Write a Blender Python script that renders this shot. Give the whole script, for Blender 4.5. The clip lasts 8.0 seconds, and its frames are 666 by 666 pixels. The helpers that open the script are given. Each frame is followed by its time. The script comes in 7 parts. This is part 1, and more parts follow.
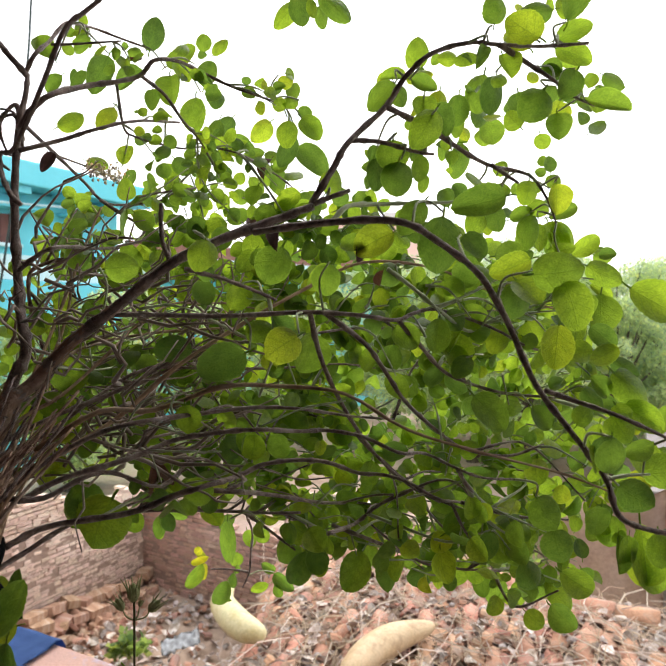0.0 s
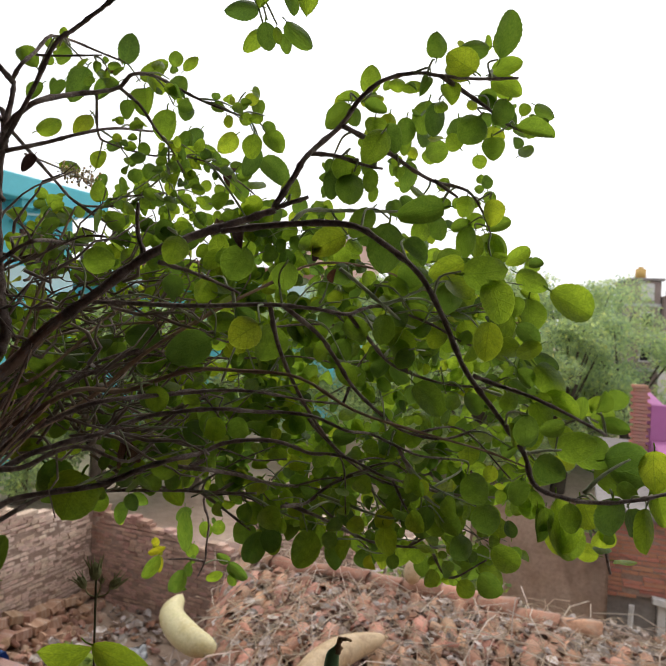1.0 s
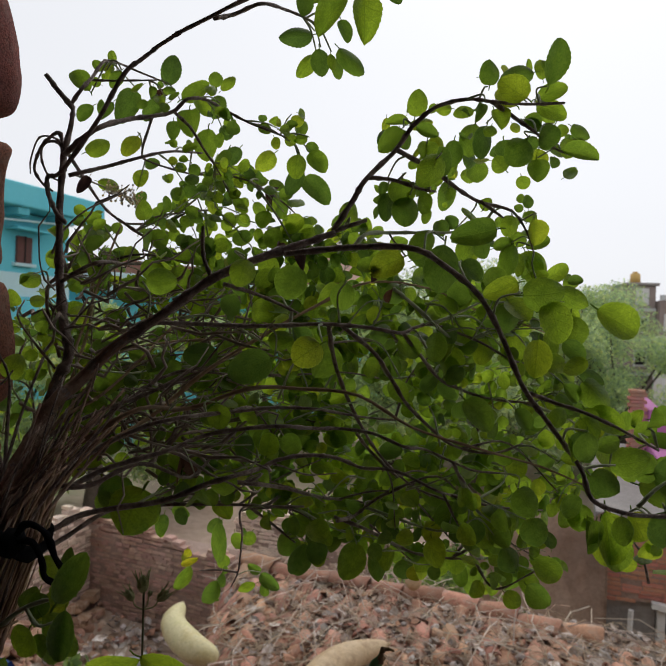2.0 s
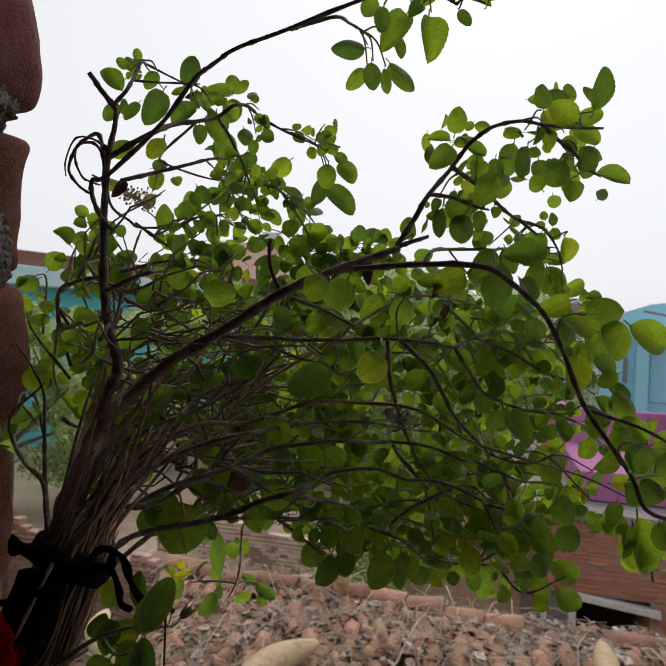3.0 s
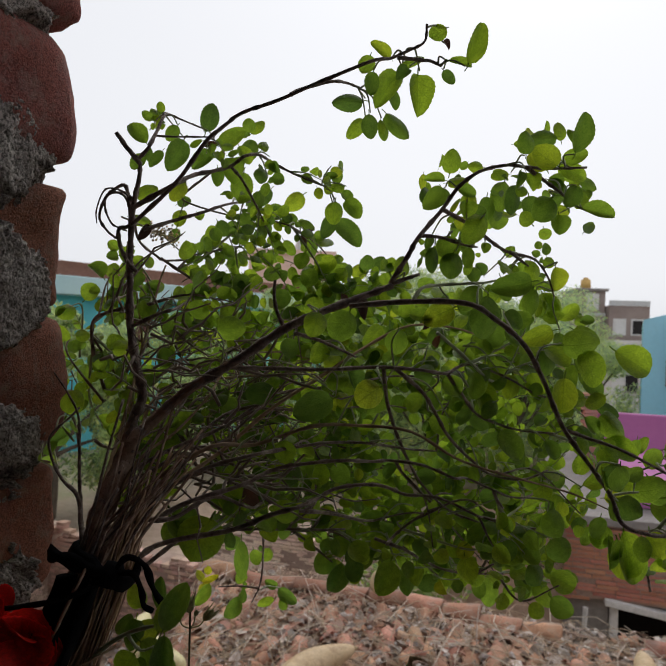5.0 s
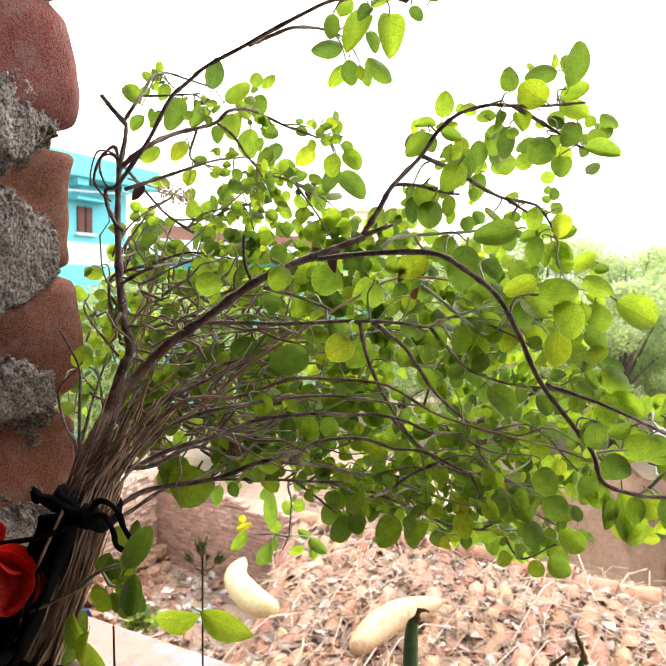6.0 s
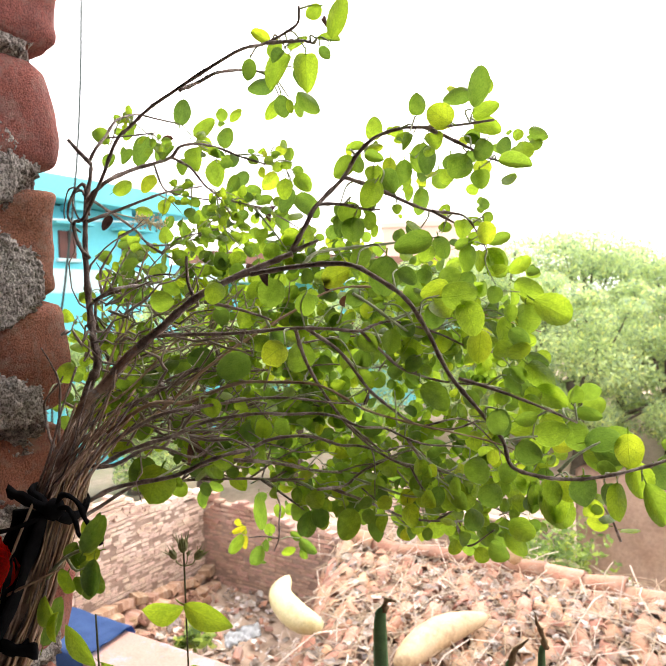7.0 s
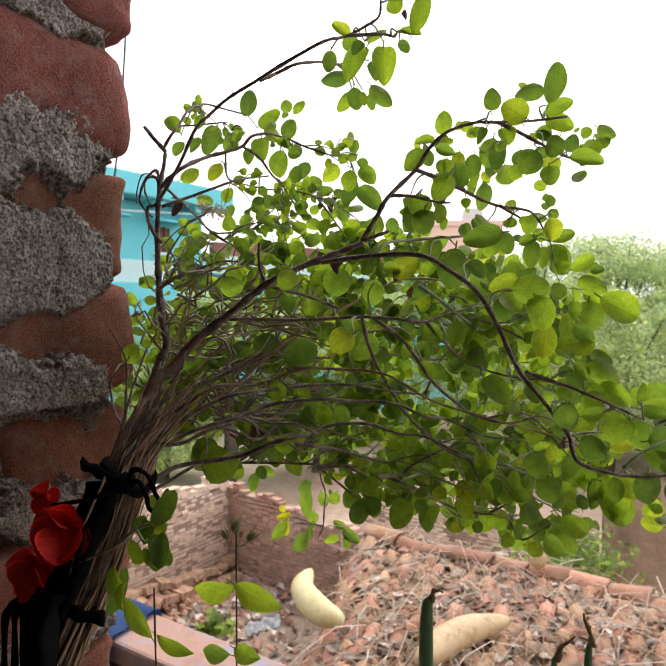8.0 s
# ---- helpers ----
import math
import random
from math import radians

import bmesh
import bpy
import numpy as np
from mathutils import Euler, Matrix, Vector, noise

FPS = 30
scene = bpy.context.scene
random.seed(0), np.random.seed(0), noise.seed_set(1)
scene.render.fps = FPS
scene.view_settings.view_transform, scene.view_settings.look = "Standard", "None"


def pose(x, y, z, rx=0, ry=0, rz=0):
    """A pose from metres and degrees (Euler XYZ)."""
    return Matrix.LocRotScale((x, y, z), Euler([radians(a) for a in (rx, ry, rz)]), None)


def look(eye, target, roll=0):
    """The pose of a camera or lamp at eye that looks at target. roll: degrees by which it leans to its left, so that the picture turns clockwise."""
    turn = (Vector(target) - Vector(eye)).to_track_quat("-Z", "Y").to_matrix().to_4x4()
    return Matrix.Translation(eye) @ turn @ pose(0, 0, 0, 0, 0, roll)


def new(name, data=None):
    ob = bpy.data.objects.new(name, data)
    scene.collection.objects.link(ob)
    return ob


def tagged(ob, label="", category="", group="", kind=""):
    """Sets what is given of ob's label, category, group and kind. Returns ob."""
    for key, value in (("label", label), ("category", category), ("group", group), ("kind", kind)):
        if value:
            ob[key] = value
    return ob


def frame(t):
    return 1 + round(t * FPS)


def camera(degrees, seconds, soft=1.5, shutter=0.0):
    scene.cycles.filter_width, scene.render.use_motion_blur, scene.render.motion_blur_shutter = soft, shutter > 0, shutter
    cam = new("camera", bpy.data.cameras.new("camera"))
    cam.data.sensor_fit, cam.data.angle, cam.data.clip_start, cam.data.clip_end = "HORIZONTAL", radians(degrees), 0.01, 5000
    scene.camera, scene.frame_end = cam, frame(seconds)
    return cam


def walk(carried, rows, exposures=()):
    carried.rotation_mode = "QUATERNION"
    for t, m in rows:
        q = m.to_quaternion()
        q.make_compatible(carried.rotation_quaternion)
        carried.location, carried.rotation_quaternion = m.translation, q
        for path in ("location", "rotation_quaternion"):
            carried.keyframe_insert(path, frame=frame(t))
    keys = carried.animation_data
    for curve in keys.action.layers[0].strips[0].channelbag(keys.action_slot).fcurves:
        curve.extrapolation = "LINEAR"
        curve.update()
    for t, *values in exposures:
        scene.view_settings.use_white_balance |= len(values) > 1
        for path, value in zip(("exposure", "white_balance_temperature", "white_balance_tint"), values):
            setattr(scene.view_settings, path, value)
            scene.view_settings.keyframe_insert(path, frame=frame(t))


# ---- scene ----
cam = camera(53.7, 8.0, 1.25)
cam.data.dof.use_dof, cam.data.dof.focus_distance, cam.data.dof.aperture_fstop = True, 0.38, 28
PATH = [
    (0, (0.0000, 0.0000, 4.0000), (-0.1619, 1.9917, 3.9170), 0.81),
    (0.5, (0.0060, -0.0207, 3.9951), (-0.0547, 1.9777, 3.9447), 1.93),
    (1, (0.0033, -0.0346, 3.9899), (-0.0309, 1.9648, 3.9564), 2.18),
    (1.5, (-0.0048, -0.0399, 3.9917), (-0.0785, 1.9587, 3.9804), 1.92),
    (2, (-0.0272, -0.0438, 3.9955), (-0.0476, 1.9561, 3.9791), 1.97),
    (2.2, (-0.0472, -0.0369, 3.9992), (0.0038, 1.9625, 3.9892), 1.64),
    (3.3, (-0.0991, -0.0415, 4.0007), (0.1412, 1.9439, 3.9792), 2.74),
    (3.5, (-0.0932, -0.0369, 3.9964), (0.1589, 1.9458, 3.9216), 2.58),
    (4, (-0.0926, -0.0650, 3.9992), (0.2029, 1.9127, 4.0358), 2.67),
    (4.5, (-0.0907, -0.0668, 4.0032), (0.1479, 1.9186, 4.0375), 2.29),
    (5, (-0.0807, -0.0761, 4.0150), (0.0284, 1.9210, 4.0136), 2.00),
    (5.2, (-0.0746, -0.0743, 4.0148), (-0.0285, 1.9243, 3.9581), 2.37),
    (6.3, (0.0061, -0.0734, 4.0142), (-0.2671, 1.9028, 3.8721), -0.47),
    (6.5, (0.0165, -0.0782, 4.0143), (-0.3031, 1.8906, 3.8674), -1.30),
    (7, (0.0519, -0.1030, 4.0095), (-0.2661, 1.8698, 3.9281), -1.58),
    (7.5, (0.0576, -0.1161, 4.0092), (-0.2900, 1.8526, 3.9495), -0.72),
    (8, (0.0299, -0.1145, 4.0053), (-0.3688, 1.8432, 3.9144), 0.41),
]
EXPOSE = [
    (0.0, 1.55, 6550, 10), (0.5, 1.13, 6600, 11), (1.0, 0.66, 6600, 11), (1.5, 0.4, 6550, 11), (2.0, 0.17, 6500, 10),
    (3.3, 0.15, 6600, 11), (4.0, 0.02, 6500, 10), (4.6, -0.13, 6450, 9), (5.2, 0.47, 6600, 11), (6.3, 2.5, 6900, 13),
    (6.7, 2.48, 6900, 13), (7.2, 1.98, 6850, 13), (8.0, 1.34, 6850, 13),
]
walk(cam, [(t, look(eye, target, roll)) for t, eye, target, roll in PATH], EXPOSE)

# ---- daylight: an even, bright overcast sky ----
world = bpy.data.worlds.new("overcast_sky")
scene.world = world
world.use_nodes = True
wn, wl = world.node_tree.nodes, world.node_tree.links
sky = wn.new("ShaderNodeTexSky")
sky.sky_type, sky.sun_disc = "NISHITA", False
sky.sun_elevation, sky.sun_rotation = radians(52), radians(20)
sky.air_density, sky.dust_density, sky.ozone_density = 1.0, 4.0, 1.0
bw = wn.new("ShaderNodeHueSaturation")
bw.inputs["Saturation"].default_value = 0.12
wl.new(sky.outputs[0], bw.inputs["Color"])
cloud = wn.new("ShaderNodeMixRGB")
cloud.inputs[0].default_value = 0.75
cloud.inputs[2].default_value = (8.3, 8.5, 9.0, 1)
wl.new(bw.outputs[0], cloud.inputs[1])
wl.new(cloud.outputs[0], wn["Background"].inputs[0])
wn["Background"].inputs[1].default_value = 0.1
sun = new("sun", bpy.data.lights.new("sun", "SUN"))
sun.data.energy, sun.data.angle, sun.data.color = 0.65, radians(30), (1.0, 0.96, 0.9)
sun.matrix_world = look((6, 16, 24), (0, 0, 0))


# ---- materials ----
def mat(name):
    m = bpy.data.materials.new(name)
    m.use_nodes = True
    return m, m.node_tree.nodes, m.node_tree.links, m.node_tree.nodes["Principled BSDF"]


def ramp(nodes, links, fac, stops):
    r = nodes.new("ShaderNodeValToRGB")
    e = r.color_ramp.elements
    while len(e) < len(stops):
        e.new(0.5)
    for el, (p, c) in zip(e, stops):
        el.position, el.color = p, (*c, 1)
    links.new(fac, r.inputs[0])
    return r.outputs[0]


def noise_tex(nodes, links, scale, detail=6, rough=0.6, coord="Object"):
    tc = nodes.new("ShaderNodeTexCoord")
    n = nodes.new("ShaderNodeTexNoise")
    n.inputs["Scale"].default_value, n.inputs["Detail"].default_value, n.inputs["Roughness"].default_value = scale, detail, rough
    links.new(tc.outputs[coord], n.inputs[0])
    return n.outputs["Fac"]


def mix(nodes, links, fac, a, b, kind="MIX"):
    m = nodes.new("ShaderNodeMixRGB")
    m.blend_type = kind
    for i, v in enumerate((fac, a, b)):
        if isinstance(v, (int, float)):
            m.inputs[i].default_value = v if i == 0 else (v, v, v, 1)
        elif isinstance(v, tuple):
            m.inputs[i].default_value = (*v, 1)
        else:
            links.new(v, m.inputs[i])
    return m.outputs[0]


def rough_surface(name, colours, scale, fine, bump=0.4, roughness=0.9, depth=0.01, vary=0.0, coord="Object", stain=None, stain_scale=0.43, grit_shade=(0.25, 0.6, 0.45), gloss=0.25, down=0.0):
    """A matt surface: broad and fine colour variation, relief and an optional change from piece to piece."""
    m, n, l, p = mat(name)
    broad = noise_tex(n, l, scale, 5, 0.6, coord)
    small = noise_tex(n, l, fine, 8, 0.7, coord)
    k = len(colours) - 1
    c = ramp(n, l, broad, [(0.3 + 0.4 * i / k, col) for i, col in enumerate(colours)])
    c = mix(n, l, 0.55 if grit_shade[2] > 0.4 else 0.9, c, ramp(n, l, small, [(grit_shade[0], (grit_shade[2], grit_shade[2], grit_shade[2])), (grit_shade[1], (1, 1, 1))]), "MULTIPLY")
    if stain:
        c = mix(n, l, ramp(n, l, noise_tex(n, l, scale * stain_scale, 7, 0.75, coord), [(0.5, (0, 0, 0)), (0.68, (1, 1, 1))]), c, stain)
    if vary:
        oi = n.new("ShaderNodeObjectInfo")
        gi = n.new("ShaderNodeNewGeometry")
        add = n.new("ShaderNodeMath")
        add.operation = "ADD"
        l.new(oi.outputs["Random"], add.inputs[0])
        l.new(gi.outputs["Random Per Island"], add.inputs[1])
        wrap = n.new("ShaderNodeMath")
        wrap.operation = "FRACT"
        l.new(add.outputs[0], wrap.inputs[0])
        hs = n.new("ShaderNodeHueSaturation")
        v = n.new("ShaderNodeMapRange")
        v.inputs["To Min"].default_value, v.inputs["To Max"].default_value = 1 - vary, 1 + vary
        l.new(wrap.outputs[0], v.inputs[0])
        l.new(v.outputs[0], hs.inputs["Value"])
        h = n.new("ShaderNodeMapRange")
        h.inputs["To Min"].default_value, h.inputs["To Max"].default_value = 0.485, 0.515
        mul = n.new("ShaderNodeMath")
        mul.operation = "MULTIPLY"
        mul.inputs[1].default_value = 7.31
        l.new(wrap.outputs[0], mul.inputs[0])
        fr = n.new("ShaderNodeMath")
        fr.operation = "FRACT"
        l.new(mul.outputs[0], fr.inputs[0])
        l.new(fr.outputs[0], h.inputs[0])
        l.new(h.outputs[0], hs.inputs["Hue"])
        l.new(c, hs.inputs["Color"])
        c = hs.outputs[0]
    l.new(c, p.inputs["Base Color"])
    p.inputs["Roughness"].default_value = roughness
    p.inputs["Specular IOR Level"].default_value = gloss
    # short pale hairs on downy stems
    p.inputs["Sheen Weight"].default_value, p.inputs["Sheen Roughness"].default_value = down, 0.35
    b = n.new("ShaderNodeBump")
    b.inputs["Strength"].default_value, b.inputs["Distance"].default_value = bump, depth
    l.new(small, b.inputs["Height"])
    l.new(b.outputs[0], p.inputs["Normal"])
    return m


def math_node(nodes, links, kind, a, b=0.0, c=0.0):
    m = nodes.new("ShaderNodeMath")
    m.operation = kind
    for i, v in enumerate((a, b, c)):
        if isinstance(v, (int, float)):
            m.inputs[i].default_value = v
        else:
            links.new(v, m.inputs[i])
    return m.outputs[0]


def leaf_material(name, dark, light, glow, veins=True):
    """A thin leaf: downy mottled blade that lets light through, with a midrib, side veins, a fine net and a pale hairy margin."""
    m, n, l, p = mat(name)
    tc = n.new("ShaderNodeTexCoord")
    sep = n.new("ShaderNodeSeparateXYZ")
    l.new(tc.outputs["UV"], sep.inputs[0])
    oi = n.new("ShaderNodeObjectInfo")
    gi = n.new("ShaderNodeNewGeometry")
    chance = math_node(n, l, "FRACT", math_node(n, l, "ADD", oi.outputs["Random"], gi.outputs["Random Per Island"]))
    base = ramp(n, l, chance, [(0.0, dark), (0.55, light), (0.93, light), (1.0, (light[0] * 1.5, light[1] * 1.2, light[2]))])
    thin = ramp(n, l, chance, [(0.0, (glow[0] * 0.3, glow[1] * 0.38, glow[2])), (0.3, (glow[0] * 0.5, glow[1] * 0.58, glow[2])), (0.6, (glow[0] * 0.75, glow[1] * 0.8, glow[2])), (0.9, glow), (1.0, (glow[0] * 1.3, glow[1] * 1.08, glow[2]))])
    # every leaf has its own mottling
    place = n.new("ShaderNodeCombineXYZ")
    l.new(sep.outputs["X"], place.inputs[0])
    l.new(sep.outputs["Y"], place.inputs[1])
    l.new(math_node(n, l, "MULTIPLY", chance, 37.0), place.inputs[2])
    broad, grain = n.new("ShaderNodeTexNoise"), n.new("ShaderNodeTexNoise")
    for tex, scale, detail in ((broad, 3.2, 3), (grain, 24.0, 4)):
        tex.inputs["Scale"].default_value, tex.inputs["Detail"].default_value, tex.inputs["Roughness"].default_value = scale, detail, 0.65
        l.new(place.outputs[0], tex.inputs[0])
    mottle = mix(n, l, 1.0, ramp(n, l, broad.outputs["Fac"], [(0.32, (0.62, 0.68, 0.6)), (0.62, (1.12, 1.1, 1.0))]), ramp(n, l, grain.outputs["Fac"], [(0.36, (0.7, 0.74, 0.7)), (0.62, (1.14, 1.12, 1.1))]), "MULTIPLY")
    base = mix(n, l, 0.85, base, mottle, "MULTIPLY")
    thin = mix(n, l, 0.7, thin, mottle, "MULTIPLY")
    height = grain.outputs["Fac"]
    if veins:
        ab = math_node(n, l, "ABSOLUTE", sep.outputs["Y"])
        bent = math_node(n, l, "MULTIPLY_ADD", broad.outputs["Fac"], 0.13, sep.outputs["X"])
        saw = math_node(n, l, "PINGPONG", math_node(n, l, "MULTIPLY", math_node(n, l, "MULTIPLY_ADD", ab, -0.7, bent), 4.4), 0.5)
        side = ramp(n, l, saw, [(0.0, (0.7, 0.7, 0.7)), (0.1, (0, 0, 0))])
        rib = ramp(n, l, ab, [(0.0, (1, 1, 1)), (0.022, (0, 0, 0))])
        net = n.new("ShaderNodeTexVoronoi")
        net.feature = "DISTANCE_TO_EDGE"
        net.inputs["Scale"].default_value = 9.0
        l.new(place.outputs[0], net.inputs["Vector"])
        mesh = ramp(n, l, net.outputs["Distance"], [(0.0, (0.4, 0.4, 0.4)), (0.06, (0, 0, 0))])
        both = mix(n, l, 1.0, mix(n, l, 1.0, side, rib, "LIGHTEN"), mesh, "LIGHTEN")
        base = mix(n, l, math_node(n, l, "MULTIPLY", both, 0.24), base, (light[0] * 1.7, light[1] * 1.5, light[2] * 1.8))
        thin = mix(n, l, math_node(n, l, "MULTIPLY", both, 0.55), thin, (glow[0] * 0.35, glow[1] * 0.42, glow[2] * 0.5))
        rim = ramp(n, l, ab, [(0.375, (0, 0, 0)), (0.41, (0.5, 0.5, 0.5))])
        base = mix(n, l, rim, base, (light[0] * 2.6, light[1] * 2.2, light[2] * 3.2))
        height = mix(n, l, 0.5, height, both, "SUBTRACT")
    tr = n.new("ShaderNodeBsdfTranslucent")
    l.new(thin, tr.inputs[0])
    p.inputs["Roughness"].default_value = 0.55
    p.inputs["Specular IOR Level"].default_value = 0.16
    l.new(base, p.inputs["Base Color"])
    bp = n.new("ShaderNodeBump")
    bp.inputs["Strength"].default_value, bp.inputs["Distance"].default_value = 0.5, 0.0006
    l.new(height, bp.inputs["Height"])
    for sh in (p, tr):
        l.new(bp.outputs[0], sh.inputs["Normal"])
    ms = n.new("ShaderNodeAddShader")
    l.new(p.outputs[0], ms.inputs[0])
    l.new(tr.outputs[0], ms.inputs[1])
    l.new(ms.outputs[0], n["Material Output"].inputs[0])
    return m


LEAF = leaf_material("basil_leaf", (0.032, 0.05, 0.015), (0.056, 0.084, 0.022), (0.288, 0.4, 0.025))
SPRIG_LEAF = leaf_material("glossy_shoot_leaf", (0.05, 0.09, 0.014), (0.08, 0.13, 0.02), (0.23, 0.31, 0.018))
WEED_LEAF = leaf_material("weed_leaf", (0.08, 0.125, 0.035), (0.13, 0.185, 0.06), (0.27, 0.34, 0.06), False)
LEAF_OLD = leaf_material("withered_leaf", (0.05, 0.022, 0.016), (0.085, 0.04, 0.025), (0.06, 0.026, 0.014))
LEAF_YELLOW = leaf_material("yellow_leaf", (0.16, 0.16, 0.02), (0.22, 0.22, 0.03), (0.55, 0.5, 0.02))
# the haze over the far trees is put into this pale, greyed leaf colour
TREE_LEAF = leaf_material("haze_paled_foliage", (0.19, 0.235, 0.1), (0.27, 0.32, 0.155), (0.37, 0.43, 0.17), False)
BARK = rough_surface("grey_brown_bark", [(0.115, 0.08, 0.07), (0.25, 0.185, 0.16), (0.46, 0.385, 0.34)], 90, 420, 1.0, 0.85, 0.0015, grit_shade=(0.4, 0.58, 0.42), gloss=0.06, down=0.4)
DRY = rough_surface("dry_pale_stalk", [(0.26, 0.165, 0.1), (0.46, 0.32, 0.21), (0.6, 0.46, 0.32)], 50, 500, 0.5, 0.85, 0.0008, vary=0.25, gloss=0.06)
GREY_TWIG = rough_surface("dry_grey_twig", [(0.17, 0.125, 0.1), (0.32, 0.25, 0.21), (0.5, 0.42, 0.36)], 60, 500, 0.5, 0.85, 0.0008, gloss=0.06, down=0.4)
MUD = rough_surface("stained_mud_plaster", [(0.35, 0.245, 0.19), (0.5, 0.375, 0.3), (0.57, 0.45, 0.37)], 2.2, 30, 0.6, 0.95, 0.01, stain=(0.33, 0.25, 0.21))
SHEET = rough_surface("grey_white_plastic", [(0.5, 0.52, 0.54), (0.68, 0.7, 0.72)], 14, 60, 0.2, 0.45, 0.002)
GREEN_TWIG = rough_surface("downy_green_twig", [(0.24, 0.29, 0.14), (0.38, 0.42, 0.25), (0.48, 0.5, 0.34)], 80, 600, 0.3, 0.8, 0.0005, down=0.6)
SEED = leaf_material("dry_cream_flower", (0.45, 0.36, 0.24), (0.58, 0.49, 0.36), (0.4, 0.34, 0.24), False)
BUD = rough_surface("downy_bud", [(0.2, 0.22, 0.09), (0.36, 0.36, 0.18)], 200, 900, 0.6, 0.8, 0.0006)
TREE_BARK = rough_surface("tree_bark", [(0.07, 0.055, 0.04), (0.15, 0.12, 0.09)], 6, 40, 0.8, 0.95, 0.02)
BRICK = rough_surface("fired_clay_brick", [(0.26, 0.098, 0.075), (0.43, 0.165, 0.112), (0.31, 0.14, 0.115)], 24, 760, 1.0, 0.92, 0.002, vary=0.2, stain=(0.33, 0.2, 0.16), stain_scale=2.6, grit_shade=(0.4, 0.58, 0.35))
# the mortar's fine pits are darkened in colour, in place of their shade
MORTAR = rough_surface("rough_grey_mortar", [(0.36, 0.31, 0.28), (0.5, 0.44, 0.41), (0.62, 0.57, 0.53)], 60, 480, 1.0, 0.95, 0.0025, grit_shade=(0.4, 0.56, 0.16))
OLD_BRICK = rough_surface("pale_weathered_brick", [(0.6, 0.41, 0.31), (0.76, 0.57, 0.45), (0.8, 0.66, 0.55)], 3, 70, 0.8, 0.95, 0.008, vary=0.12)
RUIN_BRICK = rough_surface("weathered_red_brown_brick", [(0.38, 0.22, 0.165), (0.54, 0.34, 0.26), (0.58, 0.42, 0.34)], 3, 70, 0.8, 0.95, 0.008, vary=0.14, stain=(0.36, 0.26, 0.22))
FALLEN = rough_surface("fallen_orange_brick", [(0.33, 0.19, 0.13), (0.5, 0.3, 0.2), (0.56, 0.42, 0.33)], 6, 60, 0.8, 0.95, 0.008, vary=0.2)
PALE_MORTAR = rough_surface("pale_mud_mortar", [(0.32, 0.22, 0.17), (0.44, 0.32, 0.25)], 4, 40, 0.8, 0.95, 0.01)
DEAD_LEAF = rough_surface("dead_leaf_litter", [(0.25, 0.19, 0.15), (0.46, 0.38, 0.32), (0.64, 0.6, 0.57)], 20, 90, 0.4, 0.9, 0.003, vary=0.4)
OLD_MORTAR = rough_surface("mud_mortar", [(0.29, 0.19, 0.15), (0.41, 0.3, 0.245)], 4, 40, 0.8, 0.95, 0.01)
RED_BRICK = rough_surface("red_wall_brick", [(0.38, 0.155, 0.098), (0.56, 0.245, 0.16), (0.46, 0.235, 0.175)], 3, 60, 0.6, 0.9, 0.008, vary=0.13, stain=(0.31, 0.22, 0.19))
TILE = rough_surface("broken_clay_tile", [(0.3, 0.145, 0.095), (0.52, 0.28, 0.185), (0.45, 0.31, 0.235)], 9, 80, 0.7, 0.95, 0.006, vary=0.28, stain=(0.31, 0.24, 0.2))
RUBBLE = rough_surface("grey_rubble", [(0.26, 0.22, 0.2), (0.45, 0.39, 0.36), (0.6, 0.56, 0.53)], 9, 80, 0.7, 0.95, 0.006, vary=0.35)
STRAW = rough_surface("dry_straw", [(0.34, 0.245, 0.165), (0.58, 0.45, 0.32)], 6, 60, 0.3, 0.9, 0.002, vary=0.3)
CREEPER = rough_surface("pale_dry_creeper", [(0.42, 0.33, 0.26), (0.62, 0.52, 0.43)], 6, 60, 0.3, 0.9, 0.002, vary=0.3)
GROUND = rough_surface("pale_dusty_ground", [(0.36, 0.25, 0.19), (0.5, 0.37, 0.29), (0.43, 0.32, 0.25)], 0.5, 9, 0.6, 0.97, 0.03, stain=(0.3, 0.29, 0.16))
EARTH = rough_surface("dusty_earth", [(0.29, 0.2, 0.145), (0.44, 0.325, 0.245), (0.38, 0.285, 0.21)], 0.7, 14, 0.8, 0.97, 0.03)
BLUE_PAINT = rough_surface("turquoise_house_paint", [(0.11, 0.52, 0.63), (0.17, 0.62, 0.72)], 0.5, 16, 0.15, 0.7, 0.006, stain=(0.16, 0.55, 0.63), grit_shade=(0.2, 0.7, 0.82))
PALE_BLUE = rough_surface("pale_blue_house_paint", [(0.48, 0.68, 0.72), (0.58, 0.76, 0.79)], 0.5, 14, 0.15, 0.75, 0.006, grit_shade=(0.2, 0.7, 0.82))
SKY_PAINT = rough_surface("sky_blue_house_paint", [(0.3, 0.62, 0.75), (0.37, 0.69, 0.82)], 0.5, 14, 0.12, 0.75, 0.006, grit_shade=(0.2, 0.7, 0.82))
PINK_PAINT = rough_surface("magenta_parapet_paint", [(0.38, 0.13, 0.3), (0.47, 0.18, 0.37)], 0.6, 14, 0.12, 0.75, 0.006, grit_shade=(0.2, 0.7, 0.82))
SALMON = rough_surface("salmon_house_paint", [(0.66, 0.44, 0.36), (0.72, 0.51, 0.43)], 0.4, 10, 0.12, 0.8, 0.006, grit_shade=(0.2, 0.7, 0.82))
PALE_CEMENT = rough_surface("pale_cement", [(0.5, 0.5, 0.5), (0.58, 0.58, 0.58)], 1, 20, 0.2, 0.9, 0.005)
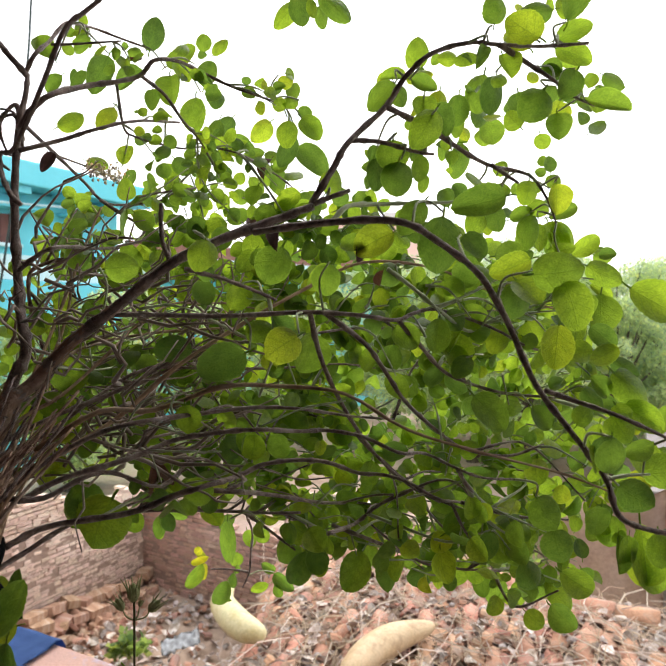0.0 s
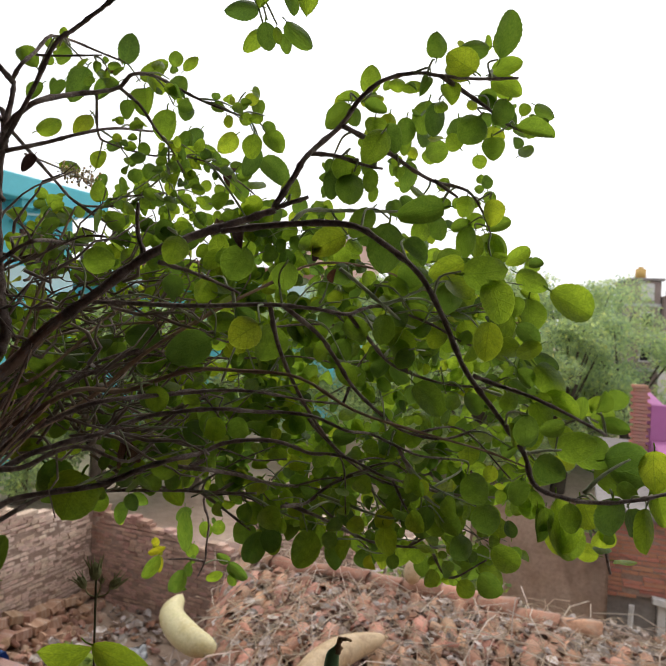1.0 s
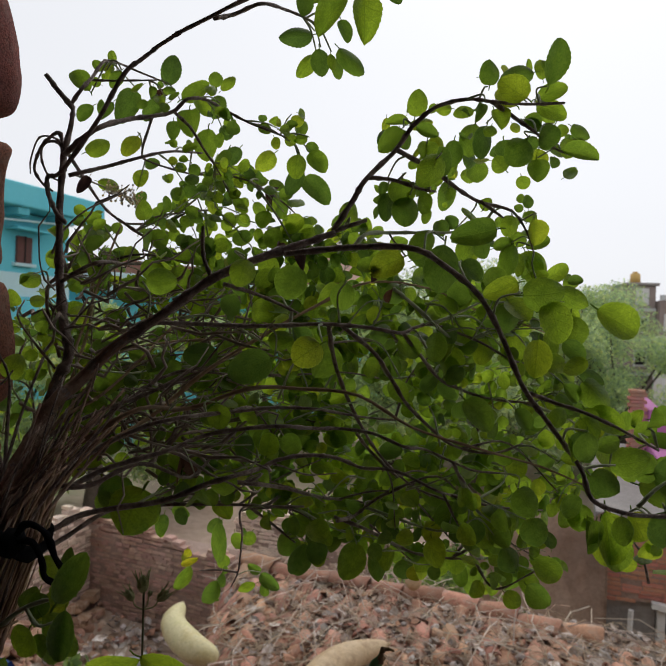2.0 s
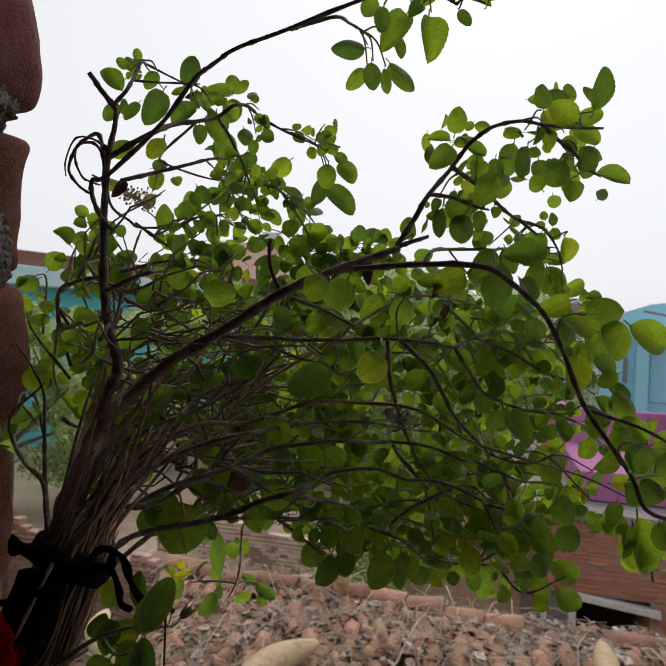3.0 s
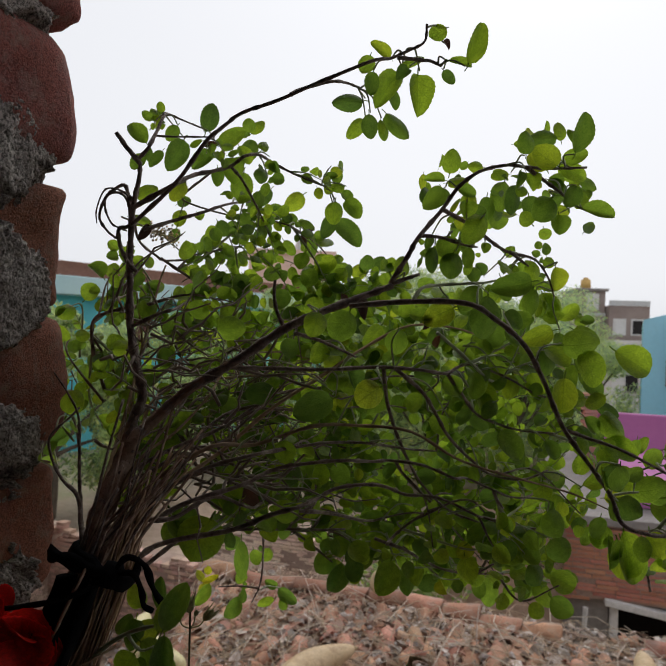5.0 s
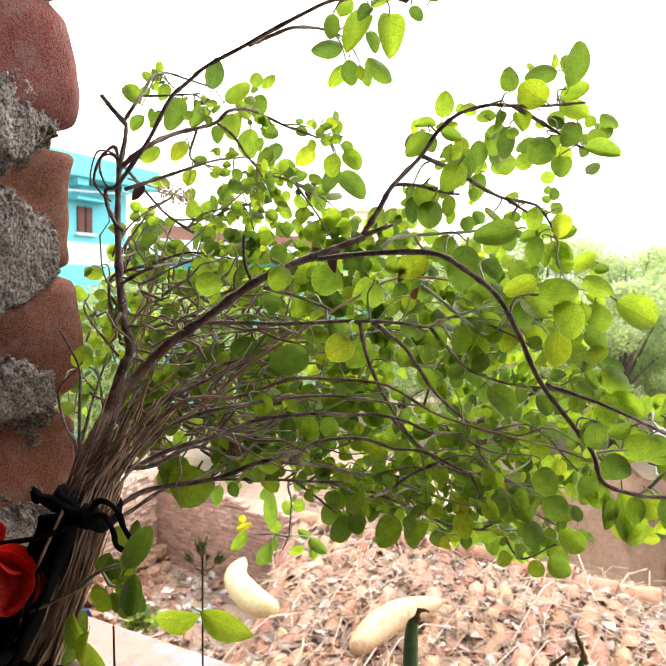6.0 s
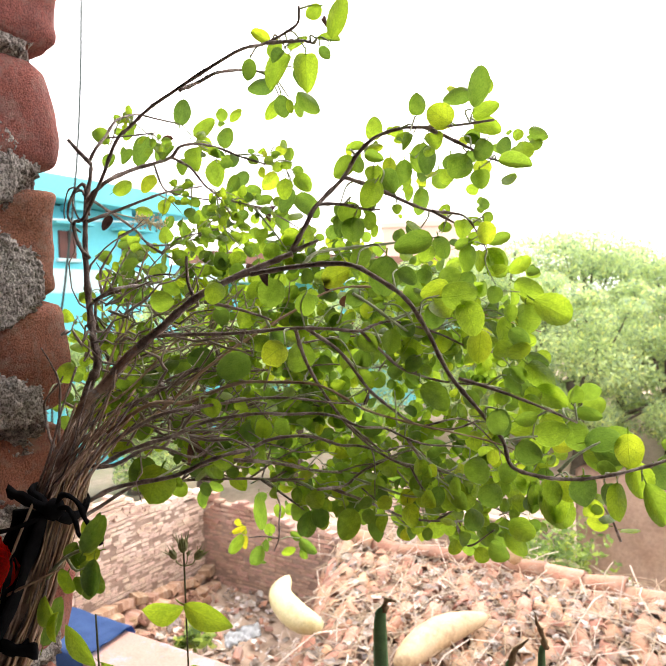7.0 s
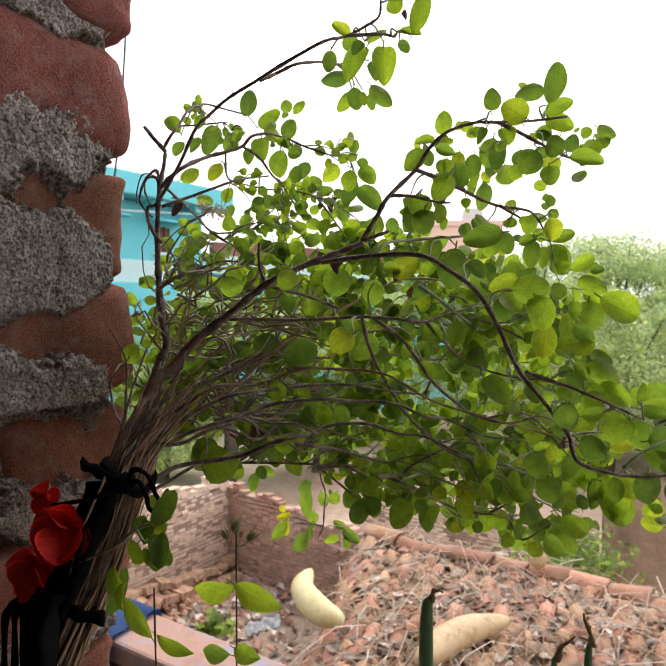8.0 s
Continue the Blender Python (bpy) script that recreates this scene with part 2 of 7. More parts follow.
CONCRETE = rough_surface("grey_concrete", [(0.22, 0.2, 0.19), (0.34, 0.31, 0.29)], 1.3, 25, 0.5, 0.92, 0.01)
GREY_BRICK = rough_surface("grey_brown_brickwork", [(0.26, 0.2, 0.18), (0.36, 0.29, 0.26)], 1.4, 25, 0.4, 0.92, 0.01)
SHOOT_STEM = rough_surface("dark_green_stem", [(0.07, 0.085, 0.04), (0.13, 0.12, 0.06)], 60, 500, 0.4, 0.7, 0.0006)
RED_BARK = rough_surface("red_brown_peeling_bark", [(0.17, 0.095, 0.07), (0.37, 0.245, 0.185), (0.6, 0.46, 0.37)], 55, 300, 0.9, 0.85, 0.0015, gloss=0.06)
RIPE_GOURD = rough_surface("tan_ripe_gourd", [(0.5, 0.34, 0.18), (0.62, 0.46, 0.28), (0.58, 0.44, 0.28)], 9, 90, 0.2, 0.5, 0.002, stain=(0.36, 0.24, 0.14), stain_scale=1.6)
BROWN_BAND = rough_surface("brown_brick_parapet", [(0.2, 0.1, 0.075), (0.3, 0.155, 0.115)], 1.2, 25, 0.4, 0.92, 0.01)
SHUTTER = rough_surface("brown_window_shutter", [(0.1, 0.045, 0.04), (0.16, 0.07, 0.06)], 3, 40, 0.3, 0.7, 0.004)
DARK = rough_surface("dark_interior", [(0.02, 0.018, 0.018), (0.035, 0.03, 0.03)], 2, 20, 0.3, 0.95, 0.01)
WHITE_PAINT = rough_surface("white_lime_paint", [(0.6, 0.58, 0.56), (0.72, 0.7, 0.68)], 1, 20, 0.2, 0.85, 0.004)
PINK_LEDGE = rough_surface("worn_pink_ledge_paint", [(0.36, 0.2, 0.155), (0.46, 0.28, 0.225), (0.41, 0.26, 0.22)], 9, 130, 0.4, 0.8, 0.001, stain=(0.27, 0.32, 0.44), stain_scale=0.6)
MAROON = rough_surface("maroon_ledge_paint", [(0.12, 0.04, 0.035), (0.18, 0.06, 0.05)], 9, 130, 0.4, 0.7, 0.001)
BLUE_CLOTH = rough_surface("blue_cotton_cloth", [(0.055, 0.11, 0.28), (0.08, 0.155, 0.37)], 20, 900, 0.5, 0.95, 0.0006)
BLACK_CLOTH = rough_surface("black_cotton_strip", [(0.004, 0.004, 0.005), (0.014, 0.014, 0.016)], 60, 800, 0.7, 0.95, 0.0008, gloss=0.06)
GOURD = rough_surface("pale_ash_gourd", [(0.58, 0.47, 0.2), (0.7, 0.62, 0.36), (0.64, 0.58, 0.3)], 9, 90, 0.2, 0.5, 0.002)
PETAL = leaf_material("red_hibiscus_petal", (0.4, 0.012, 0.01), (0.5, 0.02, 0.015), (0.3, 0.01, 0.006))
# unseen veranda surfaces, kept dark to cut the light bounced onto the bundle
PLASTER = rough_surface("unseen_dark_plaster", [(0.08, 0.07, 0.06), (0.13, 0.115, 0.1)], 1.2, 30, 0.4, 0.9, 0.004)
FLOOR = rough_surface("unseen_dark_floor", [(0.08, 0.075, 0.07), (0.13, 0.12, 0.11)], 1.5, 40, 0.3, 0.8, 0.003)
TANK = rough_surface("yellow_plastic_tank", [(0.6, 0.38, 0.12), (0.68, 0.45, 0.16)], 2, 20, 0.1, 0.5, 0.003)
ALOE = rough_surface("aloe_skin", [(0.07, 0.15, 0.06), (0.12, 0.22, 0.09)], 30, 200, 0.2, 0.45, 0.001)
WITHERED = rough_surface("withered_brown_leaf", [(0.16, 0.09, 0.05), (0.36, 0.24, 0.13)], 60, 400, 0.5, 0.85, 0.001)
WIRE = rough_surface("dark_cable", [(0.03, 0.05, 0.045), (0.05, 0.075, 0.07)], 10, 80, 0.2, 0.6, 0.001)


# ---- mesh helpers ----
def mesh_object(name, bm, material, smooth=False):
    me = bpy.data.meshes.new(name)
    bm.normal_update()
    bm.to_mesh(me)
    bm.free()
    if material:
        me.materials.append(material)
    if smooth:
        for f in me.polygons:
            f.use_smooth = True
    return new(name, me)


def part(name, bm, material, parent, label="", smooth=False):
    ob = mesh_object(name, bm, material, smooth)
    ob.parent = parent
    if label:
        tagged(ob, label)
    return ob


def piece(name, me, parent, m):
    ob = new(name, me)
    ob.parent = parent
    ob.matrix_basis = m
    return ob


def empty(name, m=None):
    ob = new(name)
    ob.empty_display_size = 0.05
    if m is not None:
        ob.matrix_world = m
    return ob


def box(bm, lo, hi, bevel=0.0, m=None):
    r = bmesh.ops.create_cube(bm, size=1)
    c = [(a + b) / 2 for a, b in zip(lo, hi)]
    s = [b - a for a, b in zip(lo, hi)]
    for v in r["verts"]:
        v.co = Vector((v.co.x * s[0] + c[0], v.co.y * s[1] + c[1], v.co.z * s[2] + c[2]))
    if bevel:
        es = {e for v in r["verts"] for e in v.link_edges}
        bmesh.ops.bevel(bm, geom=list(es), offset=bevel, segments=2, affect="EDGES", profile=0.5)
    if m is not None:
        for v in (bm.verts if bevel else r["verts"]):
            v.co = m @ v.co
    return bm


def boxed(lo, hi, bevel=0.0):
    return box(bmesh.new(), lo, hi, bevel)


def curve_points(pts, steps):
    """A smooth run of points through pts (Catmull-Rom)."""
    pts = [Vector(p) for p in pts]
    ext = [2 * pts[0] - pts[1], *pts, 2 * pts[-1] - pts[-2]]
    out = []
    for i in range(1, len(ext) - 2):
        p0, p1, p2, p3 = ext[i - 1 : i + 3]
        for k in range(steps):
            t = k / steps
            out.append(0.5 * ((2 * p1) + (p2 - p0) * t + (2 * p0 - 5 * p1 + 4 * p2 - p3) * t * t + (3 * p1 - p0 - 3 * p2 + p3) * t**3))
    out.append(pts[-1])
    return out


def tube(bm, pts, r0, r1, sides=7, knots=0.0, every=7, rough=0.0, seed=0):
    """A tapered tube along pts, with swollen nodes at every few rings."""
    rng = random.Random(seed)
    rings = []
    side = Vector((0.3, 0.5, 0.8))
    n = len(pts)
    for i, p in enumerate(pts):
        d = (pts[min(i + 1, n - 1)] - pts[max(i - 1, 0)]).normalized()
        side = (side - d * side.dot(d)).normalized()
        up = d.cross(side)
        r = r0 + (r1 - r0) * i / (n - 1)
        if knots and i % every == every // 2:
            r *= 1 + knots
        rings.append([bm.verts.new(p + (side * math.cos(2 * math.pi * k / sides) + up * math.sin(2 * math.pi * k / sides)) * r * (1 + rough * rng.uniform(-1, 1))) for k in range(sides)])
    for a, b in zip(rings, rings[1:]):
        for k in range(sides):
            bm.faces.new((a[k], a[(k + 1) % sides], b[(k + 1) % sides], b[k]))
    bm.faces.new(rings[0][::-1])
    bm.faces.new(rings[-1])
    return bm


# ---- the brick building with its open veranda ----
PILLAR_M = pose(-0.2285, 0.363, 0, 0, 0, -22)


def worn_brick(name, size, seed, cuts=5, wear=0.004):
    """A brick mesh with rounded, chipped edges, centred on its origin."""
    bm = bmesh.new()
    bmesh.ops.create_cube(bm, size=1)
    bmesh.ops.subdivide_edges(bm, edges=bm.edges[:], cuts=cuts, use_grid_fill=True)
    off = Vector((seed * 3.7, seed * 1.3, seed * 0.9))
    r = 0.014
    for v in bm.verts:
        p = Vector((v.co.x * size[0], v.co.y * size[1], v.co.z * size[2]))
        core = Vector([max(-s / 2 + r, min(s / 2 - r, c)) for c, s in zip(p, size)])
        d = p - core
        if d.length > 1e-6:
            p = core + d.normalized() * min(d.length, r)
        p += noise.noise_vector(p * 17 + off) * wear + noise.noise_vector(p * 45 + off) * wear * 0.45 + noise.noise_vector(p * 120 + off) * wear * 0.16
        v.co = p
    me = bpy.data.meshes.new(name)
    bm.to_mesh(me)
    bm.free()
    me.materials.append(BRICK)
    for f in me.polygons:
        f.use_smooth = True
    return me


# how far single courses stand off the plumb line, along and across
COURSE_SHIFT = {12: (0, -0.014), 14: (-0.006, 0.002), 15: (-0.009, 0.004), 16: (-0.003, 0), 17: (0, -0.006), 18: (0, 0.006)}


def brick_pillar():
    pillar = tagged(empty("brick_pillar", PILLAR_M), "dark red brick pillar with rough grey mortar", "pillar", kind="structure")
    rng = random.Random(4)
    bm = bmesh.new()
    # the mortar core, rough and smeared a little over the bricks
    nb, nz = 44, 300
    rows = []
    for j in range(nz + 1):
        z = 2.5 + 2.9 * j / nz
        row = []
        for i in range(nb + 1):
            s = i / nb * 4
            k = min(int(s), 3)
            f = s - k
            a, b = [(-0.345 * f, 0), (-0.345, -0.345 * f), (-0.345 * (1 - f), -0.345), (0, -0.345 * (1 - f))][k]
            p = Vector((a, b, z))
            n1 = noise.noise(p * 21) * 0.009 + noise.noise(p * 60) * 0.004 + noise.noise(p * 140) * 0.002
            inset = -0.016 + n1
            if k == 3:
                inset -= 0.006
            c = Vector((-0.1725, -0.1725, z))
            out = Vector((1 if k == 3 else (-1 if k == 1 else 0), 1 if k == 0 else (-1 if k == 2 else 0), 0))
            q = p + out * inset
            if k != 1 and k != 3:
                q.x = c.x + (q.x - c.x) * 0.93
            else:
                q.y = c.y + (q.y - c.y) * 0.93
            row.append(bm.verts.new(q))
        rows.append(row)
    for r0, r1 in zip(rows, rows[1:]):
        for i in range(nb):
            bm.faces.new((r0[i], r0[i + 1], r1[i + 1], r1[i]))
    part("mortar", bm, MORTAR, pillar, "rough grey cement mortar smeared over the bricks", True)
    # the face beside the bundle: coarse mortar pressed out of the joints and smeared on the bricks
    bm = bmesh.new()
    grid = []
    nz, nb = 720, 166
    for j in range(nz + 1):
        z = 3.62 + 0.85 * j / nz
        row = []
        for i in range(nb + 1):
            b = -0.2 + 0.185 * i / nb
            p = Vector((0, b, z))
            wave = 0.006 * noise.noise(Vector((b * 9, 2.0, 0)))
            joint = abs(((z + wave - 4.026 + 0.0395 + 0.0448) / 0.0895 + 0.5) % 1 - 0.5) * 0.0895
            n1 = noise.noise(p * 48) * 0.0012 + noise.noise(p * 110) * 0.001 + noise.noise(p * 230) * 0.001 + noise.noise(p * 520) * 0.0012 + noise.noise(p * 900) * 0.0007
            inner = max(0, min(1, (-0.016 - b) / 0.045))
            half = 0.009 + (0.043 if 3.95 < z < 4.11 else 0.034 if z > 3.93 else 0.003 if z > 3.81 else 0.03) * inner + 0.03 * inner * noise.noise(p * 8 + Vector((1, 0, 0))) + (0.011 + 0.018 * inner) * noise.noise(p * 19 + Vector((3, 0, 0))) + 0.010 * noise.noise(p * 80) + 0.008 * noise.noise(p * 210) + 0.006 * noise.noise(p * 520)
            k = max(0, min(1, (half - joint) / 0.022 + 0.5))
            a = -0.013 + (0.0125 + 0.0042 * inner) * k * k * (3 - 2 * k) + n1 * (0.5 + 0.6 * k)
            if b > -0.018:
                a = min(a, -0.009 + n1 - (b + 0.018) * 0.9)
            row.append(bm.verts.new((a, b, z)))
        grid.append(row)
    for r0, r1 in zip(grid, grid[1:]):
        for i in range(nb):
            bm.faces.new((r0[i], r0[i + 1], r1[i + 1], r1[i]))
    part("mortar_face", bm, MORTAR, pillar, "coarse grey mortar pressed over the brick face", True)
    shapes = {True: [worn_brick("brick", (0.112, 0.225, 0.083), s, 13, 0.0052) for s in range(4)], False: [worn_brick("brick", (0.225, 0.112, 0.083), s + 9, 13, 0.0052) for s in range(4)]}
    z = 4.026 - 16 * 0.0895 + 0.0395
    course = 0
    while z < 5.36:
        for k, (a, b, along) in enumerate([(-0.056, -0.1125, True), (-0.2875, -0.2325, True), (-0.1125, -0.289, False), (-0.2325, -0.056, False)] if course % 2 else [(-0.1125, -0.056, False), (-0.2325, -0.289, False), (-0.056, -0.2325, True), (-0.289, -0.1125, True)]):
            j = rng.uniform(-0.004, 0.004)
            da, db = COURSE_SHIFT.get(course, (0, 0))
            piece("brick", rng.choice(shapes[along]), pillar, pose(a + da + j + 0.002, b + db + (0.006 if z > 3.84 else -0.005) + rng.uniform(-0.004, 0.004), z + rng.uniform(-0.002, 0.002), rng.uniform(-1, 1), rng.uniform(-1, 1), rng.uniform(-1.5, 1.5) + rng.choice((0, 180))))
        z += 0.0895
        course += 1
    return pillar


brick_pillar()


def slab(name, lo, hi, material, label, bevel=0.0):
    ob = mesh_object(name, boxed(lo, hi, bevel), material)
    ob.matrix_world = PILLAR_M
    return tagged(ob, label, kind="structure")


# veranda shell out of view, added to keep light off the bundle's near side
slab("floor", (-2.6, -3.2, 2.42), (3.6, 0.02, 2.5), FLOOR, "unseen dark cement floor of the veranda")
slab("ceiling", (-2.6, -3.2, 5.4), (3.6, 0.3, 5.55), PLASTER, "unseen dark plastered veranda ceiling slab")
slab("wall_back", (-2.6, -3.4, 2.42), (3.6, -3.2, 5.55), PLASTER, "unseen dark plastered wall at the back of the veranda")
slab("wall_west", (-2.8, -3.4, 2.42), (-2.6, 0.02, 5.55), PLASTER, "unseen dark plastered side wall of the veranda")
slab("wall_east", (3.6, -3.4, 2.42), (3.8, 0.02, 5.55), PLASTER, "unseen dark plastered side wall of the veranda")
slab("wall_plinth", (-2.8, -3.4, 1.1), (3.8, 0.0, 2.42), CONCRETE, "concrete plinth under the veranda")

# ---- ground ----
def ground_sheet():
    bm = bmesh.new()
    xs = [-3000, -400, -80, -30] + [-16 + i * 0.8 for i in range(41)] + [30, 80, 400, 3000]
    ys = [-3000, -300, -40, -8] + [-4 + i * 0.8 for i in range(36)] + [40, 90, 400, 3000]
    grid = []
    for y in ys:
        row = []
        for x in xs:
            p = Vector((x, y, 0))
            h = 1.15 + (noise.noise(p * 0.35) * 0.16 + noise.noise(p * 1.1) * 0.05 if abs(x) < 20 and -5 < y < 30 else 0)
            row.append(bm.verts.new((x, y, h)))
        grid.append(row)
    for r0, r1 in zip(grid, grid[1:]):
        for i in range(len(xs) - 1):
            bm.faces.new((r0[i], r0[i + 1], r1[i + 1], r1[i]))
    return tagged(mesh_object("ground", bm, GROUND, True), "dusty brown bare earth between the houses", kind="structure")


ground_sheet()


# ---- walls of small, thin old bricks ----
def small_brick(name, size, material, seed):
    bm = boxed([-s / 2 for s in size], [s / 2 for s in size])
    bmesh.ops.bevel(bm, geom=bm.edges[:], offset=0.004, segments=1, affect="EDGES")
    rng = random.Random(seed)
    for v in bm.verts:
        v.co += Vector((rng.uniform(-1, 1), rng.uniform(-1, 1), rng.uniform(-1, 1))) * 0.0035
    me = bpy.data.meshes.new(name)
    bm.to_mesh(me)
    bm.free()
    me.materials.append(material)
    return me


def brick_run(owner, a0, a1, z0, tops, free, near, bricks, pitch, rng, label, long=(3.0, 5.0)):
    """Uneven courses of bricks along the owner's x axis; tops(x) is the ragged upper edge, free(x, z) leaves openings, near(x, z) picks the single ones."""
    rest, single = [], 0
    z, course = z0, 0
    while z < max(tops(a0 + (a1 - a0) * k / 40) for k in range(41)):
        x = a0 - rng.uniform(0, 0.12)
        while x < a1:
            size = rng.uniform(*long) * pitch
            c = x + size / 2
            if a0 < c < a1 and z + pitch < tops(c) + rng.uniform(-0.02, 0.03) and not free(c, z + pitch / 2) and rng.random() > 0.025:
                m = pose(c, rng.uniform(-0.007, 0.007), z + pitch / 2 + 0.006 * math.sin(c * 3 + course), rng.uniform(-1, 1), rng.uniform(-1.2, 1.2), rng.uniform(-1.5, 1.5)) @ Matrix.Diagonal((size * 0.955, 1, pitch * rng.uniform(0.7, 0.84), 1))
                if near(c, z) and single < 290:
                    piece("brick", rng.choice(bricks), owner, m)
                    single += 1
                else:
                    rest.append((rng.choice(bricks), m))
            x += size
        z += pitch
        course += 1
    if rest:
        joined("brickwork", rest, bricks[0].materials[0], owner, label)


FOOTING = [small_brick("footing_brick", (1, 0.11, 0.06), FALLEN, s + 60) for s in range(3)]


def ruin_walls():
    """Two low, roofless walls of old thin bricks that meet in a corner, with broken brick at their foot."""
    rng = random.Random(11)
    pale = [small_brick("brick", (1, 0.07, 1), OLD_BRICK, s) for s in range(4)]
    dark = [small_brick("brick", (1, 0.07, 1), RUIN_BRICK, s) for s in range(4)]
    east = tagged(empty("ruined_wall", pose(-1.93, 5.1, 0, 0, 0, -25)), "low ruined wall of weathered reddish brown brick", "wall", "ruined walls")
    top_e = lambda x: 2.44 - 0.03 * x + 0.045 * math.sin(x * 5) + 0.03 * math.sin(x * 17)
    brick_run(east, 0.04, 1.36, 1.5, top_e, lambda x, z: False, lambda x, z: x < 1.6 and z > 1.78, dark, 0.028, rng, "weathered reddish brown bricks", (1.9, 2.7))
    part("mortar", boxed((0, -0.0305, 1.2), (1.38, 0.2, 2.34)), OLD_MORTAR, east, "mud mortar")
    west = tagged(empty("ruined_wall", pose(-1.93, 5.1, 0, 0, 0, 68)), "low ruined wall of pale weathered brick", "wall", "ruined walls")
    top_w = lambda x: 2.58 - 0.09 * x + 0.05 * math.sin(x * 4) + 0.02 * math.sin(x * 19)
    brick_run(west, -2.6, -0.045, 1.5, top_w, lambda x, z: False, lambda x, z: x > -1.3 and z > 1.8, pale, 0.028, rng, "pale weathered bricks", (1.8, 2.5))
    part("mortar", boxed((-2.7, -0.0305, 1.2), (0.1, 0.2, 2.46)), PALE_MORTAR, west, "pale mud mortar")
    # a stepped, broken footing of orange bricks along the pale wall
    for k, (z, o) in enumerate(((1.86, 0.06), (1.78, 0.14), (1.70, 0.24))):
        x = -2.4
        while x < -0.12:
            ln = rng.uniform(0.08, 0.19)
            if rng.random() > 0.12:
                piece("footing_brick", FOOTING[rng.randrange(3)], west, pose(x + ln / 2, -0.05 - o, z + 0.16 * max(0, -x - 0.5) + rng.uniform(-0.025, 0.025), rng.uniform(-14, 14), rng.uniform(-14, 14), rng.uniform(-22, 22)) @ Matrix.Diagonal((ln, rng.uniform(0.7, 1.1), rng.uniform(0.7, 1.1), 1)))
            x += ln * 1.03
    stones = [rough_stone("stone", s + 40, FALLEN, 0.05) for s in range(5)]
    foot = []
    for k in range(520):
        x, o = rng.uniform(-2.5, 0.1), abs(rng.gauss(0, 0.3))
        p = west.matrix_world @ Vector((x, -0.08 - o, 0))
        foot.append((rng.choice(stones), west.matrix_world.inverted() @ pose(p.x, p.y, 1.72 + 0.12 * max(0, -x - 0.5) + max(0, 0.14 - o * 0.4) * rng.random(), rng.uniform(0, 360), rng.uniform(0, 360), 0) @ Matrix.Scale(rng.uniform(0.4, 1.1), 4)))
    joined("fallen_brick", foot, FALLEN, west, "broken orange bricks fallen at the wall foot")


def back_wall():
    """A low wall of pale bricks beyond the tiled roof, up to the mud wall."""
    rng = random.Random(33)
    wall = tagged(empty("low_wall", PILLAR_M @ pose(-3.2, 5.75, 0)), "low wall of pale weathered brick behind the tiled roof", "wall", "ruined walls")
    bricks = [small_brick("brick", (1, 0.07, 1), OLD_BRICK, s + 15) for s in range(4)]
    brick_run(wall, 0.0, 2.38, 1.35, lambda x: 2.02 + 0.05 * math.sin(x * 3), lambda x, z: False, lambda x, z: False, bricks, 0.036, rng, "pale weathered bricks", (2.0, 3.0))
    part("mortar", boxed((0, -0.0305, 1.1), (2.38, 0.2, 1.94)), OLD_MORTAR, wall, "mud mortar")


def brick_facing(owner):
    """Thin bricks on the front of the low brick house, leaving its opening free."""
    rng = random.Random(21)
    bricks = [small_brick("brick", (1, 0.07, 1), RED_BRICK, s + 7) for s in range(4)]
    brick_run(owner, -0.02, 3.0, 1.16, lambda x: 2.36, lambda x, z: (0.3 < x < 1.24 and z < 1.69) or x < 0.28 and z < 1.66, lambda x, z: x < 1.6 and z > 1.62, bricks, 0.042, rng, "worn red wall bricks")


# ---- old roof of half-round clay tiles on the neighbouring shed, strewn with straw ----
HEAP_M = pose(-0.233, 0.358, 0, 0, 0, -22)


def heap_height(a, b):
    p = Vector((a, b, 0))
    base = 2.285 - 0.04 * math.exp(-(((b - 3.85) / 0.4) ** 2)) + noise.noise(p * 1.7) * 0.03 + noise.noise(p * 5) * 0.025
    left = -1.72 - 0.29 * (b - 2.2)
    edge = min((a - left + 0.12 * noise.noise(p * 1.4)) / (0.55 - 0.33 * max(0, min(1, (b - 2.7) / 0.9))), (4.12 - b + 0.06 * noise.noise(p * 2.5)) / 0.22, 1)
    foot = 1.72 + 0.06 * noise.noise(p * 1.2) + 0.05 * noise.noise(p * 4) if a < 0 else 1.3
    k = max(0, min(1, edge))
    return foot + (base - foot) * (1 - (1 - k) ** 1.6)


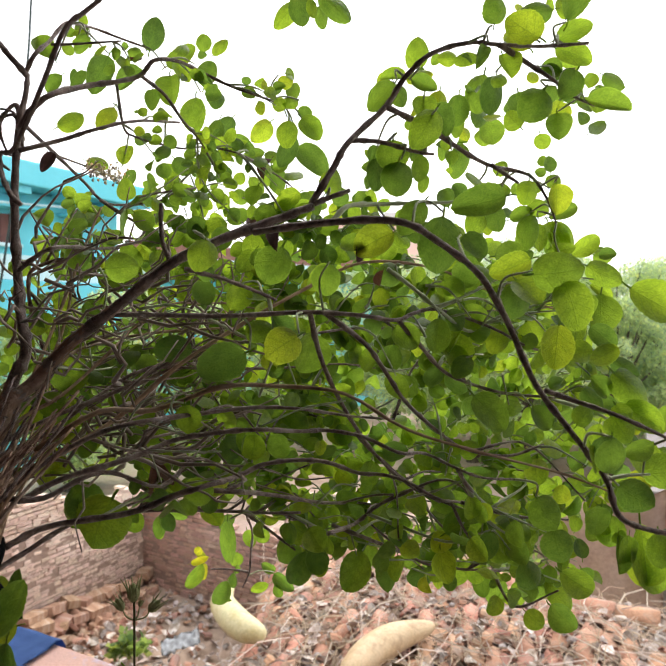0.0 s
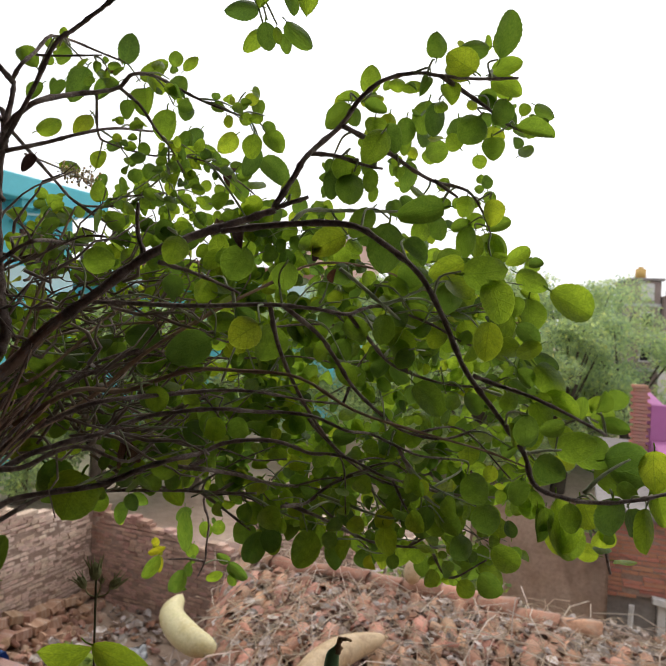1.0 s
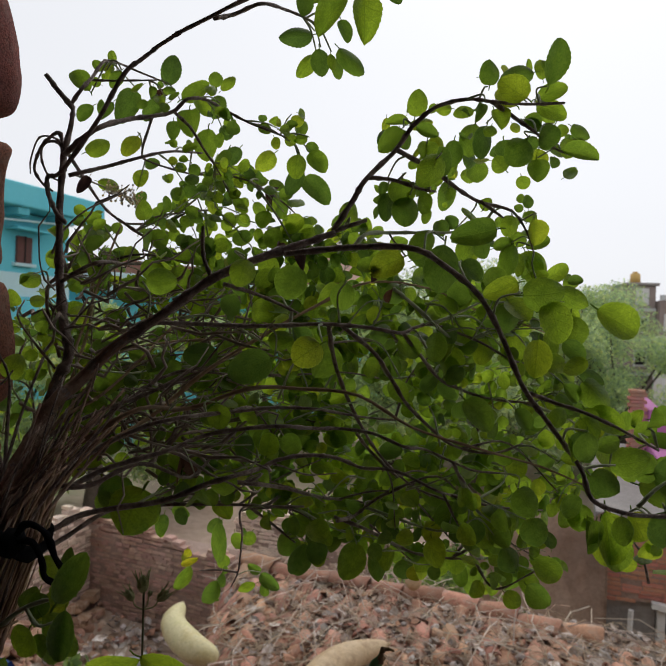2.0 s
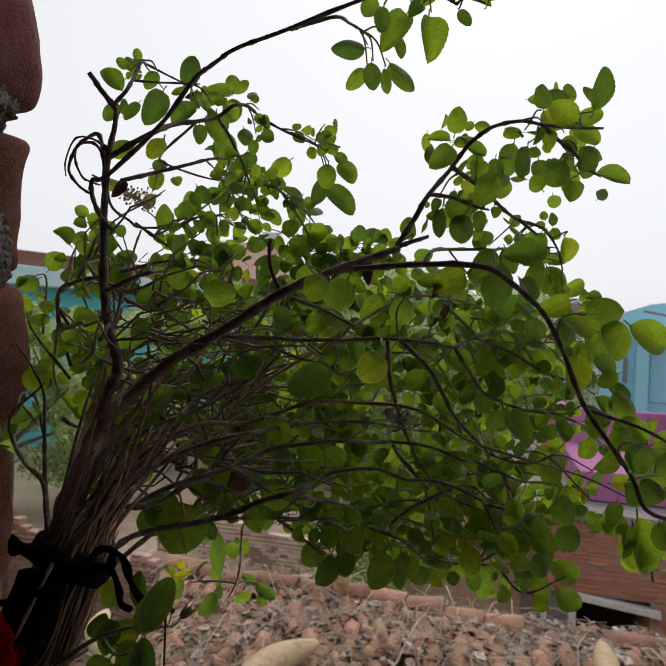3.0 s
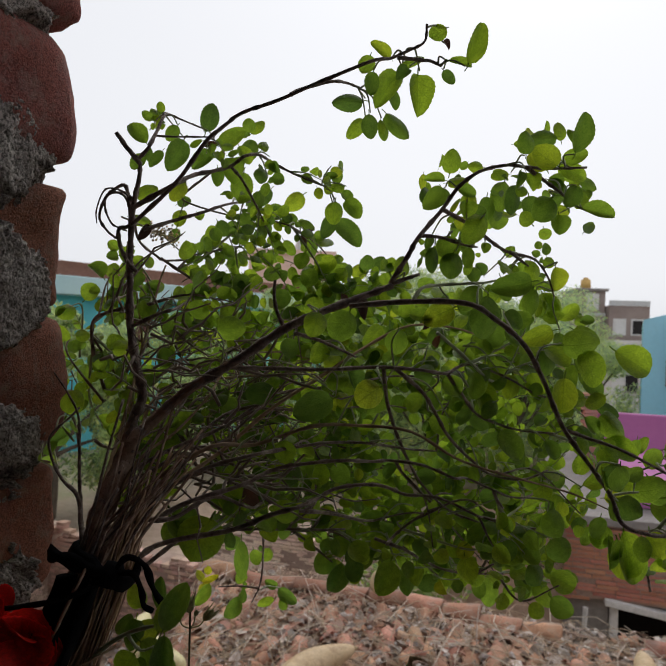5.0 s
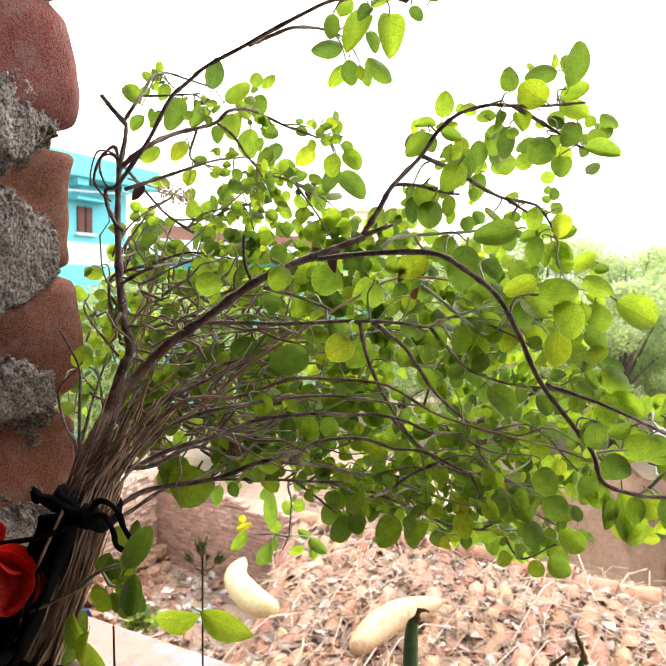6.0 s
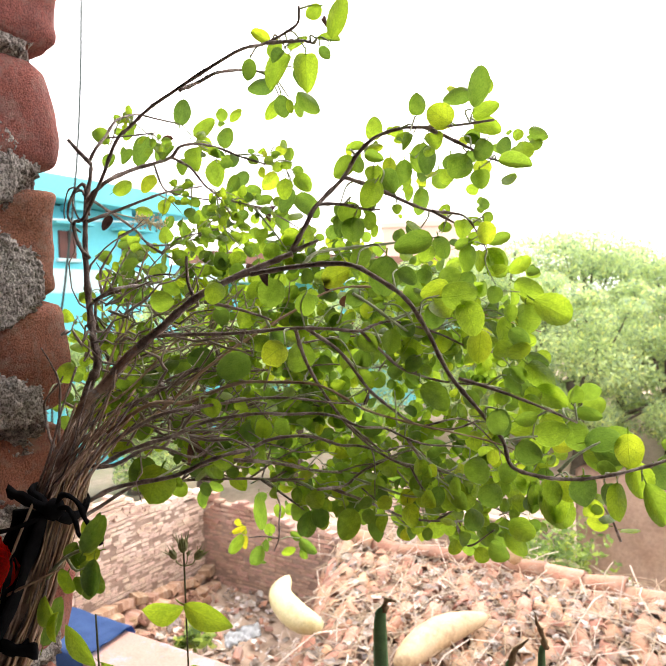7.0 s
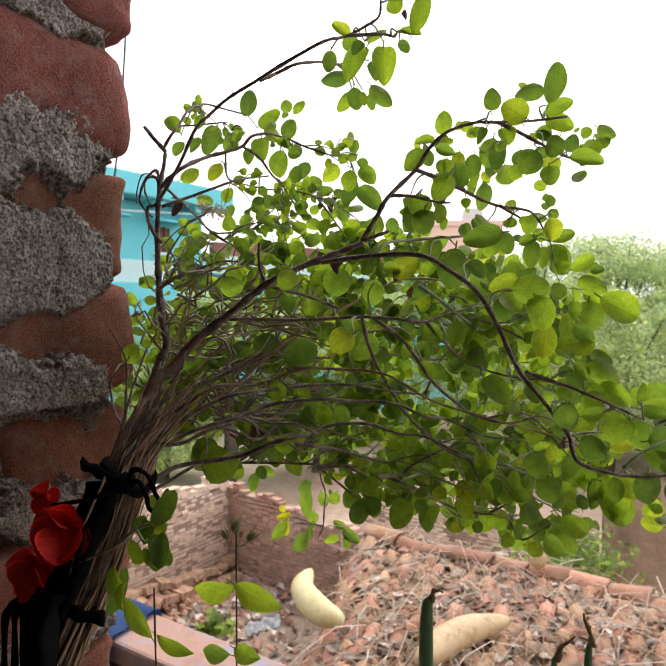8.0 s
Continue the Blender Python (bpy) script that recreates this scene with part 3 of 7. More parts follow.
def tile_shard(name, seed, material):
    """A broken piece of a half-round clay tile: a curved shell with a ragged outline."""
    rng = random.Random(seed)
    r, arc, ln, th = rng.uniform(0.045, 0.065), rng.uniform(1.6, 2.8), rng.uniform(0.07, 0.15), 0.011
    bm = bmesh.new()
    na, nl = 4, 2
    out, inn = [], []
    for j in range(nl + 1):
        ro, ri = [], []
        for i in range(na + 1):
            t = -arc / 2 + arc * i / na
            x = (j / nl - 0.5) * ln + rng.uniform(-0.012, 0.012)
            ro.append(bm.verts.new((x, math.sin(t) * r, math.cos(t) * r - r * 0.7)))
            ri.append(bm.verts.new((x, math.sin(t) * (r - th), math.cos(t) * (r - th) - r * 0.7)))
        out.append(ro)
        inn.append(ri)
    for j in range(nl):
        for i in range(na):
            bm.faces.new((out[j][i], out[j][i + 1], out[j + 1][i + 1], out[j + 1][i]))
            bm.faces.new((inn[j][i + 1], inn[j][i], inn[j + 1][i], inn[j + 1][i + 1]))
        for i in (0, na):
            q = (out[j][i], out[j + 1][i], inn[j + 1][i], inn[j][i])
            bm.faces.new(q if i == 0 else q[::-1])
    for j in (0, nl):
        for i in range(na):
            q = (out[j][i], inn[j][i], inn[j][i + 1], out[j][i + 1])
            bm.faces.new(q if j == 0 else q[::-1])
    me = bpy.data.meshes.new(name)
    bm.normal_update()
    bm.to_mesh(me)
    bm.free()
    me.materials.append(material)
    return me


def roof_tile(name, seed, material, r=0.052, ln=0.21):
    """A whole half-round roof tile, a little narrower at its upper end, with chipped ends."""
    rng = random.Random(seed)
    bm = bmesh.new()
    rows = []
    for j in range(3):
        row = []
        for sgn, th in ((1, 0.0), (-1, 0.011)):
            for i in range(6):
                t = (-1.35 + 2.7 * i / 5) * sgn
                k = (r - th) * (1.08 - 0.08 * j) + rng.uniform(-0.002, 0.002)
                y = (j / 2 - 0.5) * ln + (rng.uniform(-0.012, 0.012) if j != 1 else 0)
                row.append(bm.verts.new((math.sin(t) * k, y, math.cos(t) * k - r * 0.4)))
        rows.append(row)
    for r0, r1 in zip(rows, rows[1:]):
        for i in range(12):
            bm.faces.new((r0[i], r0[(i + 1) % 12], r1[(i + 1) % 12], r1[i]))
    for row, flip in ((rows[0], False), (rows[-1], True)):
        for i in range(5):
            q = (row[i], row[11 - i], row[10 - i], row[i + 1])
            bm.faces.new(q[::-1] if flip else q)
    bmesh.ops.recalc_face_normals(bm, faces=bm.faces[:])
    me = bpy.data.meshes.new(name)
    bm.to_mesh(me)
    bm.free()
    me.materials.append(material)
    for f in me.polygons:
        f.use_smooth = True
    return me


def dry_leaf(name, seed, material):
    """A curled dead leaf, a shell with a folded middle."""
    rng = random.Random(seed)
    bm = bmesh.new()
    rows = []
    for i in range(4):
        s = i / 3
        w = 0.5 * math.sin(math.pi * (0.08 + 0.84 * s)) * rng.uniform(0.8, 1.1)
        rows.append([bm.verts.new((s - 0.5, c * w * 0.7, 0.3 * abs(c) * w + rng.uniform(-0.08, 0.08) + 0.2 * (s - 0.5) ** 2)) for c in (-1, -0.4, 0.3, 1)])
    for r0, r1 in zip(rows, rows[1:]):
        for k in range(3):
            bm.faces.new((r0[k], r1[k], r1[k + 1], r0[k + 1]))
    me = bpy.data.meshes.new(name)
    bm.to_mesh(me)
    bm.free()
    me.materials.append(material)
    return me


def rough_stone(name, seed, material, size=0.05):
    bm = bmesh.new()
    bmesh.ops.create_icosphere(bm, subdivisions=1, radius=1)
    rng = random.Random(seed)
    s = (rng.uniform(0.7, 1.5), rng.uniform(0.6, 1.0), rng.uniform(0.4, 0.8))
    for v in bm.verts:
        k = rng.uniform(0.75, 1.2) * size
        v.co = Vector((v.co.x * s[0], v.co.y * s[1], v.co.z * s[2])) * k
    me = bpy.data.meshes.new(name)
    bm.to_mesh(me)
    bm.free()
    me.materials.append(material)
    return me


def joined(name, meshes_at, material, parent, label="", stuff=True):
    """Many small pieces as one mesh."""
    vs, fs, n = [], [], 0
    for me, m in meshes_at:
        co = np.empty(len(me.vertices) * 3)
        me.vertices.foreach_get("co", co)
        co = co.reshape(-1, 3) @ np.array(m.to_3x3()).T + np.array(m.translation)
        vs.append(co)
        fs.extend([tuple(n + v for v in f.vertices) for f in me.polygons])
        n += len(co)
    out = bpy.data.meshes.new(name)
    out.from_pydata(np.concatenate(vs).tolist(), [], fs)
    out.materials.append(material)
    ob = new(name, out)
    ob.parent = parent
    tagged(ob, label, kind="stuff" if stuff else "")
    return ob


def straw_mesh(count, rng, spots, material, parent, label, size=(0.1, 0.36), thick=(0.0015, 0.0034)):
    """Loose dry stalks and creeper stems that lie bent over the tiles."""
    bm = bmesh.new()
    for k in range(count):
        a, b = spots()
        z = heap_height(a, b)
        if z < 2.05:
            continue
        yaw, ln = rng.gauss(1.9, 0.9), rng.uniform(*size)
        d = Vector((math.cos(yaw), math.sin(yaw), rng.uniform(-0.1, 0.22))) * ln
        c = Vector((a, b, z + rng.uniform(0.03, 0.085)))
        half = d.cross(Vector((0, 0, 1))).normalized() * rng.uniform(*thick)
        bow = half.normalized() * ln * rng.gauss(0, 0.13) + Vector((0, 0, rng.uniform(-0.01, 0.05) * ln / 0.3))
        run = [c - d / 2, c - d / 6 + bow * 0.9, c + d / 6 + bow, c + d / 2]
        rows = [[bm.verts.new(q + half), bm.verts.new(q + Vector((0, 0, half.length * 1.2))), bm.verts.new(q - half)] for q in run]
        for r0, r1 in zip(rows, rows[1:]):
            for i in range(3):
                bm.faces.new((r0[i], r0[(i + 1) % 3], r1[(i + 1) % 3], r1[i]))
    tagged(part("straw", bm, material, parent, label), kind="stuff")


def tile_heap():
    heap = tagged(empty("tiled_roof", HEAP_M), "old half-round clay tile roof strewn with straw and dry leaves", "roof")
    rng = random.Random(5)
    bm = bmesh.new()
    na, nb = 140, 60
    grid = [[bm.verts.new((-5.2 + 9.8 * i / na, 1.3 + 3.3 * j / nb, heap_height(-5.2 + 9.8 * i / na, 1.3 + 3.3 * j / nb))) for i in range(na + 1)] for j in range(nb + 1)]
    for r0, r1 in zip(grid, grid[1:]):
        for i in range(na):
            bm.faces.new((r0[i], r0[i + 1], r1[i + 1], r1[i]))
    part("mound", bm, EARTH, heap, "dusty earth and debris", True)
    whole = [roof_tile("tile", s, TILE) for s in range(5)]
    shards = [tile_shard("tile", s, TILE) for s in range(9)]
    stones = [rough_stone("stone", s, RUBBLE, 0.03) for s in range(6)]
    dead = [dry_leaf("dead_leaf", s, DEAD_LEAF) for s in range(6)]
    near, far, grey, fallen = 0, [], [], []
    # courses of whole tiles that run down from the ridge
    for i in range(58):
        a = -2.3 + i * 0.112
        drift = rng.uniform(-0.02, 0.02)
        b = 1.45 + rng.uniform(0, 0.15)
        while b < 3.7:
            z = heap_height(a + drift, b)
            if z > 1.95 and rng.random() > 0.16:
                tilt = math.degrees(math.atan2(heap_height(a, b + 0.1) - heap_height(a, b - 0.1), 0.2))
                m = pose(a + drift + rng.gauss(0, 0.009), b, z + 0.028 + rng.uniform(-0.012, 0.012), tilt + 3 + rng.gauss(0, 5), rng.gauss(0, 9), rng.gauss(9, 7))
                if near < 290 and -1.9 < a < 1.2 and 1.85 < b < 3.5:
                    piece("tile", rng.choice(whole), heap, m)
                    near += 1
                else:
                    far.append((rng.choice(whole), m))
            b += 0.165
    for k in range(11500):
        a, b = rng.uniform(-3.0, 4.2), rng.uniform(1.4, 4.1) if k % 5 else rng.uniform(3.6, 4.0)
        z = heap_height(a, b)
        if z < 1.5 or (z < 2.1 and rng.random() < 0.5) or (3.62 < b < 3.9 and rng.random() < 0.75):
            continue
        m = pose(a, b, z + rng.uniform(0.0, 0.07), rng.uniform(-40, 40), rng.uniform(-40, 40), rng.uniform(0, 360))
        kind = rng.random()
        if kind < 0.22:
            grey.append((rng.choice(stones), m @ Matrix.Scale(rng.uniform(0.3, 0.9), 4)))
        elif kind < 0.42:
            far.append((rng.choice(shards), m @ Matrix.Scale(rng.uniform(0.3, 0.7), 4)))
        else:
            fallen.append((rng.choice(dead), m @ Matrix.Scale(rng.uniform(0.03, 0.1), 4)))
    joined("tile_rubble", far, TILE, heap, "broken and whole orange clay tiles")
    joined("stone_rubble", grey, RUBBLE, heap, "grey lumps of rubble")
    joined("leaf_litter", fallen, DEAD_LEAF, heap, "curled grey brown dead leaves")
    straw_mesh(5600, rng, lambda: (rng.uniform(-2.4, 4.2), rng.uniform(1.4, 4.02)), STRAW, heap, "pale dry stalks", (0.08, 0.34), (0.0012, 0.0028))
    straw_mesh(560, rng, lambda: (rng.uniform(-2.3, 4.2), rng.uniform(1.6, 3.9)), CREEPER, heap, "long pale dry creeper stems", (0.25, 0.75), (0.002, 0.0042))
    # the ridge: large half-round tiles bedded in mud, some of them lost
    cap = [roof_tile("ridge_tile", s + 20, TILE, 0.085, 0.27) for s in range(4)]
    a = -2.1
    while a < 4.2:
        if rng.random() > (0.25 if a < -0.55 else 0.6):
            piece("ridge_tile", rng.choice(cap), heap, pose(a, 3.76 + rng.uniform(-0.03, 0.03), heap_height(a, 3.76) + 0.065 + rng.uniform(-0.01, 0.012), rng.gauss(0, 5), rng.gauss(0, 9), 90 + rng.gauss(0, 7)))
        a += 0.235
    bm = bmesh.new()
    run = [Vector((c, 3.86 + 0.04 * math.sin(c * 3), heap_height(c, 3.8) + 0.0 + 0.015 * math.sin(c * 7))) for c in [-2.0 + 0.09 * i for i in range(66)]]
    tube(bm, run, 0.035, 0.04, 9, 0.25, 5, 0.25, 3)
    part("ridge", bm, OLD_MORTAR, heap, "rounded mud ridge along the edge of the roof", True)
    return heap


# ---- houses ----
def house(name, m, label, category="house"):
    return tagged(empty(name, m), label, category)


def blue_house():
    """Turquoise house; its long wall runs along local x, and the roof slab overhangs."""
    h = house("turquoise_house", pose(-5.5, 13.05, 0, 0, 0, 68), "turquoise painted house with overhanging roof band and brown shutters")
    part("wall", boxed((-9, 0, 1.0), (0, 5, 5.9)), BLUE_PAINT, h)
    part("lower_wall", boxed((-9, -0.12, 1.0), (0.06, 5.05, 4.36), 0.02), BLUE_PAINT, h, "turquoise lower storey")
    part("wall_band", boxed((-9, -0.03, 4.37), (0.02, 5.03, 4.8)), PALE_BLUE, h, "pale washed-out blue wall band")
    part("roof", boxed((-9.4, -0.5, 5.93), (0.45, 5.5, 6.34), 0.03), BLUE_PAINT, h, "deep turquoise roof parapet")
    for i in range(9):
        part("bracket", boxed((-8.6 + i * 1.0, -0.42, 5.8), (-8.35 + i * 1.0, 0.0, 5.93), 0.01), BLUE_PAINT, h)
    for x in (-1.1, -2.5, -4.2, -6.9):
        w = part("window", boxed((x - 0.17, -0.05, 4.98), (x + 0.17, 0.05, 5.47), 0.01), SHUTTER, h, "closed brown wooden shutters")
        part("window_sill", boxed((x - 0.24, -0.09, 4.92), (x + 0.24, 0.02, 4.98), 0.008), PALE_BLUE, w)
        part("hood", boxed((x - 0.4, -0.3, 5.56), (x + 0.4, 0.0, 5.61), 0.008), BLUE_PAINT, w)
        part("shutter_joint", boxed((x - 0.012, -0.065, 4.99), (x + 0.012, -0.045, 5.48)), DARK, w)
    bm = bmesh.new()
    tube(bm, curve_points([(-6.5, -0.2, 5.4), (-3, -0.3, 5.6), (-0.2, -0.3, 5.8)], 4), 0.02, 0.02, 6)
    part("cable", bm, PALE_BLUE, h)


def low_blue_house():
    h = house("low_turquoise_house", pose(-4.6, 15.0, 0, 0, 0, 46), "low turquoise house with a brown brick parapet")
    part("wall", boxed((-1.5, 0, 1.0), (9, 5, 4.62)), BLUE_PAINT, h)
    part("roof", boxed((-1.7, -0.5, 4.62), (9.3, 5.3, 5.02), 0.02), PALE_BLUE, h, "pale turquoise roof band")
    part("parapet", boxed((-1.6, -0.3, 5.03), (9.2, -0.1, 5.34), 0.01), BROWN_BAND, h, "brown brick parapet")
    for x in (0.6, 3.2, 6):
        part("window", boxed((x, -0.04, 3.3), (x + 0.8, 0.04, 4.2), 0.01), SHUTTER, h)


def salmon_house():
    h = house("salmon_house", pose(-0.6, 31, 0, 0, 0, 3), "distant flat-roofed salmon pink house")
    part("wall", boxed((-1.85, 0, 1.0), (2.15, 6, 7.6)), SALMON, h)
    part("roof", boxed((-1.95, -0.1, 7.6), (2.25, 6.1, 7.85), 0.02), SALMON, h)
    part("stair_head", boxed((0.45, 1, 7.85), (1.35, 4, 8.55), 0.02), PALE_CEMENT, h, "pale grey stair head on the roof")


def tank_house():
    h = house("grey_tall_house", pose(10.77, 24.3, 0, 0, 0, -10), "unplastered grey brick house with a yellow roof tank")
    part("wall", boxed((0.9, 0, 1.0), (2.35, 4, 5.4)), GREY_BRICK, h, "unplastered grey brown brick wall")
    part("stair_tower", boxed((-0.2, 0.4, 1.0), (0.85, 3, 5.95), 0.02), GREY_BRICK, h, "unplastered stair tower")
    part("cornice", boxed((-0.3, 0.3, 5.96), (0.95, 3.1, 6.06), 0.02), CONCRETE, h)
    for z in (2.6, 3.9, 5.0):
        part("floor_band", boxed((-0.22, 0.36, z), (0.87, 3.02, z + 0.12), 0.01), PALE_CEMENT, h, "pale concrete floor band")
    part("floor_band", boxed((0.88, -0.04, 3.9), (2.37, 0.02, 4.02), 0.01), PALE_CEMENT, h, "pale concrete floor band")
    part("parapet", boxed((0.9, -0.05, 5.41), (2.35, 0.1, 5.6), 0.01), PALE_CEMENT, h)
    part("lower_wing", boxed((0.7, -1.2, 1.0), (3.2, -0.1, 4.1), 0.02), WHITE_PAINT, h, "pale lower wing")
    for x, y, z in ((1.1, 0, 4.35), (1.75, 0, 4.35), (1.1, 0, 3.2), (0.2, 0.4, 5.3), (0.2, 0.4, 4.25), (0.2, 0.4, 3.0)):
        w = part("window", boxed((x, y - 0.05, z), (x + 0.35, y + 0.05, z + 0.5), 0.01), DARK if (x, z) not in ((1.1, 4.35), (0.2, 5.3)) else WHITE_PAINT, h)
        part("window_frame", boxed((x - 0.06, y - 0.03, z - 0.06), (x + 0.41, y + 0.03, z + 0.56), 0.01), WHITE_PAINT, w)
    for z in (2.3, 3.2):
        w = part("window", boxed((1.2, -1.25, z), (1.6, -1.16, z + 0.55), 0.01), DARK, h)
        part("window_sill", boxed((1.1, -1.3, z - 0.08), (1.7, -1.19, z), 0.01), CONCRETE, w)
    bm = bmesh.new()
    bmesh.ops.create_cone(bm, cap_ends=True, segments=20, radius1=0.2, radius2=0.18, depth=0.36, matrix=Matrix.Translation((0.3, 1.2, 6.28)))
    tank = part("water_tank", bm, TANK, h, "yellow plastic water tank", True)
    bm = bmesh.new()
    bmesh.ops.create_cone(bm, cap_ends=True, segments=16, radius1=0.11, radius2=0.09, depth=0.08, matrix=Matrix.Translation((0.3, 1.2, 6.5)))
    part("lid", bm, TANK, tank)


def sky_blue_house():
    h = house("sky_blue_house", pose(5.82, 10.85, 0, 0, 0, -28), "sky blue painted house with a vaulted parapet and recessed porch")
    bm = bmesh.new()
    prof = [(0, 1.0), (0, 4.42), (0.3, 4.5), (0.75, 4.66), (1.2, 4.72), (6, 4.76), (6, 1.0)]
    f = [bm.verts.new((x, 0, z)) for x, z in prof]
    g = [bm.verts.new((x, 5, z)) for x, z in prof]
    bm.faces.new(f)
    bm.faces.new(g[::-1])
    for i in range(len(prof)):
        bm.faces.new((f[i], g[i], g[(i + 1) % len(prof)], f[(i + 1) % len(prof)]))
    part("wall", bm, SKY_PAINT, h)
    part("pier", boxed((0.55, -0.25, 1.0), (0.75, 0.0, 4.18), 0.01), SKY_PAINT, h)
    part("porch_roof", boxed((0.5, -0.5, 4.18), (6, 0.0, 4.3), 0.02), SKY_PAINT, h, "thin projecting blue slab")
    part("porch_recess", boxed((0.78, -0.03, 3.0), (3.4, 0.02, 4.1), 0.01), SKY_PAINT, h)
    part("tower", boxed((1.46, 1.5, 4.7), (4.2, 4.6, 5.57), 0.02), SKY_PAINT, h, "taller blue stair block")
    part("slot", boxed((0.36, -0.04, 3.3), (0.42, 0.02, 3.75)), CONCRETE, h, "narrow grey slot")
    part("slot", boxed((-0.01, 1.0, 3.5), (0.02, 1.15, 4.0)), CONCRETE, h)
    bm = bmesh.new()
    tube(bm, curve_points([(0.6, -0.6, 4.52), (2.4, -0.7, 4.2), (5, -0.7, 3.9)], 3), 0.022, 0.022, 6)
    part("pipe", bm, CONCRETE, h)


def pink_roof_house():
    """Low brick house with a dark opening under a lintel, and a magenta parapet round its roof."""
    h = house("brick_house", pose(2.42, 5.86, 0, 0, 0, -20), "low red brick house with a magenta roof parapet")
    part("core", boxed((0.0, -0.03, 1.69), (6, 4, 2.36)), OLD_MORTAR, h, "grey mortar core")
    part("core", boxed((0.0, 0.03, 0.9), (0.42, 4, 1.688)), CONCRETE, h, "grey cement base")
    part("core", boxed((1.12, -0.03, 0.9), (6, 4, 1.688)), OLD_MORTAR, h, "grey mortar core")
    part("opening", boxed((0.42, 0.5, 0.9), (1.12, 0.56, 1.688)), DARK, h, "dark unglazed opening")
    bm = boxed((0.38, -0.09, 1.655), (1.2, 0.08, 1.715), 0.008)
    for v in bm.verts:
        v.co.z -= 0.11 * (v.co.x - 0.4)
    part("lintel", bm, WHITE_PAINT, h, "tilted pale concrete lintel")
    part("opening_pier", boxed((0.43, -0.03, 1.0), (0.5, 0.09, 1.64), 0.01), WHITE_PAINT, h)
    part("roof_slab", boxed((-0.1, -0.1, 2.37), (6.1, 4.1, 2.45), 0.01), CONCRETE, h)
    part("parapet", boxed((0.5, 2.2, 2.46), (6, 2.32, 3.16), 0.015), PINK_PAINT, h, "magenta painted parapet wall")
    part("parapet", boxed((0.5, 2.33, 2.46), (0.65, 4.0, 3.16), 0.015), PINK_PAINT, h, "magenta painted parapet wall")
    part("roof_post", boxed((1.76, 1.9, 2.742), (2.25, 2.18, 3.74), 0.012), MUD, h, "mud-plastered brown post")
    rng = random.Random(2)
    me = bpy.data.meshes.new("brick")
    bm = boxed((-0.09, -0.07, -0.0185), (0.09, 0.07, 0.0185), 0.005)
    bm.to_mesh(me)
    bm.free()
    me.materials.append(RED_BRICK)
    # the toothed end of broken brickwork beside the parapet
    for k in range(22):
        j = 0.03 * (k % 2) + rng.uniform(-0.01, 0.01)
        piece("brick", me, h, pose(0.405 - j, 2.27, 2.4785 + k * 0.042, 0, 0, rng.uniform(-2, 2)))
    part("parapet_step", boxed((0.52, 0.35, 2.46), (6, 2.19, 2.74), 0.015), PINK_PAINT, h, "magenta painted step before the parapet")
    bm = bmesh.new()
    tube(bm, [Vector((0.2, -0.08, 1.0)), Vector((0.21, -0.08, 1.35)), Vector((0.22, -0.08, 1.62))], 0.024, 0.024, 8)
    part("pipe", bm, WHITE_PAINT, h, "short white pipe")
    return h


def tree(name, x, y, height, spread, seed, leaves, label, base=1.15):
    """A leafy tree: forked trunk and a crown of many small leaf sprays in loose clumps."""
    rng = random.Random(seed)
    t = tagged(empty(name, pose(x, y, base)), label, "tree", "trees behind the houses")
    bm = bmesh.new()
    top = height - base
    tube(bm, curve_points([(0, 0, -0.2), (0.1, 0, top * 0.25), (-0.05, 0.1, top * 0.5)], 4), 0.13, 0.08, 8, 0.0, 7, 0.1, seed)
    clumps = []
    for k in range(34):
        az, r, z = rng.uniform(0, 2 * math.pi), spread * math.sqrt(rng.random()), top * rng.uniform(0.18, 0.96)
        r *= 1 - 0.45 * max(0, z / top - 0.55) / 0.45
        clumps.append((Vector((r * math.cos(az), r * math.sin(az), z)), rng.uniform(0.45, 0.8) * spread * 0.42))
    for c, s in clumps[:14]:
        mid = Vector((c.x * 0.35, c.y * 0.35, top * 0.35 + 0.3 * (c.z - top * 0.35)))
        tube(bm, curve_points([(0.0, 0.05, top * 0.32), mid, c], 4), 0.05, 0.012, 5)
    part("trunk", bm, TREE_BARK, t, "grey brown forked trunk", True)
    n = leaves
    pick = np.array([rng.randrange(len(clumps)) for _ in range(n)])
    g = np.random.default_rng(seed)
    cc = np.array([list(c) for c, _ in clumps])[pick]
    ss = np.array([s for _, s in clumps])[pick]
    d = g.normal(size=(n, 3))
    d /= np.linalg.norm(d, axis=1)[:, None]
    p = cc + d * (ss * g.random(n) ** 0.4)[:, None] * np.array([1.15, 1.15, 0.8])
    u = g.normal(size=(n, 3))
    u /= np.linalg.norm(u, axis=1)[:, None]
    w = np.cross(u, g.normal(size=(n, 3)))
    w /= np.linalg.norm(w, axis=1)[:, None]
    ln = g.uniform(0.02, 0.055, n)[:, None]
    vs = np.stack([p - u * ln, p + w * ln * 0.4, p + u * ln, p - w * ln * 0.4], 1).reshape(-1, 3)
    me = bpy.data.meshes.new("crown")
    me.from_pydata(vs.tolist(), [], [(4 * i, 4 * i + 1, 4 * i + 2, 4 * i + 3) for i in range(n)])
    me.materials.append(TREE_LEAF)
    crown = new("crown", me)
    crown.parent = t
    return t


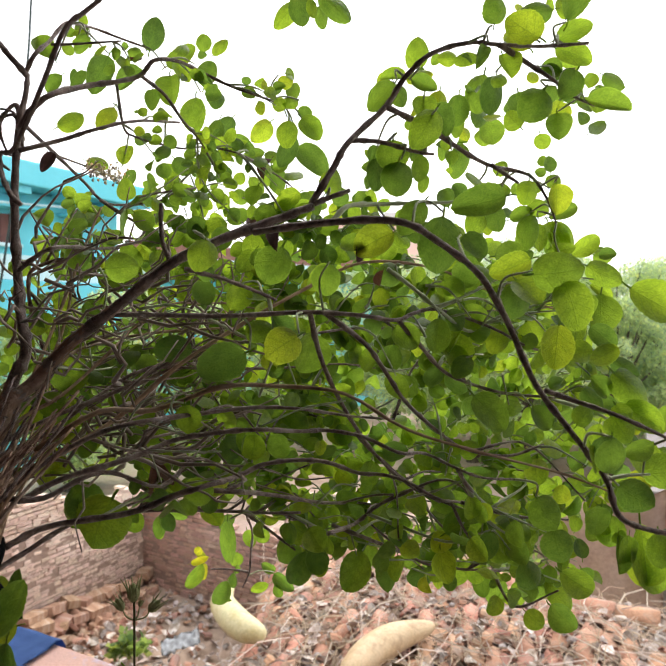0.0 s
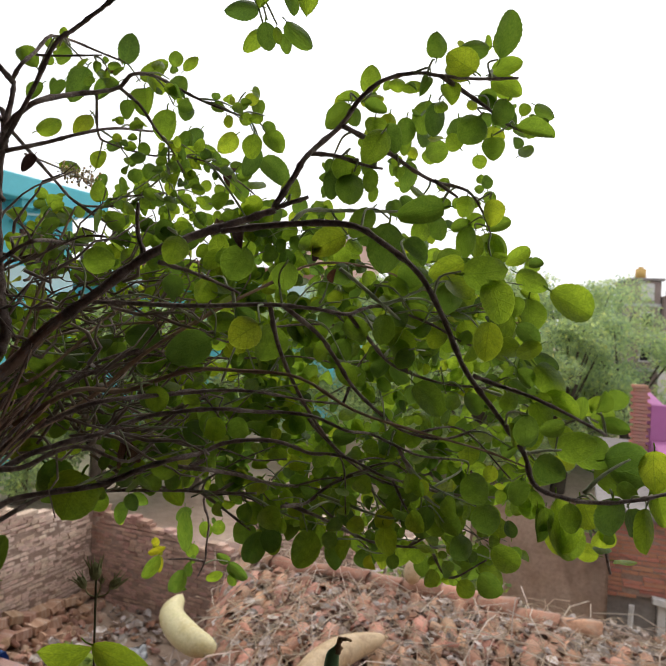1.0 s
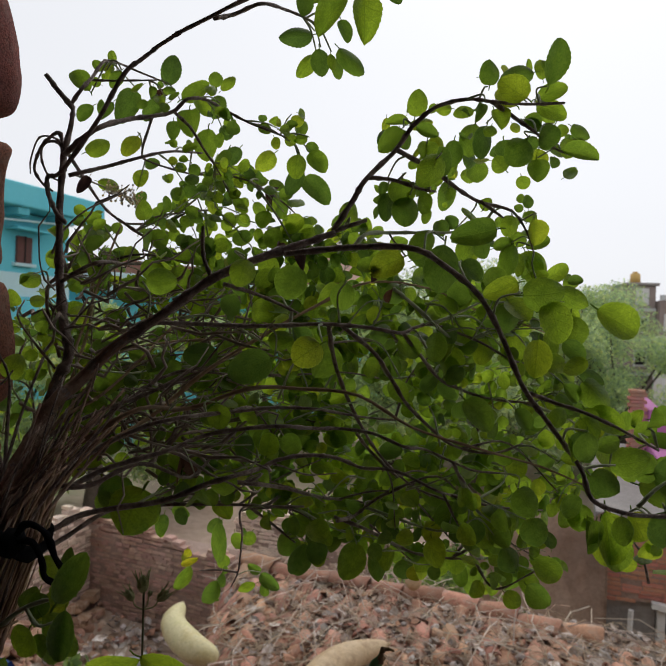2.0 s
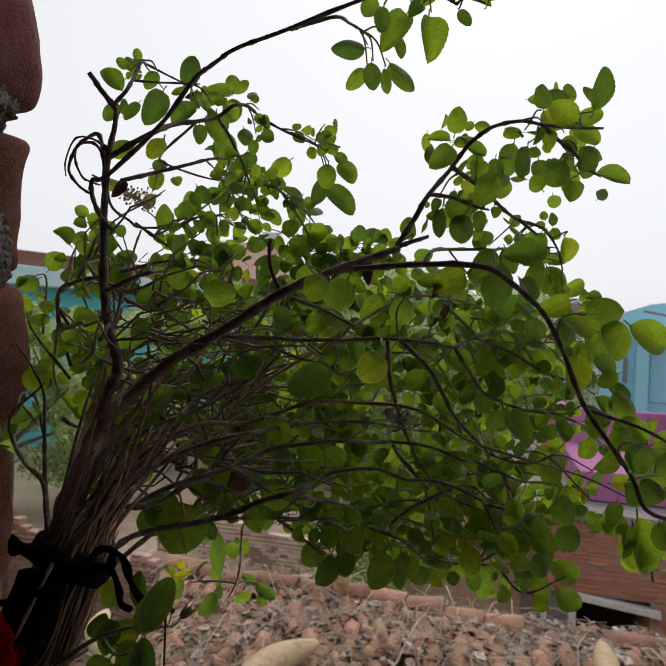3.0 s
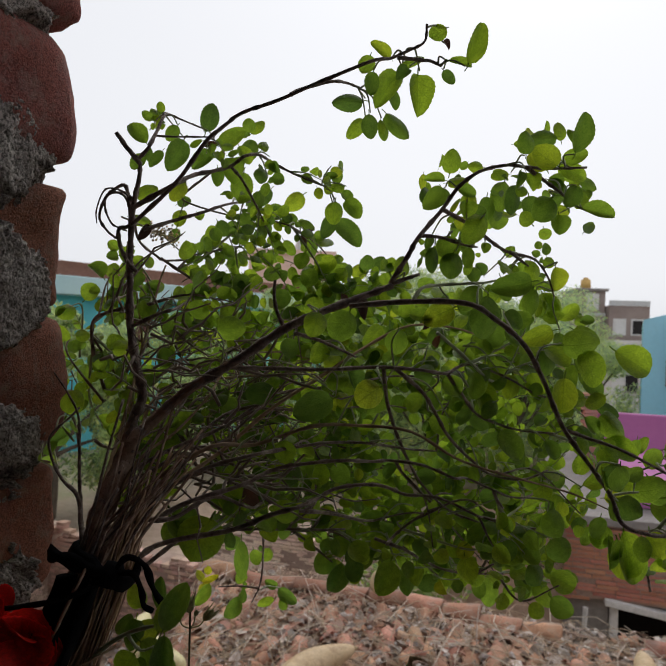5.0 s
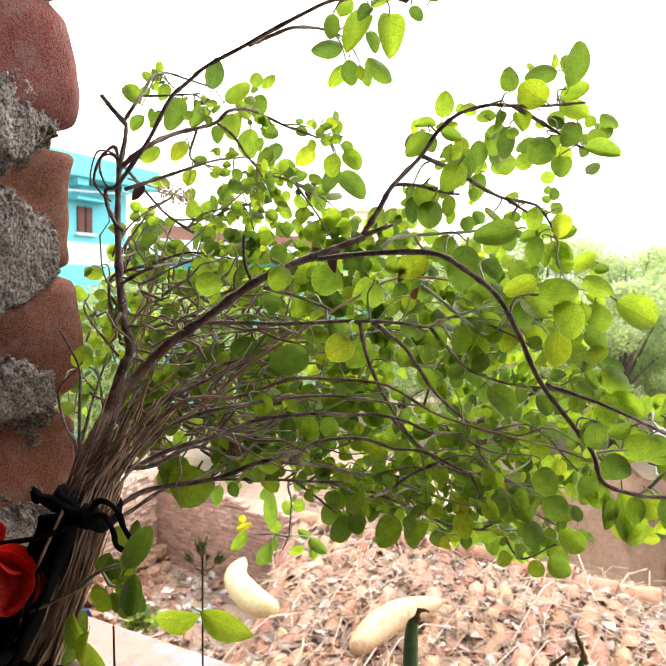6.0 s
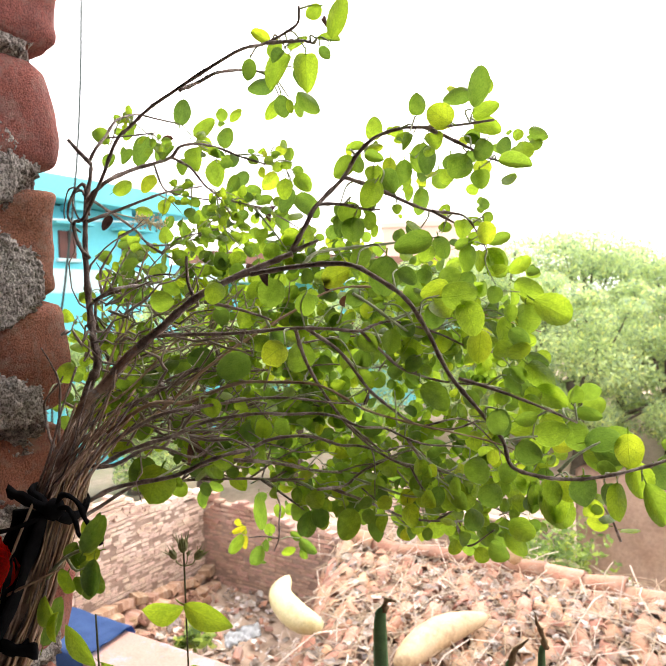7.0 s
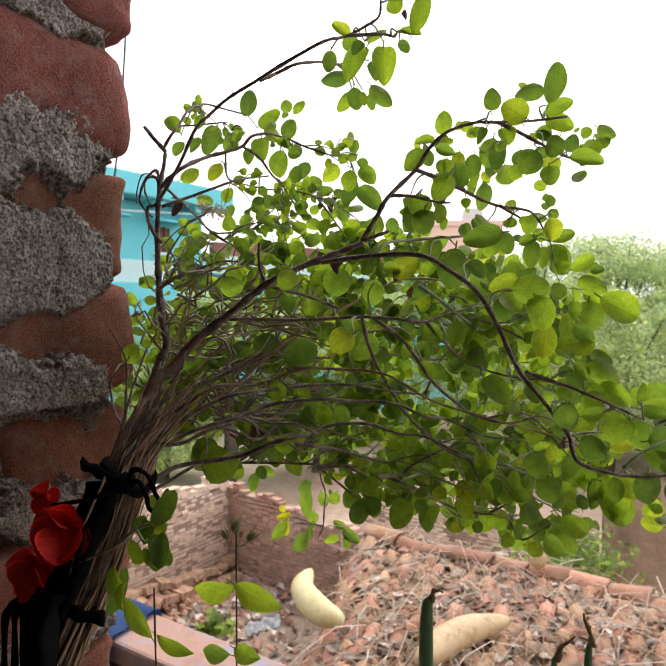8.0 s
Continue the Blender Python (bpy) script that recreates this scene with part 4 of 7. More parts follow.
def mud_wall():
    """The stained mud-plastered wall between the ruin and the low brick house."""
    bm = bmesh.new()
    grid = []
    for j in range(25):
        grid.append([bm.verts.new((-0.78 + 1.2 * i / 40, 5.9 + 0.02 * noise.noise(Vector((i, j, 5)) * 0.3) + 0.012 * noise.noise(Vector((i, j, 1)) * 0.9), 1.0 + (1.46 + 0.05 * math.sin(i * 0.5)) * j / 24)) for i in range(41)])
    for r0, r1 in zip(grid, grid[1:]):
        for i in range(40):
            bm.faces.new((r0[i], r0[i + 1], r1[i + 1], r1[i]))
    bmesh.ops.solidify(bm, geom=bm.faces[:], thickness=-0.22)
    ob = mesh_object("wall_mud", bm, MUD, True)
    ob.matrix_world = PILLAR_M
    tagged(ob, "stained brown mud wall beside the brick house", kind="structure")


def weed(x, y, z, height, spread, count, seed, label):
    """A low clump of weeds: upright stalks with small leaves."""
    rng = random.Random(seed)
    t = tagged(empty("weed", pose(x, y, z)), label, "weed", "weeds by the walls")
    stalks, blades = bmesh.new(), bmesh.new()
    for k in range(max(8, count // 9)):
        d = Vector((rng.gauss(0, 0.4), rng.gauss(0, 0.4), 1)).normalized() * height * rng.uniform(0.5, 1)
        foot = Vector((rng.gauss(0, spread * 0.4), rng.gauss(0, spread * 0.4), -0.03))
        tube(stalks, [foot, foot + d * 0.55, foot + d], 0.003, 0.0012, 4)
        for i in range(18):
            q = foot + d * rng.uniform(0.25, 1.02)
            u = Vector((rng.gauss(0, 1), rng.gauss(0, 1), rng.gauss(0.2, 0.6))).normalized()
            w = u.cross(Vector((rng.gauss(0, 1), rng.gauss(0, 1), rng.gauss(0, 1)))).normalized()
            ln = rng.uniform(0.03, 0.08)
            blades.faces.new([blades.verts.new(v) for v in (q, q + u * ln * 0.5 + w * ln * 0.32, q + u * ln, q + u * ln * 0.5 - w * ln * 0.32)])
    tagged(part("stalk", stalks, GREEN_TWIG, t), kind="stuff")
    tagged(part("foliage", blades, WEED_LEAF, t), kind="stuff")


def plastic_sheet():
    """A crumpled pale sheet caught at the roof's broken corner."""
    bm = bmesh.new()
    grid = [[bm.verts.new((-0.11 + 0.22 * i / 16, -0.07 + 0.14 * j / 10, 0.03 * noise.noise(Vector((i * 0.5, j * 0.5, 2))) + 0.02 * noise.noise(Vector((i, j, 7)) * 1.3))) for i in range(17)] for j in range(11)]
    for r0, r1 in zip(grid, grid[1:]):
        for i in range(16):
            bm.faces.new((r0[i], r0[i + 1], r1[i + 1], r1[i]))
    bmesh.ops.solidify(bm, geom=bm.faces[:], thickness=0.002)
    ob = mesh_object("plastic_sheet", bm, SHEET, True)
    ob.matrix_world = pose(-1.148, 3.618, 2.06, 8, -14, 20)
    tagged(ob, "crumpled grey white plastic sheet on the roof edge", "sheet")


mud_wall()
for i, (x, y, z, hgt, sp, n) in enumerate([(1.05, 5.62, 1.5, 0.78, 0.2, 640), (0.78, 5.55, 1.5, 0.66, 0.18, 480), (1.5, 5.45, 1.6, 0.2, 0.1, 90), (0.45, 5.3, 1.6, 0.5, 0.18, 300)]):
    weed(x, y, z, hgt, sp, n, i, "green weeds growing by the mud wall")
weed(-1.505, 3.766, 1.9, 0.2, 0.1, 110, 9, "green weeds in the rubble by the roof edge")
plastic_sheet()
blue_house()
low_blue_house()
salmon_house()
tank_house()
sky_blue_house()
BRICK_HOUSE = pink_roof_house()
for i, (x, y, hgt, sp) in enumerate([(1.0, 13.0, 5.1, 1.5), (3.0, 14.0, 5.4, 1.7), (4.9, 14.6, 5.1, 1.6), (2.2, 11.0, 4.2, 1.3), (0.2, 15.5, 5.0, 1.6), (-1.6, 13.5, 4.6, 1.3), (3.9, 11.8, 4.3, 1.2), (-3.4, 8.9, 4.25, 1.0), (-4.6, 9.2, 4.2, 1.1), (-2.4, 10.5, 4.1, 1.1), (2.0, 14.5, 5.0, 1.6), (4.0, 15.5, 5.2, 1.8), (6.0, 16.0, 5.2, 1.7), (5.6, 13.2, 4.5, 1.4), (1.6, 12.2, 4.5, 1.3)]):
    tree("tree", x, y, hgt, sp, 20 + i, 19000, "leafy tree with a loose crown, its green paled for haze")
tile_heap()
ruin_walls()
back_wall()
brick_facing(BRICK_HOUSE)


# ---- the bundle of holy basil tied to the pillar ----
def leaf_mesh(name, seed, material, cup=0.0, bend=0.1, blunt=0.85, stalk=True, point=0.52):
    """A toothed oval leaf of length 1 along x and width 1 along y, with a sunken midrib and a thin stalk."""
    rng = random.Random(seed)
    bm = bmesh.new()
    uv = bm.loops.layers.uv.new("UVMap")
    n = 18
    cols = (-1, -0.55, 0, 0.55, 1)
    rows = []
    lean = rng.uniform(-0.05, 0.05)
    for i in range(n + 1):
        s = i / n
        w = 0.5 * max(0.0, math.sin(math.pi * min(1, s**blunt))) ** point + (0.012 if i in (0, n) else 0)
        if 0 < i < n:
            w *= 1 + (0.022 if i % 2 else -0.022) + rng.uniform(-0.012, 0.012)
        row = []
        for c in cols:
            y = c * w
            z = cup * (abs(c) ** 1.6) * w * 2 - bend * (s - 0.45) ** 2 + 0.03 * math.sin(s * 7 + c * 2.2 + seed) * abs(c) - (0.02 if c == 0 else 0)
            row.append((bm.verts.new((s - 0.5, y + lean * math.sin(math.pi * s), z)), (s, c * 0.42)))
        rows.append(row)
    for r0, r1 in zip(rows, rows[1:]):
        for k in range(len(cols) - 1):
            q = (r0[k], r1[k], r1[k + 1], r0[k + 1])
            f = bm.faces.new([v for v, _ in q])
            for lo, (_, t) in zip(f.loops, q):
                lo[uv].uv = t
    if stalk:
        base = Vector((-0.5, lean * 0, -bend * 0.2))
        pts = [base + Vector((0.03, 0, 0)), base + Vector((-0.09, 0, 0.015)), base + Vector((-0.18, 0.02 * seed % 0.05, -0.02))]
        rings = [[bm.verts.new(p + Vector((0, math.cos(a) * 0.03, math.sin(a) * 0.022))) for a in (0.5, 2.6, 4.7)] for p in pts]
        for r0, r1 in zip(rings, rings[1:]):
            for k in range(3):
                f = bm.faces.new((r0[k], r0[(k + 1) % 3], r1[(k + 1) % 3], r1[k]))
                for lo in f.loops:
                    lo[uv].uv = (0.5, 0.0)
    me = bpy.data.meshes.new(name)
    bm.normal_update()
    bm.to_mesh(me)
    bm.free()
    me.materials.append(material)
    for f in me.polygons:
        f.use_smooth = True
    return me


LEAF_SHAPES = [leaf_mesh("leaf", s, LEAF, c, b, k) for s, (c, b, k) in enumerate([(0.1, 0.2, 0.8), (-0.16, 0.35, 0.85), (0.24, 0.15, 0.78), (-0.08, 0.5, 0.95), (0.34, 0.4, 0.82), (0.05, -0.25, 0.9), (-0.22, 0.6, 0.8), (0.18, 0.1, 1.0)])]
YELLOW_SHAPES = [leaf_mesh("leaf", s + 40, LEAF_YELLOW, 0.1, 0.3, 0.85) for s in range(2)]
OLD_SHAPES = [leaf_mesh("leaf", s + 30, LEAF_OLD, 0.5, 0.6, 0.85) for s in range(2)]


def leaf_pose(p, length, width, angle, rng, lean=24):
    """Stands a leaf at p, its tip turned by angle in the upright plane of the spray, with a small chance tilt."""
    a = radians(angle)
    d = Vector((math.cos(a), 0, math.sin(a)))
    face = Vector((0.12, -1, 0.1))
    side = face.cross(d).normalized()
    m = Matrix((d, side, d.cross(side))).transposed().to_4x4()
    tilt = Euler([radians(rng.gauss(0, lean * 0.6)), radians(rng.gauss(0, lean * 0.6)), radians(rng.uniform(-6, 6))]).to_matrix().to_4x4()
    return Matrix.Translation(p) @ m @ tilt @ Matrix.Diagonal((length, width, (length + width) / 2, 1))


BUNDLE = tagged(empty("basil_bundle", pose(-0.17, 0.25, 3.69)), "holy basil bundle with small green leaves, tied to brick pillar", "plant")
BASE = BUNDLE.matrix_world.inverted()
TIE = Vector((-0.168, 0.247, 3.905))


def stem(pts, r0, r1, material=None, steps=6, seed=0, knots=0.22):
    bm = bmesh.new()
    run = curve_points([BASE @ Vector(p) for p in pts], steps)
    tube(bm, run, r0, r1, 8, knots * 1.3, 6, 0.12, seed)
    return part("stem", bm, material or BARK, BUNDLE, "", True)

STEMS = {}
STEMS["main"] = [(-0.176, 0.244, 3.900), (-0.1745, 0.254, 3.918), (-0.1710, 0.262, 3.932), (-0.1673, 0.270, 3.944), (-0.1655, 0.275, 3.954), (-0.1557, 0.281, 3.9645), (-0.137, 0.275, 3.982), (-0.111, 0.266, 3.999), (-0.087, 0.260, 4.016), (-0.067, 0.262, 4.026), (-0.048, 0.268, 4.034), (-0.031, 0.272, 4.041)]
STEMS["arm"] = [(-0.054, 0.263, 4.029), (-0.025, 0.255, 4.032), (0.003, 0.249, 4.032), (0.018, 0.250, 4.025), (0.035, 0.253, 4.012), (0.047, 0.254, 3.992), (0.057, 0.255, 3.971), (0.071, 0.256, 3.953), (0.084, 0.256, 3.936), (0.088, 0.251, 3.923), (0.101, 0.254, 3.917), (0.117, 0.259, 3.914), (0.133, 0.263, 3.914), (0.151, 0.266, 3.917), (0.171, 0.270, 3.922), (0.190, 0.275, 3.927), (0.212, 0.281, 3.934)]
STEMS["spur"] = [(0.062, 0.262, 3.968), (0.0745, 0.264, 3.9639), (0.0873, 0.2575, 3.9600), (0.106, 0.261, 3.952), (0.1248, 0.2673, 3.9429)]
STEMS["upper"] = [(-0.032, 0.273, 4.042), (-0.023, 0.274, 4.057), (-0.017, 0.276, 4.068), (-0.002, 0.288, 4.086), (0.006, 0.287, 4.098), (0.017, 0.285, 4.107), (0.032, 0.287, 4.112), (0.046, 0.292, 4.113), (0.066, 0.300, 4.115), (0.087, 0.305, 4.118)]
STEMS["upper_side"] = [(0.046, 0.292, 4.113), (0.058, 0.300, 4.109), (0.071, 0.305, 4.103), (0.084, 0.315, 4.098), (0.095, 0.320, 4.095)]
STEMS["right_twig"] = [(-0.002, 0.288, 4.086), (0.015, 0.300, 4.081), (0.029, 0.310, 4.075), (0.047, 0.325, 4.069), (0.069, 0.336, 4.066), (0.078, 0.335, 4.054), (0.084, 0.340, 4.043)]
STEMS["snag_a"] = [(0.049, 0.326, 4.069), (0.063, 0.330, 4.061)]
STEMS["side_a"] = [(-0.017, 0.277, 4.069), (-0.004, 0.280, 4.069), (0.011, 0.285, 4.066), (0.019, 0.290, 4.066)]
STEMS["snag_b"] = [(-0.031, 0.273, 4.042), (-0.024, 0.274, 4.045), (-0.016, 0.275, 4.048)]
STEMS["side_b"] = [(-0.022, 0.258, 4.033), (-0.016, 0.265, 4.040), (-0.004, 0.280, 4.043), (0.012, 0.290, 4.045), (0.027, 0.300, 4.047), (0.035, 0.305, 4.049)]
STEMS["snag_c"] = [(-0.087, 0.260, 4.016), (-0.091, 0.262, 4.024), (-0.093, 0.265, 4.032), (-0.093, 0.265, 4.041)]
STEMS["side_c"] = [(-0.082, 0.262, 4.014), (-0.070, 0.270, 4.011), (-0.057, 0.280, 4.006), (-0.048, 0.285, 4.002)]
STEMS["mid"] = [(-0.114, 0.268, 3.995), (-0.092, 0.272, 3.995), (-0.067, 0.275, 3.995), (-0.036, 0.280, 3.997), (-0.012, 0.285, 3.996), (0.004, 0.292, 3.994), (0.012, 0.300, 3.997), (0.022, 0.310, 3.999), (0.038, 0.320, 3.995), (0.054, 0.325, 3.989), (0.070, 0.330, 3.981), (0.089, 0.335, 3.976)]
STEMS["mid_a"] = [(0.005, 0.293, 3.994), (0.015, 0.300, 3.983), (0.027, 0.310, 3.970), (0.040, 0.315, 3.964), (0.058, 0.320, 3.959), (0.082, 0.325, 3.957)]
STEMS["mid_b"] = [(-0.027, 0.282, 3.997), (-0.010, 0.290, 3.984), (-0.001, 0.295, 3.972), (0.009, 0.300, 3.957), (0.024, 0.305, 3.943), (0.037, 0.310, 3.934), (0.058, 0.315, 3.930), (0.076, 0.320, 3.935)]
STEMS["mid_c"] = [(-0.033, 0.281, 3.997), (-0.029, 0.290, 3.977), (-0.021, 0.300, 3.957), (-0.012, 0.310, 3.940), (-0.002, 0.320, 3.925), (0.013, 0.330, 3.910), (0.029, 0.340, 3.899)]
STEMS["back_a"] = [(-0.000, 0.300, 4.017), (0.010, 0.305, 4.010), (0.025, 0.310, 3.998), (0.038, 0.320, 3.989), (0.046, 0.330, 3.991), (0.059, 0.335, 3.997), (0.079, 0.340, 4.003)]
STEMS["low_a"] = [(-0.161, 0.262, 3.914), (-0.146, 0.266, 3.930), (-0.128, 0.270, 3.941), (-0.105, 0.262, 3.950), (-0.076, 0.286, 3.952), (-0.058, 0.289, 3.954), (-0.039, 0.289, 3.954), (-0.022, 0.295, 3.951), (-0.012, 0.301, 3.949), (0.004, 0.310, 3.947)]
STEMS["low_b"] = [(-0.151, 0.258, 3.917), (-0.132, 0.260, 3.927), (-0.106, 0.265, 3.935), (-0.091, 0.274, 3.941), (-0.072, 0.274, 3.945), (-0.054, 0.274, 3.947), (-0.038, 0.283, 3.945), (-0.025, 0.292, 3.944), (-0.009, 0.280, 3.944), (0.006, 0.274, 3.939), (0.018, 0.292, 3.935), (0.032, 0.286, 3.930), (0.044, 0.292, 3.925), (0.063, 0.307, 3.921)]
STEMS["low_c"] = [(-0.159, 0.262, 3.896), (-0.147, 0.275, 3.901), (-0.112, 0.280, 3.907), (-0.092, 0.277, 3.916), (-0.076, 0.274, 3.922), (-0.066, 0.292, 3.922), (-0.056, 0.298, 3.926), (-0.041, 0.301, 3.928), (-0.027, 0.307, 3.926), (-0.013, 0.313, 3.920), (-0.001, 0.307, 3.921), (0.010, 0.304, 3.919), (0.025, 0.298, 3.913), (0.038, 0.325, 3.904), (0.072, 0.367, 3.888)]
STEMS["low_d"] = [(-0.167, 0.250, 3.884), (-0.155, 0.268, 3.891), (-0.140, 0.290, 3.899), (-0.134, 0.343, 3.887), (-0.090, 0.343, 3.889), (-0.063, 0.346, 3.888), (-0.045, 0.352, 3.887)]
STEMS["low_e"] = [(-0.078, 0.295, 3.914), (-0.057, 0.316, 3.907), (-0.033, 0.355, 3.892), (-0.012, 0.400, 3.879), (0.015, 0.415, 3.868), (0.040, 0.442, 3.851)]
STEMS["low_f"] = [(-0.081, 0.367, 3.882), (-0.068, 0.370, 3.872), (-0.051, 0.376, 3.857)]
STEMS["low_g"] = [(-0.025, 0.298, 3.895), (-0.015, 0.343, 3.885), (-0.007, 0.346, 3.891), (0.001, 0.346, 3.897), (0.012, 0.349, 3.902), (0.024, 0.355, 3.903)]
STEMS["low_h"] = [(-0.027, 0.340, 3.885), (-0.007, 0.340, 3.878), (0.008, 0.364, 3.864), (0.025, 0.364, 3.857), (0.043, 0.364, 3.855), (0.065, 0.364, 3.855)]
STEMS["low_i"] = [(0.032, 0.286, 3.930), (0.035, 0.289, 3.924), (0.039, 0.289, 3.919)]
STEMS["low_j"] = [(-0.015, 0.340, 3.934), (-0.008, 0.349, 3.924), (0.008, 0.358, 3.908), (0.016, 0.367, 3.901), (0.030, 0.412, 3.883)]
STEMS["leader"] = [(-0.1660, 0.276, 3.951), (-0.167, 0.282, 3.964), (-0.163, 0.286, 3.977), (-0.168, 0.291, 3.992), (-0.174, 0.298, 4.014), (-0.175, 0.298, 4.036), (-0.176, 0.300, 4.059), (-0.176, 0.303, 4.081), (-0.174, 0.306, 4.099), (-0.174, 0.308, 4.109)]
STEMS["leader_b"] = [(-0.171, 0.296, 4.045), (-0.176, 0.296, 4.050), (-0.181, 0.297, 4.060), (-0.182, 0.298, 4.069), (-0.175, 0.298, 4.072), (-0.146, 0.269, 4.090), (-0.130, 0.257, 4.108), (-0.122, 0.260, 4.117), (-0.112, 0.260, 4.125), (-0.094, 0.245, 4.127), (-0.052, 0.239, 4.145), (-0.039, 0.251, 4.153), (-0.029, 0.257, 4.160), (-0.021, 0.257, 4.165), (-0.020, 0.257, 4.174)]
STEMS["leader_stub"] = [(-0.174, 0.308, 4.108), (-0.180, 0.306, 4.115), (-0.187, 0.303, 4.124)]
STEMS["leader_tip"] = [(-0.177, 0.311, 4.110), (-0.169, 0.305, 4.117), (-0.168, 0.317, 4.128), (-0.167, 0.329, 4.141), (-0.168, 0.341, 4.147), (-0.176, 0.383, 4.162), (-0.166, 0.398, 4.162), (-0.155, 0.410, 4.161)]
STEMS["top_side"] = [(-0.088, 0.251, 4.132), (-0.082, 0.266, 4.141), (-0.068, 0.257, 4.142), (-0.059, 0.281, 4.151), (-0.050, 0.293, 4.153)]
STEMS["top_end"] = [(-0.036, 0.245, 4.151), (-0.029, 0.248, 4.152), (-0.018, 0.254, 4.154), (-0.012, 0.257, 4.153)]
STEMS["arch"] = [(-0.176, 0.303, 4.082), (-0.153, 0.284, 4.090), (-0.144, 0.305, 4.102), (-0.134, 0.317, 4.108), (-0.124, 0.323, 4.113), (-0.115, 0.317, 4.118), (-0.108, 0.332, 4.123), (-0.101, 0.356, 4.125), (-0.087, 0.359, 4.119), (-0.068, 0.362, 4.113), (-0.062, 0.395, 4.119)]
STEMS["arch_b"] = [(-0.124, 0.323, 4.113), (-0.119, 0.344, 4.110), (-0.112, 0.353, 4.099), (-0.108, 0.371, 4.093), (-0.102, 0.383, 4.080)]
STEMS["cross_a"] = [(-0.165, 0.284, 4.067), (-0.150, 0.296, 4.075), (-0.137, 0.299, 4.080), (-0.124, 0.317, 4.089), (-0.114, 0.353, 4.098)]
STEMS["cross_c"] = [(-0.178, 0.304, 4.088), (-0.202, 0.425, 4.080), (-0.186, 0.413, 4.067), (-0.181, 0.428, 4.065), (-0.160, 0.446, 4.070), (-0.144, 0.449, 4.078), (-0.129, 0.452, 4.081)]
STEMS["stub_d"] = [(-0.174, 0.298, 4.014), (-0.156, 0.287, 4.022), (-0.148, 0.290, 4.025), (-0.154, 0.344, 4.029), (-0.157, 0.392, 4.035), (-0.156, 0.416, 4.047), (-0.151, 0.419, 4.058)]
STEMS["wisp_a"] = [(-0.186, 0.268, 3.898), (-0.1935, 0.285, 3.913), (-0.1976, 0.294, 3.927), (-0.2009, 0.302, 3.945), (-0.2040, 0.308, 3.962), (-0.2120, 0.312, 3.975), (-0.2211, 0.3155, 3.986)]
STEMS["wisp_b"] = [(-0.188, 0.270, 3.902), (-0.1957, 0.286, 3.921), (-0.2108, 0.3045, 3.9265), (-0.2230, 0.320, 3.937), (-0.2243, 0.322, 3.948), (-0.2131, 0.320, 3.9593), (-0.2060, 0.316, 3.966)]
STEMS["loop"] = [(-0.175, 0.360, 4.030), (-0.200, 0.400, 4.028), (-0.215, 0.400, 4.024), (-0.225, 0.400, 4.018), (-0.226, 0.400, 4.004), (-0.223, 0.400, 3.989), (-0.216, 0.400, 3.969)]
STEMS["crown_b"] = [(-0.170, 0.323, 4.129), (-0.158, 0.323, 4.129), (-0.134, 0.323, 4.130)]
STEMS["crown_f"] = [(-0.134, 0.317, 4.108), (-0.166, 0.404, 4.110), (-0.162, 0.413, 4.106), (-0.135, 0.419, 4.100), (-0.112, 0.395, 4.095), (-0.089, 0.380, 4.088), (-0.081, 0.425, 4.090)]
STEMS["tall_a"] = [(-0.184, 0.290, 3.926), (-0.182, 0.330, 3.966), (-0.177, 0.380, 4.040), (-0.174, 0.390, 4.058)]
STEMS["tall_b"] = [(-0.186, 0.300, 3.924), (-0.184, 0.340, 3.959), (-0.184, 0.370, 4.001), (-0.191, 0.380, 4.038)]
STEMS["tall_c"] = [(-0.170, 0.300, 3.941), (-0.165, 0.330, 3.972), (-0.131, 0.340, 3.983), (-0.090, 0.350, 3.987)]
STEMS["spray"] = [(-0.075, 0.420, 3.872), (-0.100, 0.470, 3.850), (-0.104, 0.512, 3.818), (-0.104, 0.506, 3.803), (-0.107, 0.515, 3.784), (-0.113, 0.518, 3.770)]
STEMS["cross_d"] = [(-0.180, 0.401, 4.064), (-0.161, 0.407, 4.052), (-0.148, 0.440, 4.045), (-0.127, 0.470, 4.046)]
STEMS["spray_side"] = [(-0.108, 0.518, 3.783), (-0.125, 0.527, 3.781), (-0.146, 0.545, 3.773)]
# leaves that stand out singly: place, length, width and the turn of the tip
LEAVES_APEX_1 = [
    (0.077, 0.291, 4.134, 0.0219, 0.0116, 74),
    (0.066, 0.322, 4.139, 0.0171, 0.0106, 187),
    (0.086, 0.345, 4.152, 0.0124, 0.0079, 96),
    (0.042, 0.281, 4.124, 0.0127, 0.0091, 84),
    (0.055, 0.286, 4.118, 0.0162, 0.0136, 136),
    (0.083, 0.312, 4.126, 0.0161, 0.0089, 18),
    (0.084, 0.316, 4.117, 0.0168, 0.0102, 341),
    (0.100, 0.314, 4.094, 0.0194, 0.0094, 348),
    (0.080, 0.325, 4.087, 0.0117, 0.0113, 274),
    (0.081, 0.333, 4.095, 0.0117, 0.0107, 260),
    (0.066, 0.313, 4.094, 0.0153, 0.0151, 237),
    (0.048, 0.315, 4.099, 0.0172, 0.0109, 268),
    (0.043, 0.324, 4.103, 0.0186, 0.0124, 259),
    (0.051, 0.297, 4.106, 0.0105, 0.0104, 291),
    (0.056, 0.376, 4.098, 0.0137, 0.0133, 290),
]
